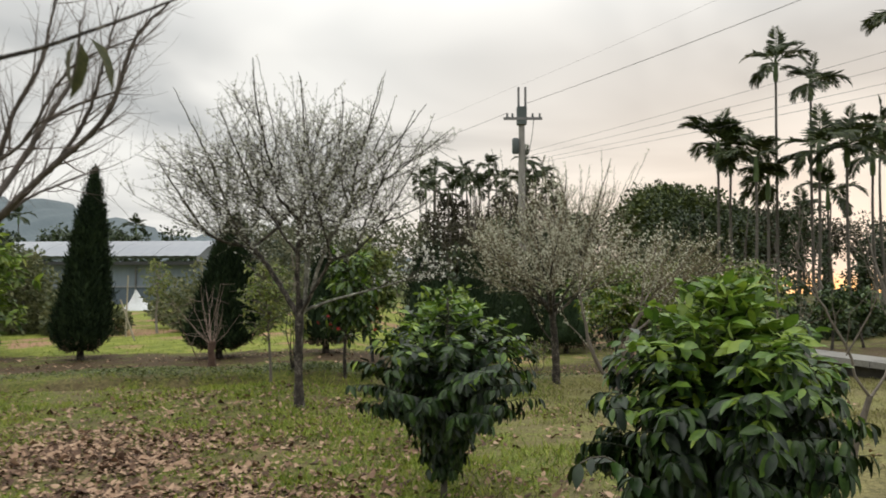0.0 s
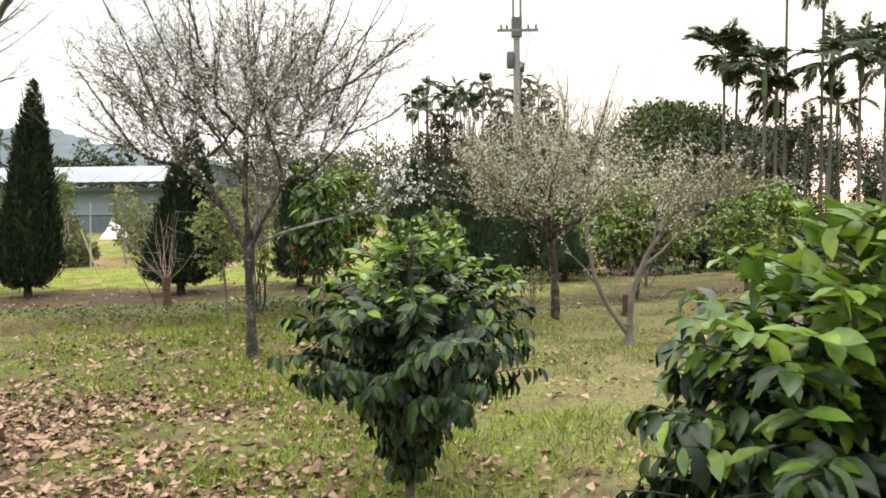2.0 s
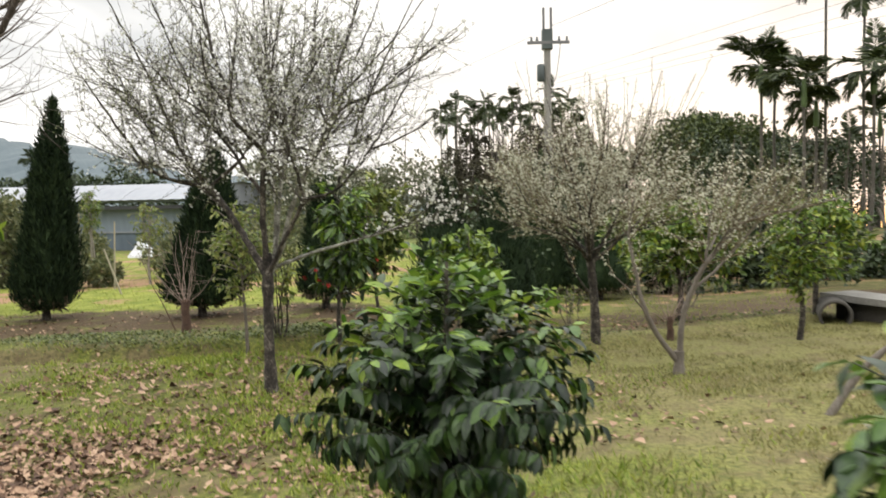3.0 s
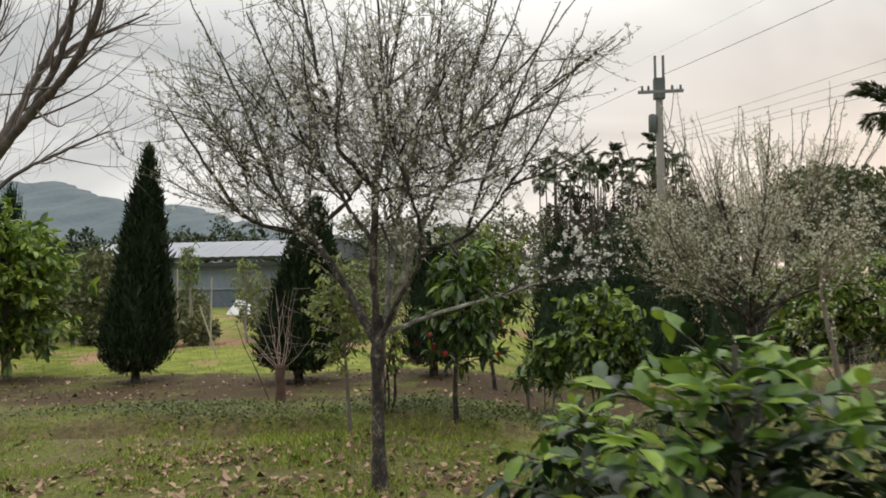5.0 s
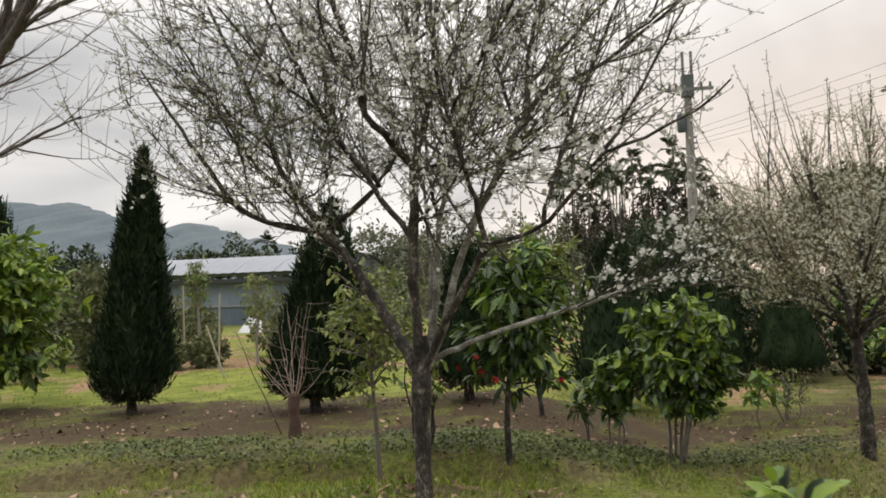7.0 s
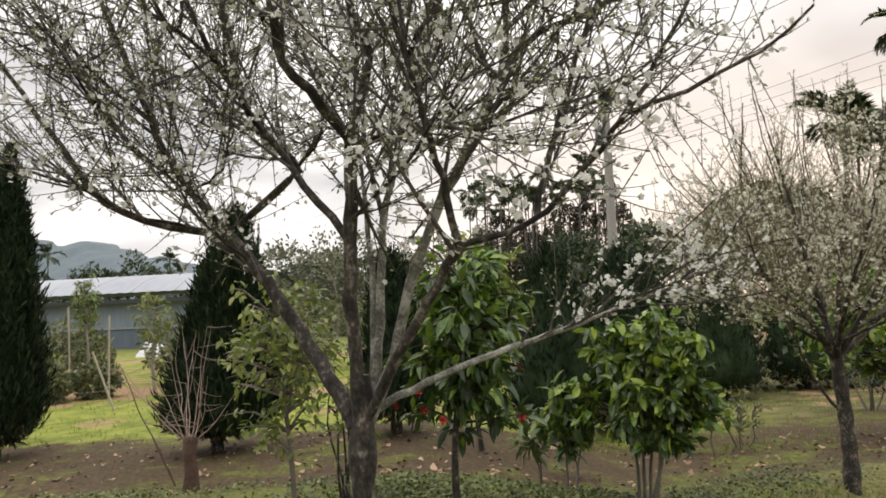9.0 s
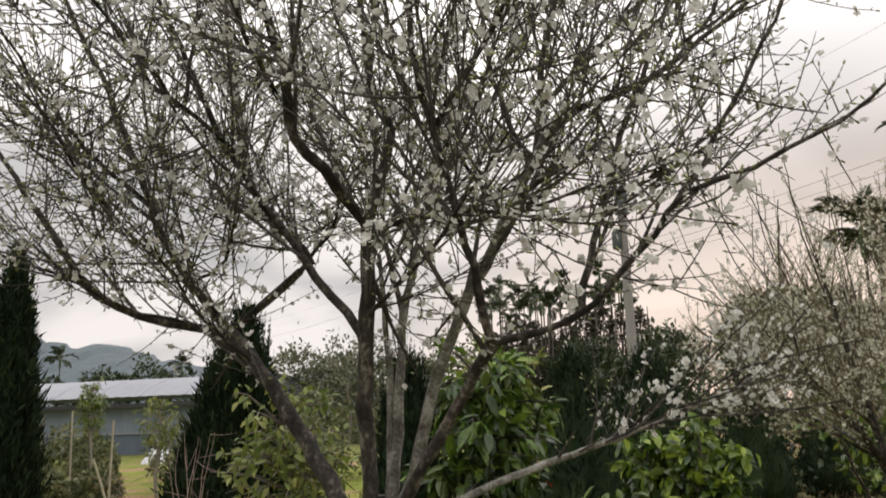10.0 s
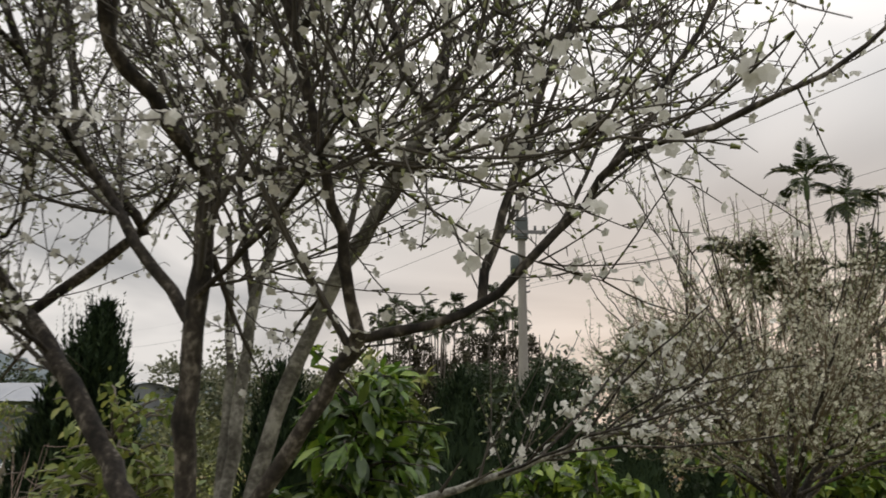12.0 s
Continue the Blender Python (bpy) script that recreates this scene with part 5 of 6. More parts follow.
def leafy_tree(name, x, y, height, reach, label, seed, mat, leaf=0.10, count=900, clear=0.35, trunk_r=0.03, stems=1, bark=None, category="tree", group="", squash=1.0, width=0.42, second=None, share=0.0, twigs=60, hang=0.25, lean=(0, 0)):
    """A small tree: one or more stems, forking limbs, and leaves in sprays at the twig ends."""
    r = np.random.default_rng(seed)
    root = thing(name, x, y, gz(x, y) - 0.02, label, category, group)
    c = np.array((lean[0], lean[1], (height + clear) / 2))
    half = np.array((reach, reach, (height - clear) / 2 * squash))
    bark = bark or M_GREYBARK
    forks = []
    for s in range(stems):
        a = 2 * math.pi * s / stems + r.uniform(0, 1)
        foot = np.array((0.06 * math.cos(a), 0.06 * math.sin(a), 0)) * (stems > 1)
        top = np.array((lean[0] + 0.5 * reach * math.cos(a) * (stems > 1), lean[1] + 0.5 * reach * math.sin(a) * (stems > 1), height * 0.8))
        pts = curve_through([foot, foot + (top - foot) * 0.3 + 0.03 * r.normal(size=3), foot + (top - foot) * 0.65 + 0.04 * r.normal(size=3), top], 0.1)
        g = Geo(); g.tube(pts, np.linspace(trunk_r, trunk_r * 0.25, len(pts)), 9)
        part("trunk" if stems == 1 else "stem", g, bark, root)
        forks += [pts[int(len(pts) * q)] for q in np.linspace(0.32, 0.98, 12)]
    g, ends = Geo(), []
    for k in range(twigs):
        q = r.normal(size=3); q = q / np.linalg.norm(q) * r.uniform(0.55, 1.0) * (0.82 + 0.18 * math.sin(3 * q[0] + 5 * q[1] + seed))
        e = c + half * q
        f = min(forks, key=lambda p: np.linalg.norm(p - e) + (0.6 if p[2] > e[2] else 0))
        pts = curve_through([f, (f + e) / 2 + np.array((0, 0, 0.06)) + 0.03 * r.normal(size=3), e], 0.12)
        g.tube(pts, np.linspace(0.008 + 0.1 * trunk_r, 0.002, len(pts)), 5, cap=False)
        ends.append(pts)
    part("branchwork", g, bark, root, kind="stuff")
    P, D = [], []
    per = max(3, count // twigs)
    for pts in ends:
        u = 1 - r.uniform(0, 1, per) ** 1.6 * 0.65
        i = np.minimum((u * (len(pts) - 1)).astype(int), len(pts) - 2)
        P.append(pts[i] + 0.03 * r.normal(size=(per, 3)))
        al = unit(pts[i + 1] - pts[i])
        D.append(unit(0.7 * al + 0.8 * r.normal(size=(per, 3)) + np.array((0, 0, -hang))))
    P, D = np.vstack(P), np.vstack(D)
    Nn = unit(np.array((0, 0, 1.0)) + 0.45 * r.normal(size=P.shape))
    pick = r.uniform(size=len(P)) < (share * np.clip((P[:, 2] - clear) / (height - clear) * 1.8, 0, 1.5) if second else 0)
    ln = leaf * r.uniform(0.65, 1.2, len(P))
    g = Geo(); g.blades(P[~pick], D[~pick], Nn[~pick], ln[~pick], width)
    part("foliage", g, mat, root, kind="stuff")
    if second:
        g = Geo(); g.blades(P[pick], D[pick], Nn[pick], ln[pick], width)
        part("young_foliage", g, second, root, "pale yellow-green young leaves", kind="stuff")
    return root


leafy_tree("evergreen_tree", -9.25, 15.8, 2.85, 1.5, "round evergreen fruit tree with yellow-green new leaves", 91, M_LEAF, 0.21, 4600, 0.05, 0.08, second=M_YOUNG, share=0.6, twigs=230, squash=1.15, width=0.36, category="fruit tree")
red = leafy_tree("flowering_shrub", -1.39, 11.65, 1.95, 0.66, "broad-leaved green shrub dotted with red flowers", 92, M_SHRUB, 0.14, 1450, 0.42, 0.030, bark=M_BARK, second=M_FLUSH, share=0.4, twigs=100, width=0.34, category="shrub", lean=(0.10, 0), hang=0.5)
leafy_tree("evergreen_shrub", 0.02, 12.65, 1.62, 0.62, "glossy evergreen shrub with bright new leaves on top", 93, M_SHRUB, 0.12, 2900, 0.34, 0.016, stems=5, bark=M_GREYBARK, second=M_YOUNG, share=0.42, twigs=110, category="shrub", lean=(0.10, 0), hang=0.5)
leafy_tree("evergreen_shrub", -0.52, 12.9, 1.0, 0.34, "low dark shrub with pale shoots beside the taller one", 108, M_SHRUB, 0.13, 520, 0.3, 0.012, stems=2, bark=M_GREYBARK, second=M_YOUNG, share=0.4, twigs=46, category="shrub", hang=0.4)
leafy_tree("young_tree", -1.25, 14.6, 2.35, 0.72, "young yellow-green tree standing behind the flowering shrub", 107, M_LEAF, 0.13, 1700, 0.5, 0.03, bark=M_BARK, second=M_YELLOW, share=0.6, twigs=110, category="young tree")
leafy_tree("young_tree", -2.33, 11.15, 1.80, 0.55, "slender young tree with sparse yellow-green leaves", 94, M_YELLOW, 0.065, 1300, 0.50, 0.022, twigs=90, category="young tree", lean=(-0.12, 0.1))
leafy_tree("young_tree", -2.1, 11.75, 1.1, 0.22, "thin multi-stemmed sapling with few leaves", 95, M_YELLOW, 0.09, 140, 0.2, 0.012, stems=7, bark=M_BARK, twigs=26, category="young tree")
leafy_tree("citrus_tree", 3.7, 16.4, 2.35, 1.55, "round citrus tree with yellow-green leaves", 96, M_CITRUS, 0.14, 3200, 0.45, 0.06, bark=M_BARK, second=M_FLUSH, share=0.5, twigs=130, category="citrus tree", group="citrus trees")
leafy_tree("citrus_tree", 4.47, 13.15, 1.961, 0.784, "small dark-stemmed citrus tree with a leafy crown", 97, M_CITRUS, 0.10, 1300, 0.45, 0.045, bark=M_BARK, second=M_FLUSH, share=0.35, twigs=100, category="citrus tree", group="citrus trees")
leafy_tree("citrus_tree", 5.7, 15.6, 2.1, 1.1, "spreading citrus tree with yellow-green leaves", 106, M_CITRUS, 0.13, 2200, 0.4, 0.05, bark=M_BARK, second=M_FLUSH, share=0.4, twigs=110, category="citrus tree", group="citrus trees")
leafy_tree("young_tree", -7.65, 22.0, 2.2, 0.65, "pale slender young tree with thin feathery leaves", 103, M_YELLOW, 0.12, 520, 0.7, 0.035, bark=M_PALEBARK, twigs=60, category="young tree", hang=0.5, width=0.25)
leafy_tree("young_tree", -10.95, 26.0, 2.8, 0.6, "pale slender young tree with thin feathery leaves", 104, M_YELLOW, 0.13, 420, 0.9, 0.035, bark=M_PALEBARK, twigs=50, category="young tree", hang=0.5, width=0.25)
leafy_tree("young_tree", -10.0, 24.0, 2.5, 0.45, "thin young tree with a tuft of green leaves", 105, M_LEAF, 0.13, 300, 1.3, 0.03, bark=M_PALEBARK, twigs=40, category="young tree", width=0.3)
leafy_tree("leafy_seedling", 1.39, 15.86, 0.737, 0.295, "small seedling shrub with large pale leaves", 98, M_FLUSH, 0.16, 60, 0.15, 0.012, twigs=14, category="seedling", group="seedling shrubs")
leafy_tree("leafy_seedling", -0.75, 13.2, 0.727, 0.258, "small seedling shrub with hanging broad leaves", 99, M_LEAF, 0.15, 70, 0.15, 0.012, twigs=16, category="seedling", group="seedling shrubs", hang=0.8)
leafy_tree("leafy_seedling", -0.38, 13.94, 0.612, 0.245, "small seedling shrub with hanging broad leaves", 100, M_LEAF, 0.17, 40, 0.15, 0.010, twigs=12, category="seedling", group="seedling shrubs", hang=0.9)
leafy_tree("grey_shrub", 1.84, 16.33, 0.751, 0.478, "low grey-green shrub with sparse small leaves", 101, M_YELLOW, 0.05, 300, 0.08, 0.010, stems=5, twigs=50, category="shrub")
leafy_tree("grey_shrub", 4.54, 18.93, 1.287, 0.715, "low dark shrub beside the citrus tree", 102, M_DARKLEAF, 0.07, 700, 0.12, 0.02, stems=4, twigs=60, category="shrub")


def red_flowers(root, n, c, half, seed):
    r = np.random.default_rng(seed)
    for _ in range(n):
        q = r.normal(size=3); q = q / np.linalg.norm(q) * r.uniform(0.75, 1.0)
        p = np.array(c) + np.array(half) * q
        g = Geo()
        k = 9
        dirs = unit(r.normal(size=(k, 3)) + np.array((0, -0.2, 0.1)))
        g.leaves(np.repeat(p[None], k, 0), dirs, r.normal(size=(k, 3)), 0.034, 0.7, 0.1, 0.05)
        part("flower", g, M_RED, root, "red flower")


red_flowers(red, 8, (0.05, -0.05, 0.85), (0.5, 0.45, 0.45), 5)

# ---------------------------------------------------------------- cypresses


def cypress(x, y, height, reach, label, seed, lean=0.0, count=17000, skirt=0.22, top=1.0):
    r = np.random.default_rng(seed)
    root = thing("cypress", x, y, gz(x, y) - 0.02, label, "cypress", "row of cypresses")
    g = Geo(); g.tube([(0, 0, 0), (0, 0, 0.2), (lean * 0.3, 0, height * 0.4)], [0.075, 0.06, 0.04], 10)
    part("trunk", g, M_BARK, root)

    def radius(f, a):
        body = np.interp(f, [0, 0.04, 0.09, 0.16, 0.30, 0.50, 0.66, 0.75, 0.82, 0.90, 0.96, 1.0], [0.50, 0.86, 1.02, 1.02, 0.88, 0.70, 0.55, 0.41, 0.24, 0.10, 0.04, 0.01])
        return reach * body * (1 + 0.10 * np.sin(3 * a + seed + 5 * f) + 0.09 * np.sin(8 * a + 3 * np.sin(6 * f + seed)) + 0.05 * np.sin(17 * a + 9 * f))

    f = np.linspace(0.02, 0.93, 16)
    a = np.linspace(0, 2 * np.pi, 24, endpoint=False)
    F, A = np.meshgrid(f, a, indexing="ij")
    R = radius(F, A) * 0.80
    z = skirt + F * (height - skirt)
    g = Geo()
    i = (np.arange(15)[:, None] * 24 + np.arange(24)[None, :]); j = np.roll(i, -1, 1)
    g.add(np.stack([R * np.cos(A) + lean * F, R * np.sin(A), z], -1), np.stack([i, j, j + 24, i + 24], -1).reshape(-1, 4))
    part("inner_foliage", g, M_CYPRESS, root, "dense dark inner foliage")
    n = count
    f = r.beta(1.05, 1.5, n); a = r.uniform(0, 2 * np.pi, n)
    R = radius(f, a) * np.where(r.uniform(size=n) < 0.12, r.uniform(1.0, 1.16, n), r.uniform(0.72, 1.02, n))
    P = np.stack([R * np.cos(a) + lean * f, R * np.sin(a), skirt + f * (height - skirt) - 0.04], 1)
    out = np.stack([np.cos(a), np.sin(a), np.zeros(n)], 1)
    D = unit(0.35 * out + np.array((0, 0, 1.0)) + 0.30 * r.normal(size=(n, 3)))
    g = Geo(); g.flakes(P, D, out + 0.6 * r.normal(size=(n, 3)), r.uniform(0.07, 0.18, n), 0.19, 0.03)
    # feathered leaders round the tip
    for _ in range(58):
        a0, h0 = r.uniform(0, 6.28), r.uniform(0.60, 0.92)
        rr = reach * np.interp(h0, [0.6, 0.75, 0.92], [0.58, 0.46, 0.17])
        base = np.array((rr * math.cos(a0) + lean * h0, rr * math.sin(a0), h0 * height))
        le = r.uniform(0.32, 0.75) * min(1, (1.10 - h0) * 3.0) * top
        m = 34
        t = r.uniform(0, 1, m)
        q = base + np.stack([0.05 * t * math.cos(a0), 0.05 * t * math.sin(a0), t * le], 1)
        g.flakes(q, unit(np.array((0, 0, 1.0)) + 0.35 * r.normal(size=(m, 3))), r.normal(size=(m, 3)), 0.09 * (1.15 - t), 0.3, 0.02)
    part("foliage", g, M_CYPRESS, root, "upright dark green sprays", kind="stuff")
    n = 420
    a = r.uniform(0, 2 * np.pi, n); f = r.uniform(0, 0.07, n)
    R = radius(f, a) * r.uniform(0.6, 1.0, n)
    g = Geo(); g.flakes(np.stack([R * np.cos(a), R * np.sin(a), skirt - 0.02 + f * height], 1), unit(np.stack([np.cos(a), np.sin(a), -0.3 + 0.6 * r.normal(size=n)], 1)), r.normal(size=(n, 3)), r.uniform(0.06, 0.13, n), 0.3, 0.02)
    part("dry_skirt", g, M_CYPRESS_DRY, root, "dry brown sprays along the foot", kind="stuff")
    return root


cypress(-6.72, 15.25, 3.60, 0.455, "tall dark columnar cypress with a feathered tip", 111, lean=0.25)
cypress(-4.06, 14.9, 2.62, 0.57, "dark cypress tapering to a leaning tip", 112, lean=0.30)
cypress(-2.2, 15.4, 2.05, 0.45, "dark cypress behind the flowering shrub", 113, count=3500)
cypress(-0.3, 17.1, 2.5, 0.66, "dark dense cypress in the planted row", 114, count=3500)
cypress(2.01, 22.64, 2.776, 0.740, "dark dense cypress in the planted row", 115, count=3500)
cypress(3.25, 21.9, 2.683, 0.705, "dark dense cypress in the planted row", 116, count=3500)
cypress(5.18, 23.04, 2.963, 0.858, "dark dense cypress in the planted row", 117, count=3500)
cypress(7.53, 24.42, 3.063, 0.887, "dark dense cypress in the planted row", 118, count=3500)
cypress(0.75, 18.0, 2.7, 0.72, "dark dense cypress in the planted row", 120, count=4500)
cypress(-11.5, 19.0, 3.55, 0.5, "tall dark cypress behind the fruit tree", 119, count=3500)

# ---------------------------------------------------------------- areca palms


def frond_geo(length, seed, rise, fall):
    """One feathered frond that leaves the crown along +x at the angle rise and bends to the angle fall (degrees over level) at its tip."""
    r = np.random.default_rng(seed)
    t = np.linspace(0, 1, 12)
    bend = np.radians(rise + (fall - rise) * t ** 1.3)
    pts = np.stack([np.cumsum(np.cos(bend)), 0.3 * np.sin(3 * t), np.cumsum(np.sin(bend))], 1) * length / 12
    g = Geo(); g.tube(pts, np.linspace(0.024, 0.006, 12), 4, cap=False)
    u = np.linspace(0.16, 1.0, 30)
    P = np.stack([np.interp(u, t, pts[:, k]) for k in range(3)], 1)
    al = unit(np.gradient(P, axis=0))
    up = np.cross(al, np.array((0, 1.0, 0)))
    for sg in (-1, 1):
        d = unit((0.55 + 0.5 * u[:, None]) * al + sg * np.array((0, 1.0, 0)) + 0.22 * up - np.array((0, 0, 0.34 if fall > -60 else 0.7)) + 0.13 * r.normal(size=P.shape))
        g.flakes(P, d, up + 0.3 * r.normal(size=P.shape), length * 0.36 * np.sin(np.pi * (0.22 + 0.68 * u)) * r.uniform(0.85, 1.1, 30), 0.175, 0.05)
    return g


FRONDS = [frond_geo(n, 200 + i, a, b).mesh("frond", M_FROND) for i, (n, a, b) in enumerate(((1.25, 84, 66), (1.55, 62, -6), (1.65, 40, -52), (1.5, 8, -84)))]


def palm(x, y, height, seed, label="slender areca palm with a dark feathered crown", size=1.0, foot=None):
    r = np.random.default_rng(seed)
    z0 = gz(x, y) if foot is None else foot
    root = thing("areca_palm", x, y, z0 - 0.05, label, "palm", "areca palms")
    top = height - 0.9 * size
    g = Geo()
    n = 14
    bend = r.normal(size=2) * 0.12
    pts = [(bend[0] * math.sin(q * 2.2), bend[1] * math.sin(q * 2.2), q * top) for q in np.linspace(0, 1, n)]
    g.tube(pts, np.linspace(0.07, 0.05, n) * size ** 0.5 * (1 + 0.04 * np.sin(np.arange(n) * 2.1)), 9)
    part("trunk", g, M_PALMTRUNK, root)
    e = np.array(pts[-1])
    g = Geo(); g.tube([e, e + (0, 0, 0.25 * size), e + (0, 0, 0.7 * size), e + (0, 0, 0.95 * size)], np.array([0.085, 0.11, 0.085, 0.05]) * size, 9)
    shaft = part("crownshaft", g, M_SHAFT, root, "smooth green crownshaft")
    for i, kind in enumerate((0, 1, 3, 2, 1, 3, 2, 3, 2, 1, 2)):
        ob = new("frond", FRONDS[kind])
        ob.parent = shaft
        ob.matrix_basis = Matrix.Translation(e + np.array((0, 0, (0.93 - 0.09 * kind) * size))) @ pose(0, 0, 0, 0, r.uniform(-12, 12), math.degrees(i * 2.399 + r.uniform(-0.4, 0.4) + seed)) @ Matrix.Scale(size * r.uniform(0.82, 1.12), 4)
    return root


for k, (px, py, h, s) in enumerate([(15.44, 38, 11.0, 1.0), (17.1, 38, 10.1, 1.0), (12.7, 38, 7.1, 1.15), (13.65, 38.6, 6.9, 1.1), (13.6, 36, 6.2, 1.05), (14.6, 37, 5.4, 1.0), (16.4, 36, 6.7, 1.15), (17.75, 36, 6.9, 1.15),
                                     (20.0, 38, 6.7, 1.1), (19.2, 41, 5.2, 1.0), (17.3, 30, 10.7, 0.95), (21.5, 40, 8.4, 1.0), (18.6, 43, 4.3, 0.9)]):
    palm(px, py, h, 130 + k, size=1.12 * s)
for k in range(25):
    r_ = np.random.default_rng(300 + k)
    px = -2.2 + k * 0.53 + r_.uniform(-0.5, 0.5)
    palm(px, 75 + r_.uniform(-3, 6), [10.3, 9.0, 10.8, 9.6, 8.4][k % 5] + r_.uniform(-0.5, 0.5), 160 + k, "slender areca palm in a distant plantation", 0.98)
for k, (px, py, h) in enumerate([(-44, 85, 7.4), (-33, 88, 6.4)]):
    palm(px, py, h, 190 + k, "areca palm beyond the long shed", 1.1)

# ---------------------------------------------------------------- woods and distant trees


def crown_cloud(g, r, c, half, n, leaf):
    q = unit(r.normal(size=(n, 3))) * r.uniform(0.55, 1.0, (n, 1)) ** 0.5
    bump = 1 + 0.16 * np.sin(q[:, :1] * 7 + c[0]) * np.sin(q[:, 1:2] * 6 + c[1]) + 0.10 * np.sin(q[:, 2:] * 11 + c[0])
    P = np.array(c) + np.array(half) * q * bump
    D = unit(q + 0.9 * r.normal(size=(n, 3)))
    g.flakes(P, D, r.normal(size=(n, 3)) + np.array((0, 0, 0.8)), leaf * r.uniform(0.6, 1.4, n), 0.62, 0.1)


def big_tree(x, y, height, reach, label, seed, leaf=0.21, n=8000, mat=None, clear=1.0, lobes=9, category="tree", group=""):
    r = np.random.default_rng(seed)
    root = thing("shade_tree", x, y, gz(x, y) - 0.05, label, category, group)
    g = Geo(); g.tube([(0, 0, 0), (0.1, 0, clear * 0.6), (0, 0.1, clear * 1.2), (0.1, 0, height * 0.6)], [0.28, 0.2, 0.17, 0.06], 9)
    part("trunk", g, M_GREYBARK, root)
    g = Geo(); lg = Geo()
    for k in range(lobes):
        a = k * 2.399
        rr = reach * 0.62 * math.sqrt((k + 0.3) / lobes)
        c = np.array((rr * math.cos(a), rr * math.sin(a), clear + (height - clear) * r.uniform(0.42, 0.66) * (1.12 - 0.35 * (rr / reach) ** 2)))
        lg.tube([(0, 0, clear), (c * 0.5 + np.array((0, 0, clear * 0.5))), c], [0.11, 0.06, 0.02], 6)
        crown_cloud(g, r, c, np.array((reach * 0.5, reach * 0.5, (height - clear) * 0.40)) * r.uniform(0.85, 1.1), n // lobes, leaf)
    part("branchwork", lg, M_GREYBARK, root, kind="stuff")
    part("crown", g, mat or M_DARKLEAF, root, kind="stuff")
    return root


big_tree(14.2, 50, 6.15, 4.8, "broad dark domed shade tree behind the plum trees", 211, leaf=0.27, n=24000, mat=M_DOME, clear=0.8)
big_tree(19.6, 52, 5.3, 3.6, "dark brownish shade tree under the palms", 212, leaf=0.16, n=24000, mat=M_BROWNWOOD, clear=0.8)
big_tree(22.0, 47.5, 4.3, 1.8, "thin brownish tree between the palm trunks", 217, leaf=0.17, n=1700, mat=M_BROWNWOOD, clear=2.0, lobes=7)
big_tree(25.3, 50, 4.9, 2.2, "thin brownish tree between the palm trunks", 218, leaf=0.17, n=1700, mat=M_BROWNWOOD, clear=2.0, lobes=7)
big_tree(10.5, 66, 5.6, 3.2, "dark shade tree beside the palm plantation", 213)
big_tree(5.2, 68, 5.6, 2.9, "dark shade tree beside the palm plantation", 214)
big_tree(29.5, 51, 5.0, 3.2, "dark shade tree under the palms", 215, clear=0.6)
big_tree(33.0, 52, 6.0, 3.6, "dark shade tree at the end of the wood", 216, clear=0.6)
big_tree(-11.4, 22, 2.3, 0.85, "pale grey-green garden tree beside the lawn", 222, 0.12, 2600, M_SCRUB, 0.4, 7)
big_tree(-13.2, 24, 2.7, 1.1, "dark green garden tree beside the lawn", 223, 0.13, 3600, M_DARKLEAF, 0.4, 7)
big_tree(-15.6, 26, 2.8, 1.3, "dark green garden tree", 219, 0.15, 3600, M_LEAF, 0.5, 7)
big_tree(-18.2, 27, 3.3, 1.7, "dark green garden tree", 220, 0.15, 4000, M_DARKLEAF, 0.5, 7)
big_tree(-21, 27, 3.2, 1.9, "light green garden tree", 221, 0.16, 4000, M_CITRUS, 0.5, 7)


def wood(name, places, leaf, per, mat, label, seed, trunks=0, trunk_h=4.0):
    """A stretch of far wood: many ragged crowns in one mesh, with thin stems between them."""
    r = np.random.default_rng(seed)
    g = Geo()
    for x, y, z, rx, rz in places:
        crown_cloud(g, r, (x, y, z), (rx, rx, rz), per, leaf)
    root = thing(name, 0, 0, 0, label, "wood", kind="stuff")
    part("undergrowth", g, mat, root, kind="stuff")
    if trunks:
        t = Geo()
        xs = [p[0] for p in places]
        for _ in range(trunks):
            p = places[r.integers(len(places))]
            x, y = p[0] + r.normal() * p[3], p[1] + r.normal()
            h = trunk_h * r.uniform(0.6, 1.2)
            t.tube([(x, y, -0.3), (x + 0.1 * r.normal(), y, h / 2), (x + 0.2 * r.normal(), y, h)], [0.08, 0.065, 0.03], 6)
        part("stems", t, M_GREYBARK, root, kind="stuff")
    return root


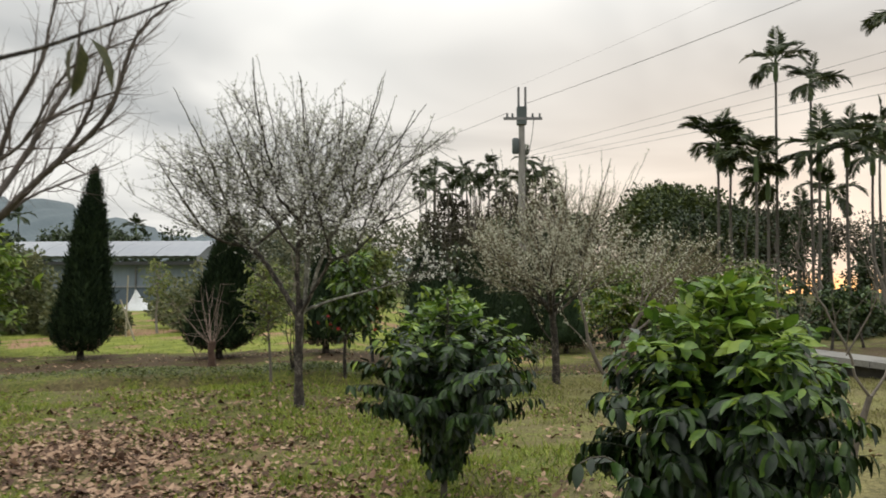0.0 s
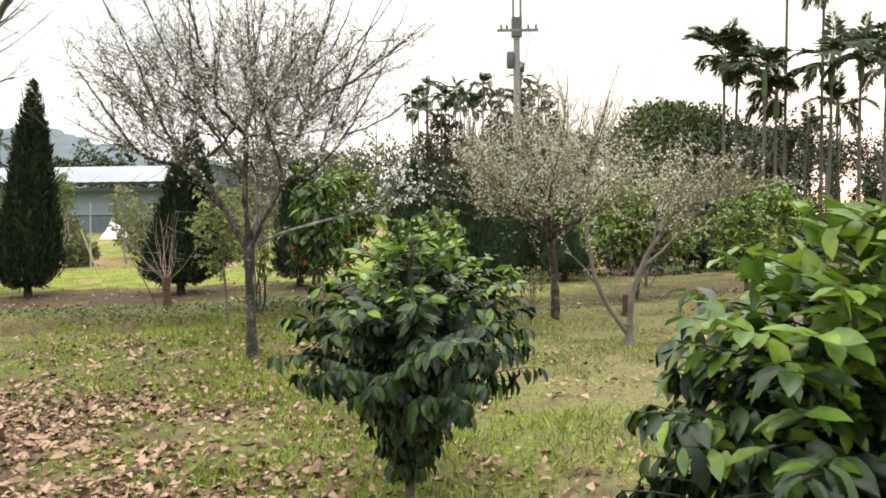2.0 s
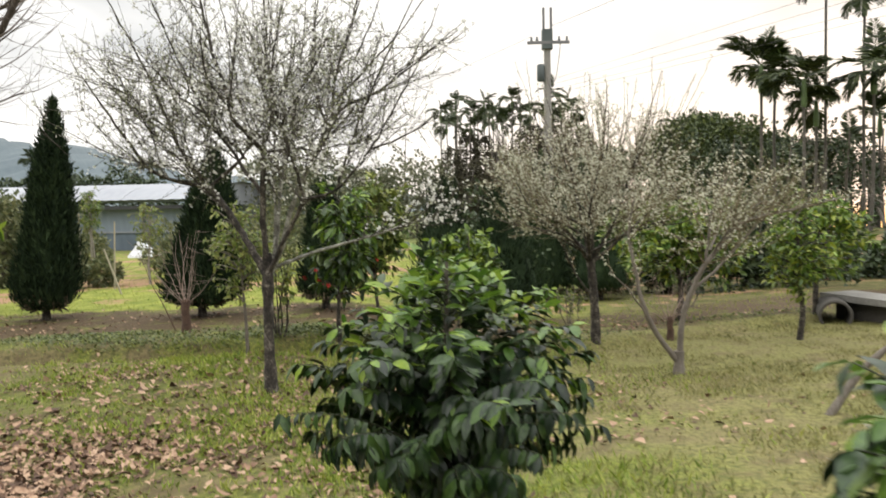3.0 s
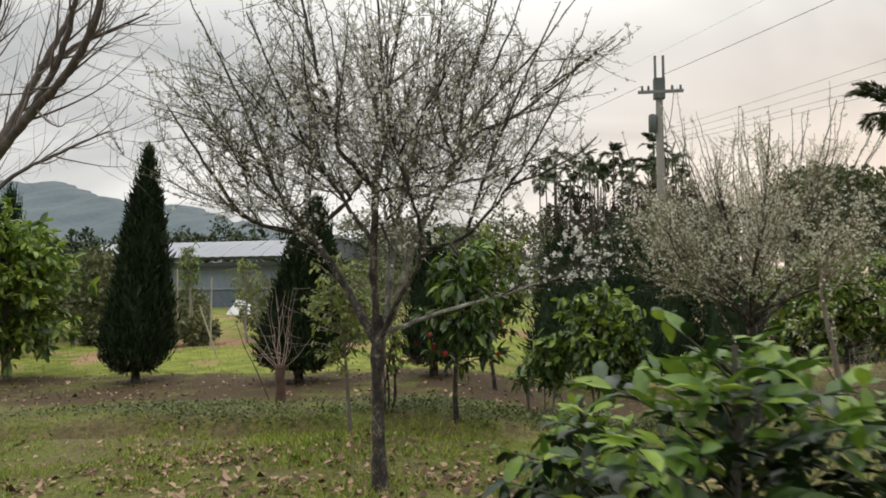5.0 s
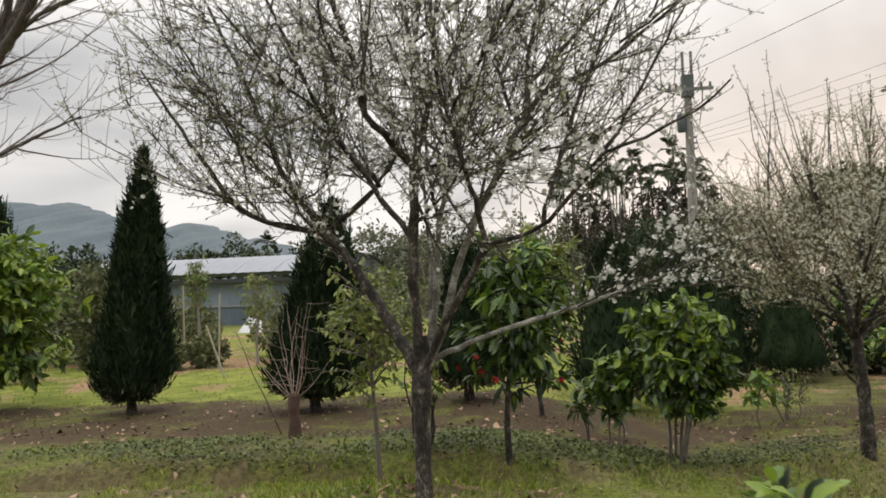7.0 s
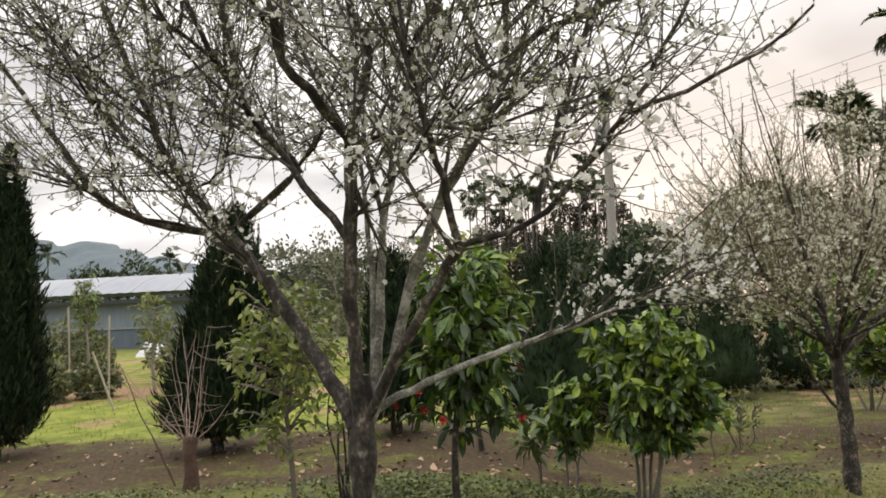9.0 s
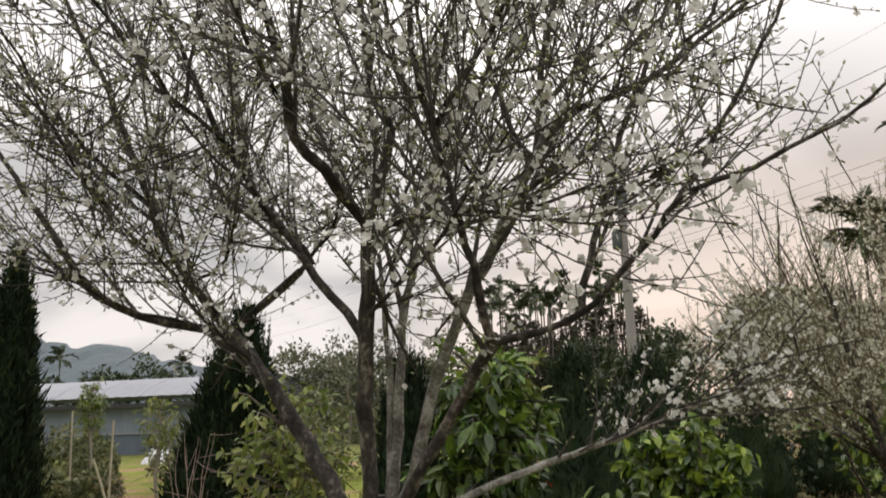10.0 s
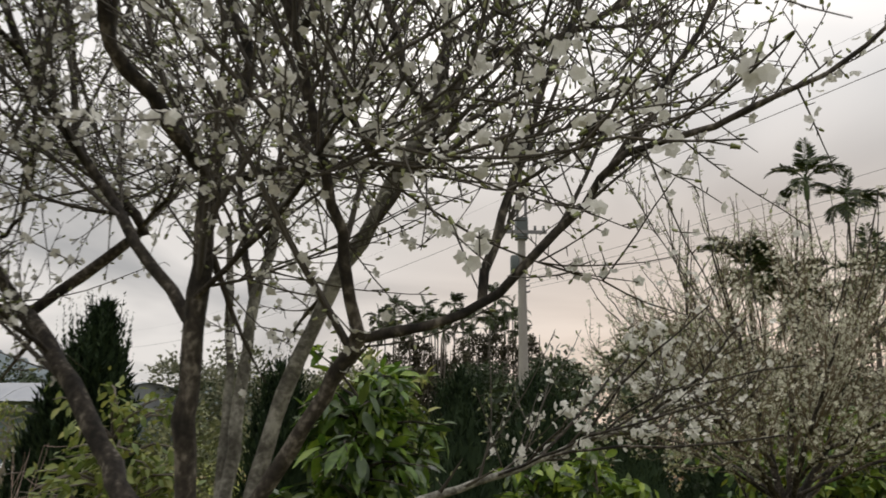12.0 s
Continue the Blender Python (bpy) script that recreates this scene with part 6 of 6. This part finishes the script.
r_ = np.random.default_rng(9)
wood("plantation_undergrowth", [(-1.6 + 0.68 * k, 72 + r_.uniform(-2, 2), 1.8 + r_.uniform(-0.5, 0.8), 1.5, 2.6 + r_.uniform(-0.4, 0.8)) for k in range(19)] + [(-1.2 + 1.4 * k, 73 + r_.uniform(-2, 2), 5.5 + r_.uniform(-1.0, 0.9), 0.95, 2.1 + r_.uniform(-0.4, 0.7)) for k in range(9)], 0.24, 1500, M_BROWNWOOD, "dark undergrowth of a distant palm plantation", 231, 60, 8.0)
wood("thicket", [(11.5 + 1.05 * k, 42 + r_.uniform(-2, 3), 2.0 + r_.uniform(-0.4, 0.9), 1.15, 2.5 + r_.uniform(-0.3, 0.7)) for k in range(8)] + [(23.2 + 1.2 * k, 44 + r_.uniform(-2, 3), 1.8, 1.2, 2.1) for k in range(11)] + [(22.6 + 0.75 * k, 43 + r_.uniform(-1, 2), 0.7 + r_.uniform(-0.2, 0.3), 0.7, 1.25 + r_.uniform(-0.5, 0.5)) for k in range(4)], 0.19, 1000, M_DARKLEAF, "dark scrubby thicket under the palms", 232, 34, 4.2)
wood("tree_line", [(-66 + 3.2 * k, 82 + r_.uniform(-4, 4), 2.0 + r_.uniform(-0.5, 0.8), 2.6, 2.6 + r_.uniform(-0.7, 1.3)) for k in range(19)], 0.40, 1700, M_DARKLEAF, "distant line of trees below the hills", 233)
wood("far_scrub", [(-11.5 + 0.9 * k, 45 + r_.uniform(-2, 3), 1.8, 1.15, 2.1 + r_.uniform(-0.5, 1.0)) for k in range(12)], 0.2, 1200, M_GREYLEAF, "grey-green scrub and thin trees beyond the lawn", 236, 6, 2.6)
wood("garden_scrub", [(-13.8 + 0.85 * k, 24.5 + r_.uniform(-2.5, 4), 0.5, 0.75, 0.85 + r_.uniform(-0.25, 0.55)) for k in range(13) if k not in (4, 5, 6)] + [(-11.2 + 0.62 * k, 21.5 + r_.uniform(-0.8, 0.8), 0.1, 0.42, 0.45 + r_.uniform(-0.2, 0.35)) for k in range(11) if k not in (5, 6)] + [(-13.6 + 0.5 * k, 28 + r_.uniform(-0.9, 0.9), 0.15, 0.5, 0.75 + r_.uniform(-0.2, 0.35)) for k in range(14) if k not in (5, 6, 7, 8)], 0.12, 1100, M_SCRUB, "yellow-green scrub and young plants beyond the lawn", 234)
wood("garden_edge", [(-0.2 + 0.95 * k, 23 + r_.uniform(-1.0, 2), 0.3, 0.9, 1.15 + r_.uniform(-0.2, 0.6)) for k in range(11)] + [(0.7 + 0.8 * k, 24.6 + r_.uniform(-0.8, 1.2), 0.8, 0.8, 1.9 + r_.uniform(-0.4, 0.4)) for k in range(5)], 0.15, 620, M_DARKLEAF, "dark scrub beyond the cypress row", 235)

wood("garden_hedge", [(8.6 + 0.9 * k, 26 + r_.uniform(-1.5, 2), -0.35, 0.95, 0.75 + r_.uniform(-0.3, 0.4)) for k in range(13)], 0.20, 900, M_DARKLEAF, "dark low scrub at the far side of the garden", 237, 16, 1.6)
for hx, hy, hh, hs in ((9.6, 20.4, 1.75, 241), (11.0, 21.6, 1.6, 242), (12.6, 22.0, 1.9, 243)):
    leafy_tree("garden_tree", hx, hy, hh, 0.75, "dark leafy garden tree on a thin stem", hs, M_SHRUB, 0.15, 1300, 0.6, 0.04, bark=M_BARK, twigs=90, category="garden tree", group="garden trees behind the slab")


def hills():
    xs = np.linspace(-1300, 90, 600)
    r = np.random.default_rng(8)
    base = np.interp(xs, [-1300, -700, -520, -440, -380, -345, -285, -236, -205, -150, -60, 40, 130, 500], [60, 95, 92, 77, 66, 59, 51, 36, 31, 25, 16, 6, -40, -70])
    rag = sum(a * np.sin(xs * f + p) for a, f, p in ((3.0, 0.045, 0.3), (1.8, 0.11, 1.0), (1.2, 0.27, 2.0), (0.9, 0.61, 0.2), (0.6, 1.3, 0.8)))
    rows, k = [], 14
    for s in np.linspace(0, 1, k):
        lump = 2.2 * np.sin(xs * 0.06 + 9 * s) * np.sin(xs * 0.023 - 6 * s) + 1.2 * np.sin(xs * 0.19 + 14 * s) + r.normal(size=len(xs)) * 0.5
        rows.append(np.stack([xs + 6 * np.sin(7 * s + xs * 0.01), 380 + 240 * s + 0 * xs, (base + rag) * math.sin(math.pi / 2 * s) ** 1.1 + lump * math.sin(math.pi * s) * np.clip(base / 40, 0.2, 1) - 1], 1))
    rows.append(rows[-1] + np.array((0, 60, -30)))
    n, w = len(rows), len(xs)
    g = Geo()
    i = (np.arange(n - 1)[:, None] * w + np.arange(w - 1)[None, :]).ravel()
    g.add(np.vstack(rows), np.stack([i, i + 1, i + w + 1, i + w], 1))
    m = material("hill_woods_haze", [(0.020, 0.030, 0.032), (0.065, 0.082, 0.080)], 0.03, 0.3, 1.0, 0.0)
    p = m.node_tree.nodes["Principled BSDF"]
    p.inputs["Emission Color"].default_value, p.inputs["Emission Strength"].default_value = (0.33, 0.42, 0.50, 1), 0.23   # faint blue glow painted on as haze; no air is modelled between
    tagged(part("backdrop_hills", g, m), "low wooded hills with blue-grey haze put in as a faint glow", "hill", kind="structure")


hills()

# ---------------------------------------------------------------- long shed, sheet, stakes


def long_shed():
    """A long low farm shed: netted side, dark band under the eave, pale sheet roof."""
    root = thing("farm_shed", -12.0, 40.0, -0.3, "long low farm shed with a pale roof and netted sides", "shed")
    length, depth, eave, ridge = 46.0, 8.0, 2.2, 3.3
    root.rotation_euler = (0, 0, radians(-7))
    g = Geo(); g.box((-length, 0.0, 0), (0, 0.08, 0.95)); part("wall", g, M_WALL, root, "grey netted wall", smooth=False)
    g = Geo(); g.box((-length, 0.01, 0.95), (0, 0.07, eave - 0.1)); part("upper_netting", g, M_NETTING, root, "paler blue-grey netting", smooth=False)
    g = Geo(); g.box((-0.08, 0.08, 0), (0, depth, eave)); part("gable_wall", g, M_WALL, root, smooth=False)
    t = np.linspace(0, 1, 14)
    bow = [(-0.1, -0.3 + q * (depth + 0.6), eave + (ridge - eave) * math.sin(math.pi * min(1, max(0, q * 0.96 + 0.02))) ** 0.55 - 0.03) for q in t]
    g = Geo(); n = len(bow); g.add([(0.12, p[1], p[2]) for p in bow] + [(0.12, p[1], eave - 0.05) for p in bow], [(i, i + 1, n + i + 1, n + i) for i in range(n - 1)]); part("gable_panel", g, M_ROOF, root, "pale bowed end panel", smooth=False)
    g = Geo(); g.box((-length, depth, 0), (0, depth + 0.08, eave)); part("wall", g, M_WALL, root, smooth=False)
    g = Geo(); g.box((-length, -0.42, eave - 0.2), (0.3, 0.0, eave - 0.03)); part("eave_band", g, M_EAVE, root, "dark band under the eave", smooth=False)
    # roof: a shallow bow of corrugated sheets
    for k in range(23):
        x0, x1 = -length + 2.0 * k, -length + 2.0 * k + 1.98
        t = np.linspace(0, 1, 10)
        prof = np.stack([-0.4 + t * (depth + 0.8), eave + (ridge - eave) * np.sin(np.pi * np.clip(t * 0.96 + 0.02, 0, 1)) ** 0.55], 1)
        g = Geo()
        cols = np.linspace(x0, x1 + (0.3 if k == 22 else 0), 9)
        V = np.array([(c, p[0], p[1] + 0.012 * (-1) ** j) for p in prof for j, c in enumerate(cols)])
        i = (np.arange(9)[:, None] * 9 + np.arange(8)[None, :]).ravel()
        g.add(V, np.stack([i, i + 1, i + 10, i + 9], 1))
        part("roof_sheet", g, M_ROOF, root)
    for k in range(16):
        g = Geo(); x0 = -length + 3.0 * k + 0.9
        g.tube([(x0, -0.06, 0), (x0, -0.06, eave - 0.3)], 0.045, 6)
        part("post", g, M_STEEL, root)
    g = Geo(); g.box((-length, -0.05, 0.9), (0, -0.01, 0.98)); part("rail", g, M_ROOF, root, "pale horizontal rail", smooth=False)
    return root


long_shed()


def sheet_heap(x, y):
    g = Geo()
    n, m = 12, 28
    u, a = np.meshgrid(np.linspace(0, 1, n), np.linspace(0, 2 * np.pi, m, endpoint=False), indexing="ij")
    rr = 0.62 * (1 - 0.97 * u) * (1 + 0.16 * np.sin(2 * a + 0.6) + 0.04 * np.sin(9 * a + 3 * u))
    z = 0.88 * u * (1 - 0.22 * np.sin(np.pi * u)) + 0.02 * np.sin(7 * a + 5 * u)
    i = (np.arange(n - 1)[:, None] * m + np.arange(m)[None, :]); j = (i // m) * m + (i + 1) % m
    g.add(np.stack([rr * np.cos(a) - 0.2 * u, 0.8 * rr * np.sin(a), z], -1), np.stack([i, j, j + m, i + m], -1).reshape(-1, 4))
    ob = tagged(part("covered_heap", g, M_TARP), "heap covered with crumpled white plastic sheet", "plastic sheet")
    ob.location = (x, y, gz(x, y) - 0.03)


sheet_heap(-12.7, 34.5)


def stake(x, y, h, lean=0.0):
    g = Geo(); g.tube([(0, 0, 0), (lean * 0.5, 0, h / 2), (lean, 0, h)], [0.022, 0.02, 0.018], 7)
    ob = tagged(part("stake", g, M_STAKE), "pale wooden support stake in the lawn", "stake", "support stakes")
    ob.location = (x, y, gz(x, y) - 0.03)


for sx, sy, sh, sl in ((-7.3, 19.5, 1.0, -0.35), (-8.1, 21.0, 1.6, 0.05), (-9.6, 22.5, 1.8, 0.0), (-6.2, 22.0, 1.5, 0.1), (-10.8, 23.5, 1.7, 0.06), (-7.0, 24.0, 1.9, -0.05)):
    stake(sx, sy, sh, sl)

# ---------------------------------------------------------------- utility pole and wires
PX, PY = 3.31, 34.7


def utility_pole():
    root = thing("utility_pole", PX, PY, gz(PX, PY) - 0.1, "concrete utility pole with crossarm, twin top prongs and transformer", "utility pole")
    o = np.array((0, 0, 0.0))
    g = Geo(); g.tube([(0, 0, 0), (0, 0, 4), (0, 0, 8.35)], [0.19, 0.16, 0.125], 12); part("pole", g, M_POLE, root)
    for dx in (-0.13, 0.16):
        g = Geo(); g.box((dx - 0.045, -0.045, 7.9), (dx + 0.045, 0.045, 9.35)); part("prong", g, M_STEEL, root, "upright steel channel", smooth=False)
    g = Geo(); g.box((-0.2, -0.2, 7.75), (0.2, 0.2, 8.5)); part("bracket", g, M_DARKSTEEL, root, smooth=False)
    g = Geo(); g.box((-0.78, -0.21, 7.93), (0.85, -0.12, 8.04)); arm = part("crossarm", g, M_STEEL, root, smooth=False)
    for dx in (-0.62, -0.4, 0.45, 0.75):
        g = Geo(); g.tube([(dx, -0.16, 8.04), (dx, -0.16, 8.1), (dx, -0.16, 8.13), (dx, -0.16, 8.2)], [0.03, 0.06, 0.035, 0.05], 8); part("insulator", g, M_DARKSTEEL, arm)
    g = Geo(); g.tube([(-0.27, -0.12, 6.5), (-0.27, -0.12, 6.55), (-0.27, -0.12, 7.1), (-0.27, -0.12, 7.16)], [0.12, 0.15, 0.15, 0.11], 12); part("transformer", g, M_DARKSTEEL, root, "dark cylindrical transformer")
    g = Geo(); g.tube(curve_through([(0.5, -0.16, 8.0), (0.44, -0.15, 7.4), (0.3, -0.15, 6.6), (0.2, -0.1, 6.5), (0.14, -0.1, 6.8)], 0.1), 0.014, 5); part("drop_cable", g, M_WIRE, root)
    for h in (5.9, 6.1, 6.3):
        g = Geo(); g.tube([(0.12, -0.1, h), (0.2, -0.14, h), (0.24, -0.14, h + 0.05)], [0.03, 0.035, 0.02], 7); part("insulator", g, M_STEEL, root)
    return root


utility_pole()


def wire(a, b, sag, rad, label="thin overhead wire slung from the pole"):
    t = np.linspace(0, 1, 24)[:, None]
    a, b = np.array(a, float), np.array(b, float)
    p = a + (b - a) * t - np.array((0, 0, 1.0)) * sag * 4 * t * (1 - t)
    g = Geo(); g.tube(p - a, rad, 5)
    ob = tagged(part("overhead_wire", g, M_WIRE), label, "wire", "overhead wires")
    ob.location = a


wire((PX + 0.2, PY, 8.5), (19.9, -12.0, 8.3), 0.45, 0.009)
wire((PX, PY, 9.3), (19.9, -12.0, 9.3), 0.45, 0.003)
for za, zb in ((6.45, 8.2), (6.25, 7.4), (6.05, 6.7), (5.9, 6.3)):
    wire((PX + 0.24, PY, za), (24.4, -8.0, zb), 0.3, 0.005)
wire((PX - 0.6, PY, 8.1), (-30.0, 92.0, 8.5), 1.2, 0.008)
wire((PX - 0.1, PY, 9.3), (-30.0, 92.0, 10.0), 1.2, 0.003)

# ---------------------------------------------------------------- concrete slab and culvert pipe


def concrete_lane():
    root = thing("concrete_slab", 7.65, 10.3, gz(6.5, 13.0) - 0.06, "weathered pale concrete slab on a footing darkened for shade", "concrete slab")
    for k in range(4):
        g = Geo(); g.box((-0.06, 1.42 * k, 0.26), (0.62, 1.42 * k + 1.40, 0.36)); part("slab", g, M_CONCRETE, root, smooth=False)
    # the shadow below the slab is put into the footing's dark colour
    g = Geo(); g.box((0.12, 0.02, -0.35), (0.56, 5.5, 0.26)); part("footing", g, M_DARKCONC, root, "footing with the shade below the slab in its colour", smooth=False)
    root.rotation_euler = (0, 0, radians(18.7))


concrete_lane()


def culvert_pipe():
    root = thing("culvert_pipe", 5.65, 14.75, gz(5.65, 14.75) - 0.10, "short dark culvert pipe lying open on the grass", "pipe")
    n = 24
    a = np.linspace(0, 2 * np.pi, n, endpoint=False)
    g = Geo()
    rings = []
    for rad, yy in ((0.20, 0.0), (0.24, 0.0), (0.245, 0.04), (0.24, 0.08), (0.24, 1.2), (0.20, 1.2)):
        rings.append(np.stack([rad * np.cos(a), yy + 0 * a, 0.22 + rad * np.sin(a)], 1))
    i = (np.arange(6)[:, None] * n + np.arange(n)[None, :]); j = (i // n) * n + (i + 1) % n
    k = (i + n) % (6 * n); l = (j + n) % (6 * n)
    g.add(np.vstack(rings), np.stack([i, k, l, j], -1).reshape(-1, 4))
    part("pipe", g, M_DARKCONC, root)
    root.rotation_euler = (0, 0, radians(-20))


culvert_pipe()


# a dried leaf cluster caught in the plum, and hanging leaves on the bare tree
def dry_cluster(name, x, y, z, n, size, mat, label, category, seed, hang):
    r = np.random.default_rng(seed)
    g = Geo()
    d = unit(r.normal(size=(n, 3)) + np.array((0, 0, -hang)))
    g.leaves(0.012 * r.normal(size=(n, 3)), d, r.normal(size=(n, 3)), size * r.uniform(0.7, 1.2, n), 0.4, 0.15, 0.3)
    ob = tagged(part(name, g, mat), label, category)
    ob.location = (x, y, z)


dry_cluster("dried_leaf_cluster", -0.69, 8.95, 2.1, 30, 0.034, M_BARK, "dark shrivelled leaf cluster caught in plum twigs", "dead leaves", 6, 0.3)


def overhanging_tree():
    """A leafy tree beside the path, of which one bough hangs into view."""
    x, y = -3.5, 3.3
    root = thing("roadside_tree", x, y, gz(x, y) - 0.02, "slim tree beside the path with a few drooping leaves", "tree")
    o = np.array((x, y, gz(x, y) - 0.02))
    g = Geo(); g.tube(curve_through(np.array([(-3.5, 3.3, -0.12), (-3.48, 3.3, 0.8), (-3.4, 3.35, 1.7), (-3.3, 3.4, 2.3), (-3.3, 3.4, 3.2)]) - o, 0.15), np.linspace(0.07, 0.03, len(curve_through(np.array([(-3.5, 3.3, -0.12), (-3.48, 3.3, 0.8), (-3.4, 3.35, 1.7), (-3.3, 3.4, 2.3), (-3.3, 3.4, 3.2)]), 0.15))), 10)
    part("trunk", g, M_GREYBARK, root)
    c = curve_through(np.array([(-3.32, 3.4, 2.1), (-2.7, 3.5, 2.28), (-1.95, 3.6, 2.43), (-1.58, 3.6, 2.54), (-1.18, 3.6, 2.69), (-0.95, 3.6, 2.80)]) - o, 0.1)
    g = Geo(); g.tube(c, np.linspace(0.02, 0.004, len(c)), 7); part("bough", g, M_BARK, root)
    for px, pz, d, ln, up in ((-1.60, 2.50, (0.10, -0.1, -1), 0.25, (0.9, -0.4, 0.2)), (-1.62, 2.51, (-0.42, 0.1, -0.9), 0.22, (-0.8, -0.5, 0.3)), (-1.56, 2.52, (0.62, 0.05, -0.8), 0.24, (0.7, -0.3, 0.5))):
        g = Geo(); g.blades(np.array([(px, 3.6, pz)]) - o, np.array([d], float), np.array([up]), ln, 0.27, 0.09, 0.34)
        part("leaf", g, M_HANGLEAF, root, "large drooping leaf")


overhanging_tree()


def white_flower(x, y, z):
    r = np.random.default_rng(12)
    g = Geo(); g.tube([(0.02, 0.05, gz(x, y) - z), (0.01, 0.03, (gz(x, y) - z) * 0.4), (0, 0, 0)], 0.006, 5)
    root = tagged(part("white_flower", g, M_GREYBARK), "single white flower on a thin low stem", "flower")
    root.location = (x, y, z)
    for i in range(9):
        a = i * 2.4
        d = unit(np.array((math.cos(a), math.sin(a), 0.2 + 0.1 * i)))
        p = Geo(); p.leaves(np.zeros((1, 3)), d[None], np.array([(0, 0, 1.0)]), 0.045, 0.85, 0.12, 0.05)
        part("petal", p, M_PETAL, root, "white petal")


white_flower(-0.76, 13.19, 0.25)
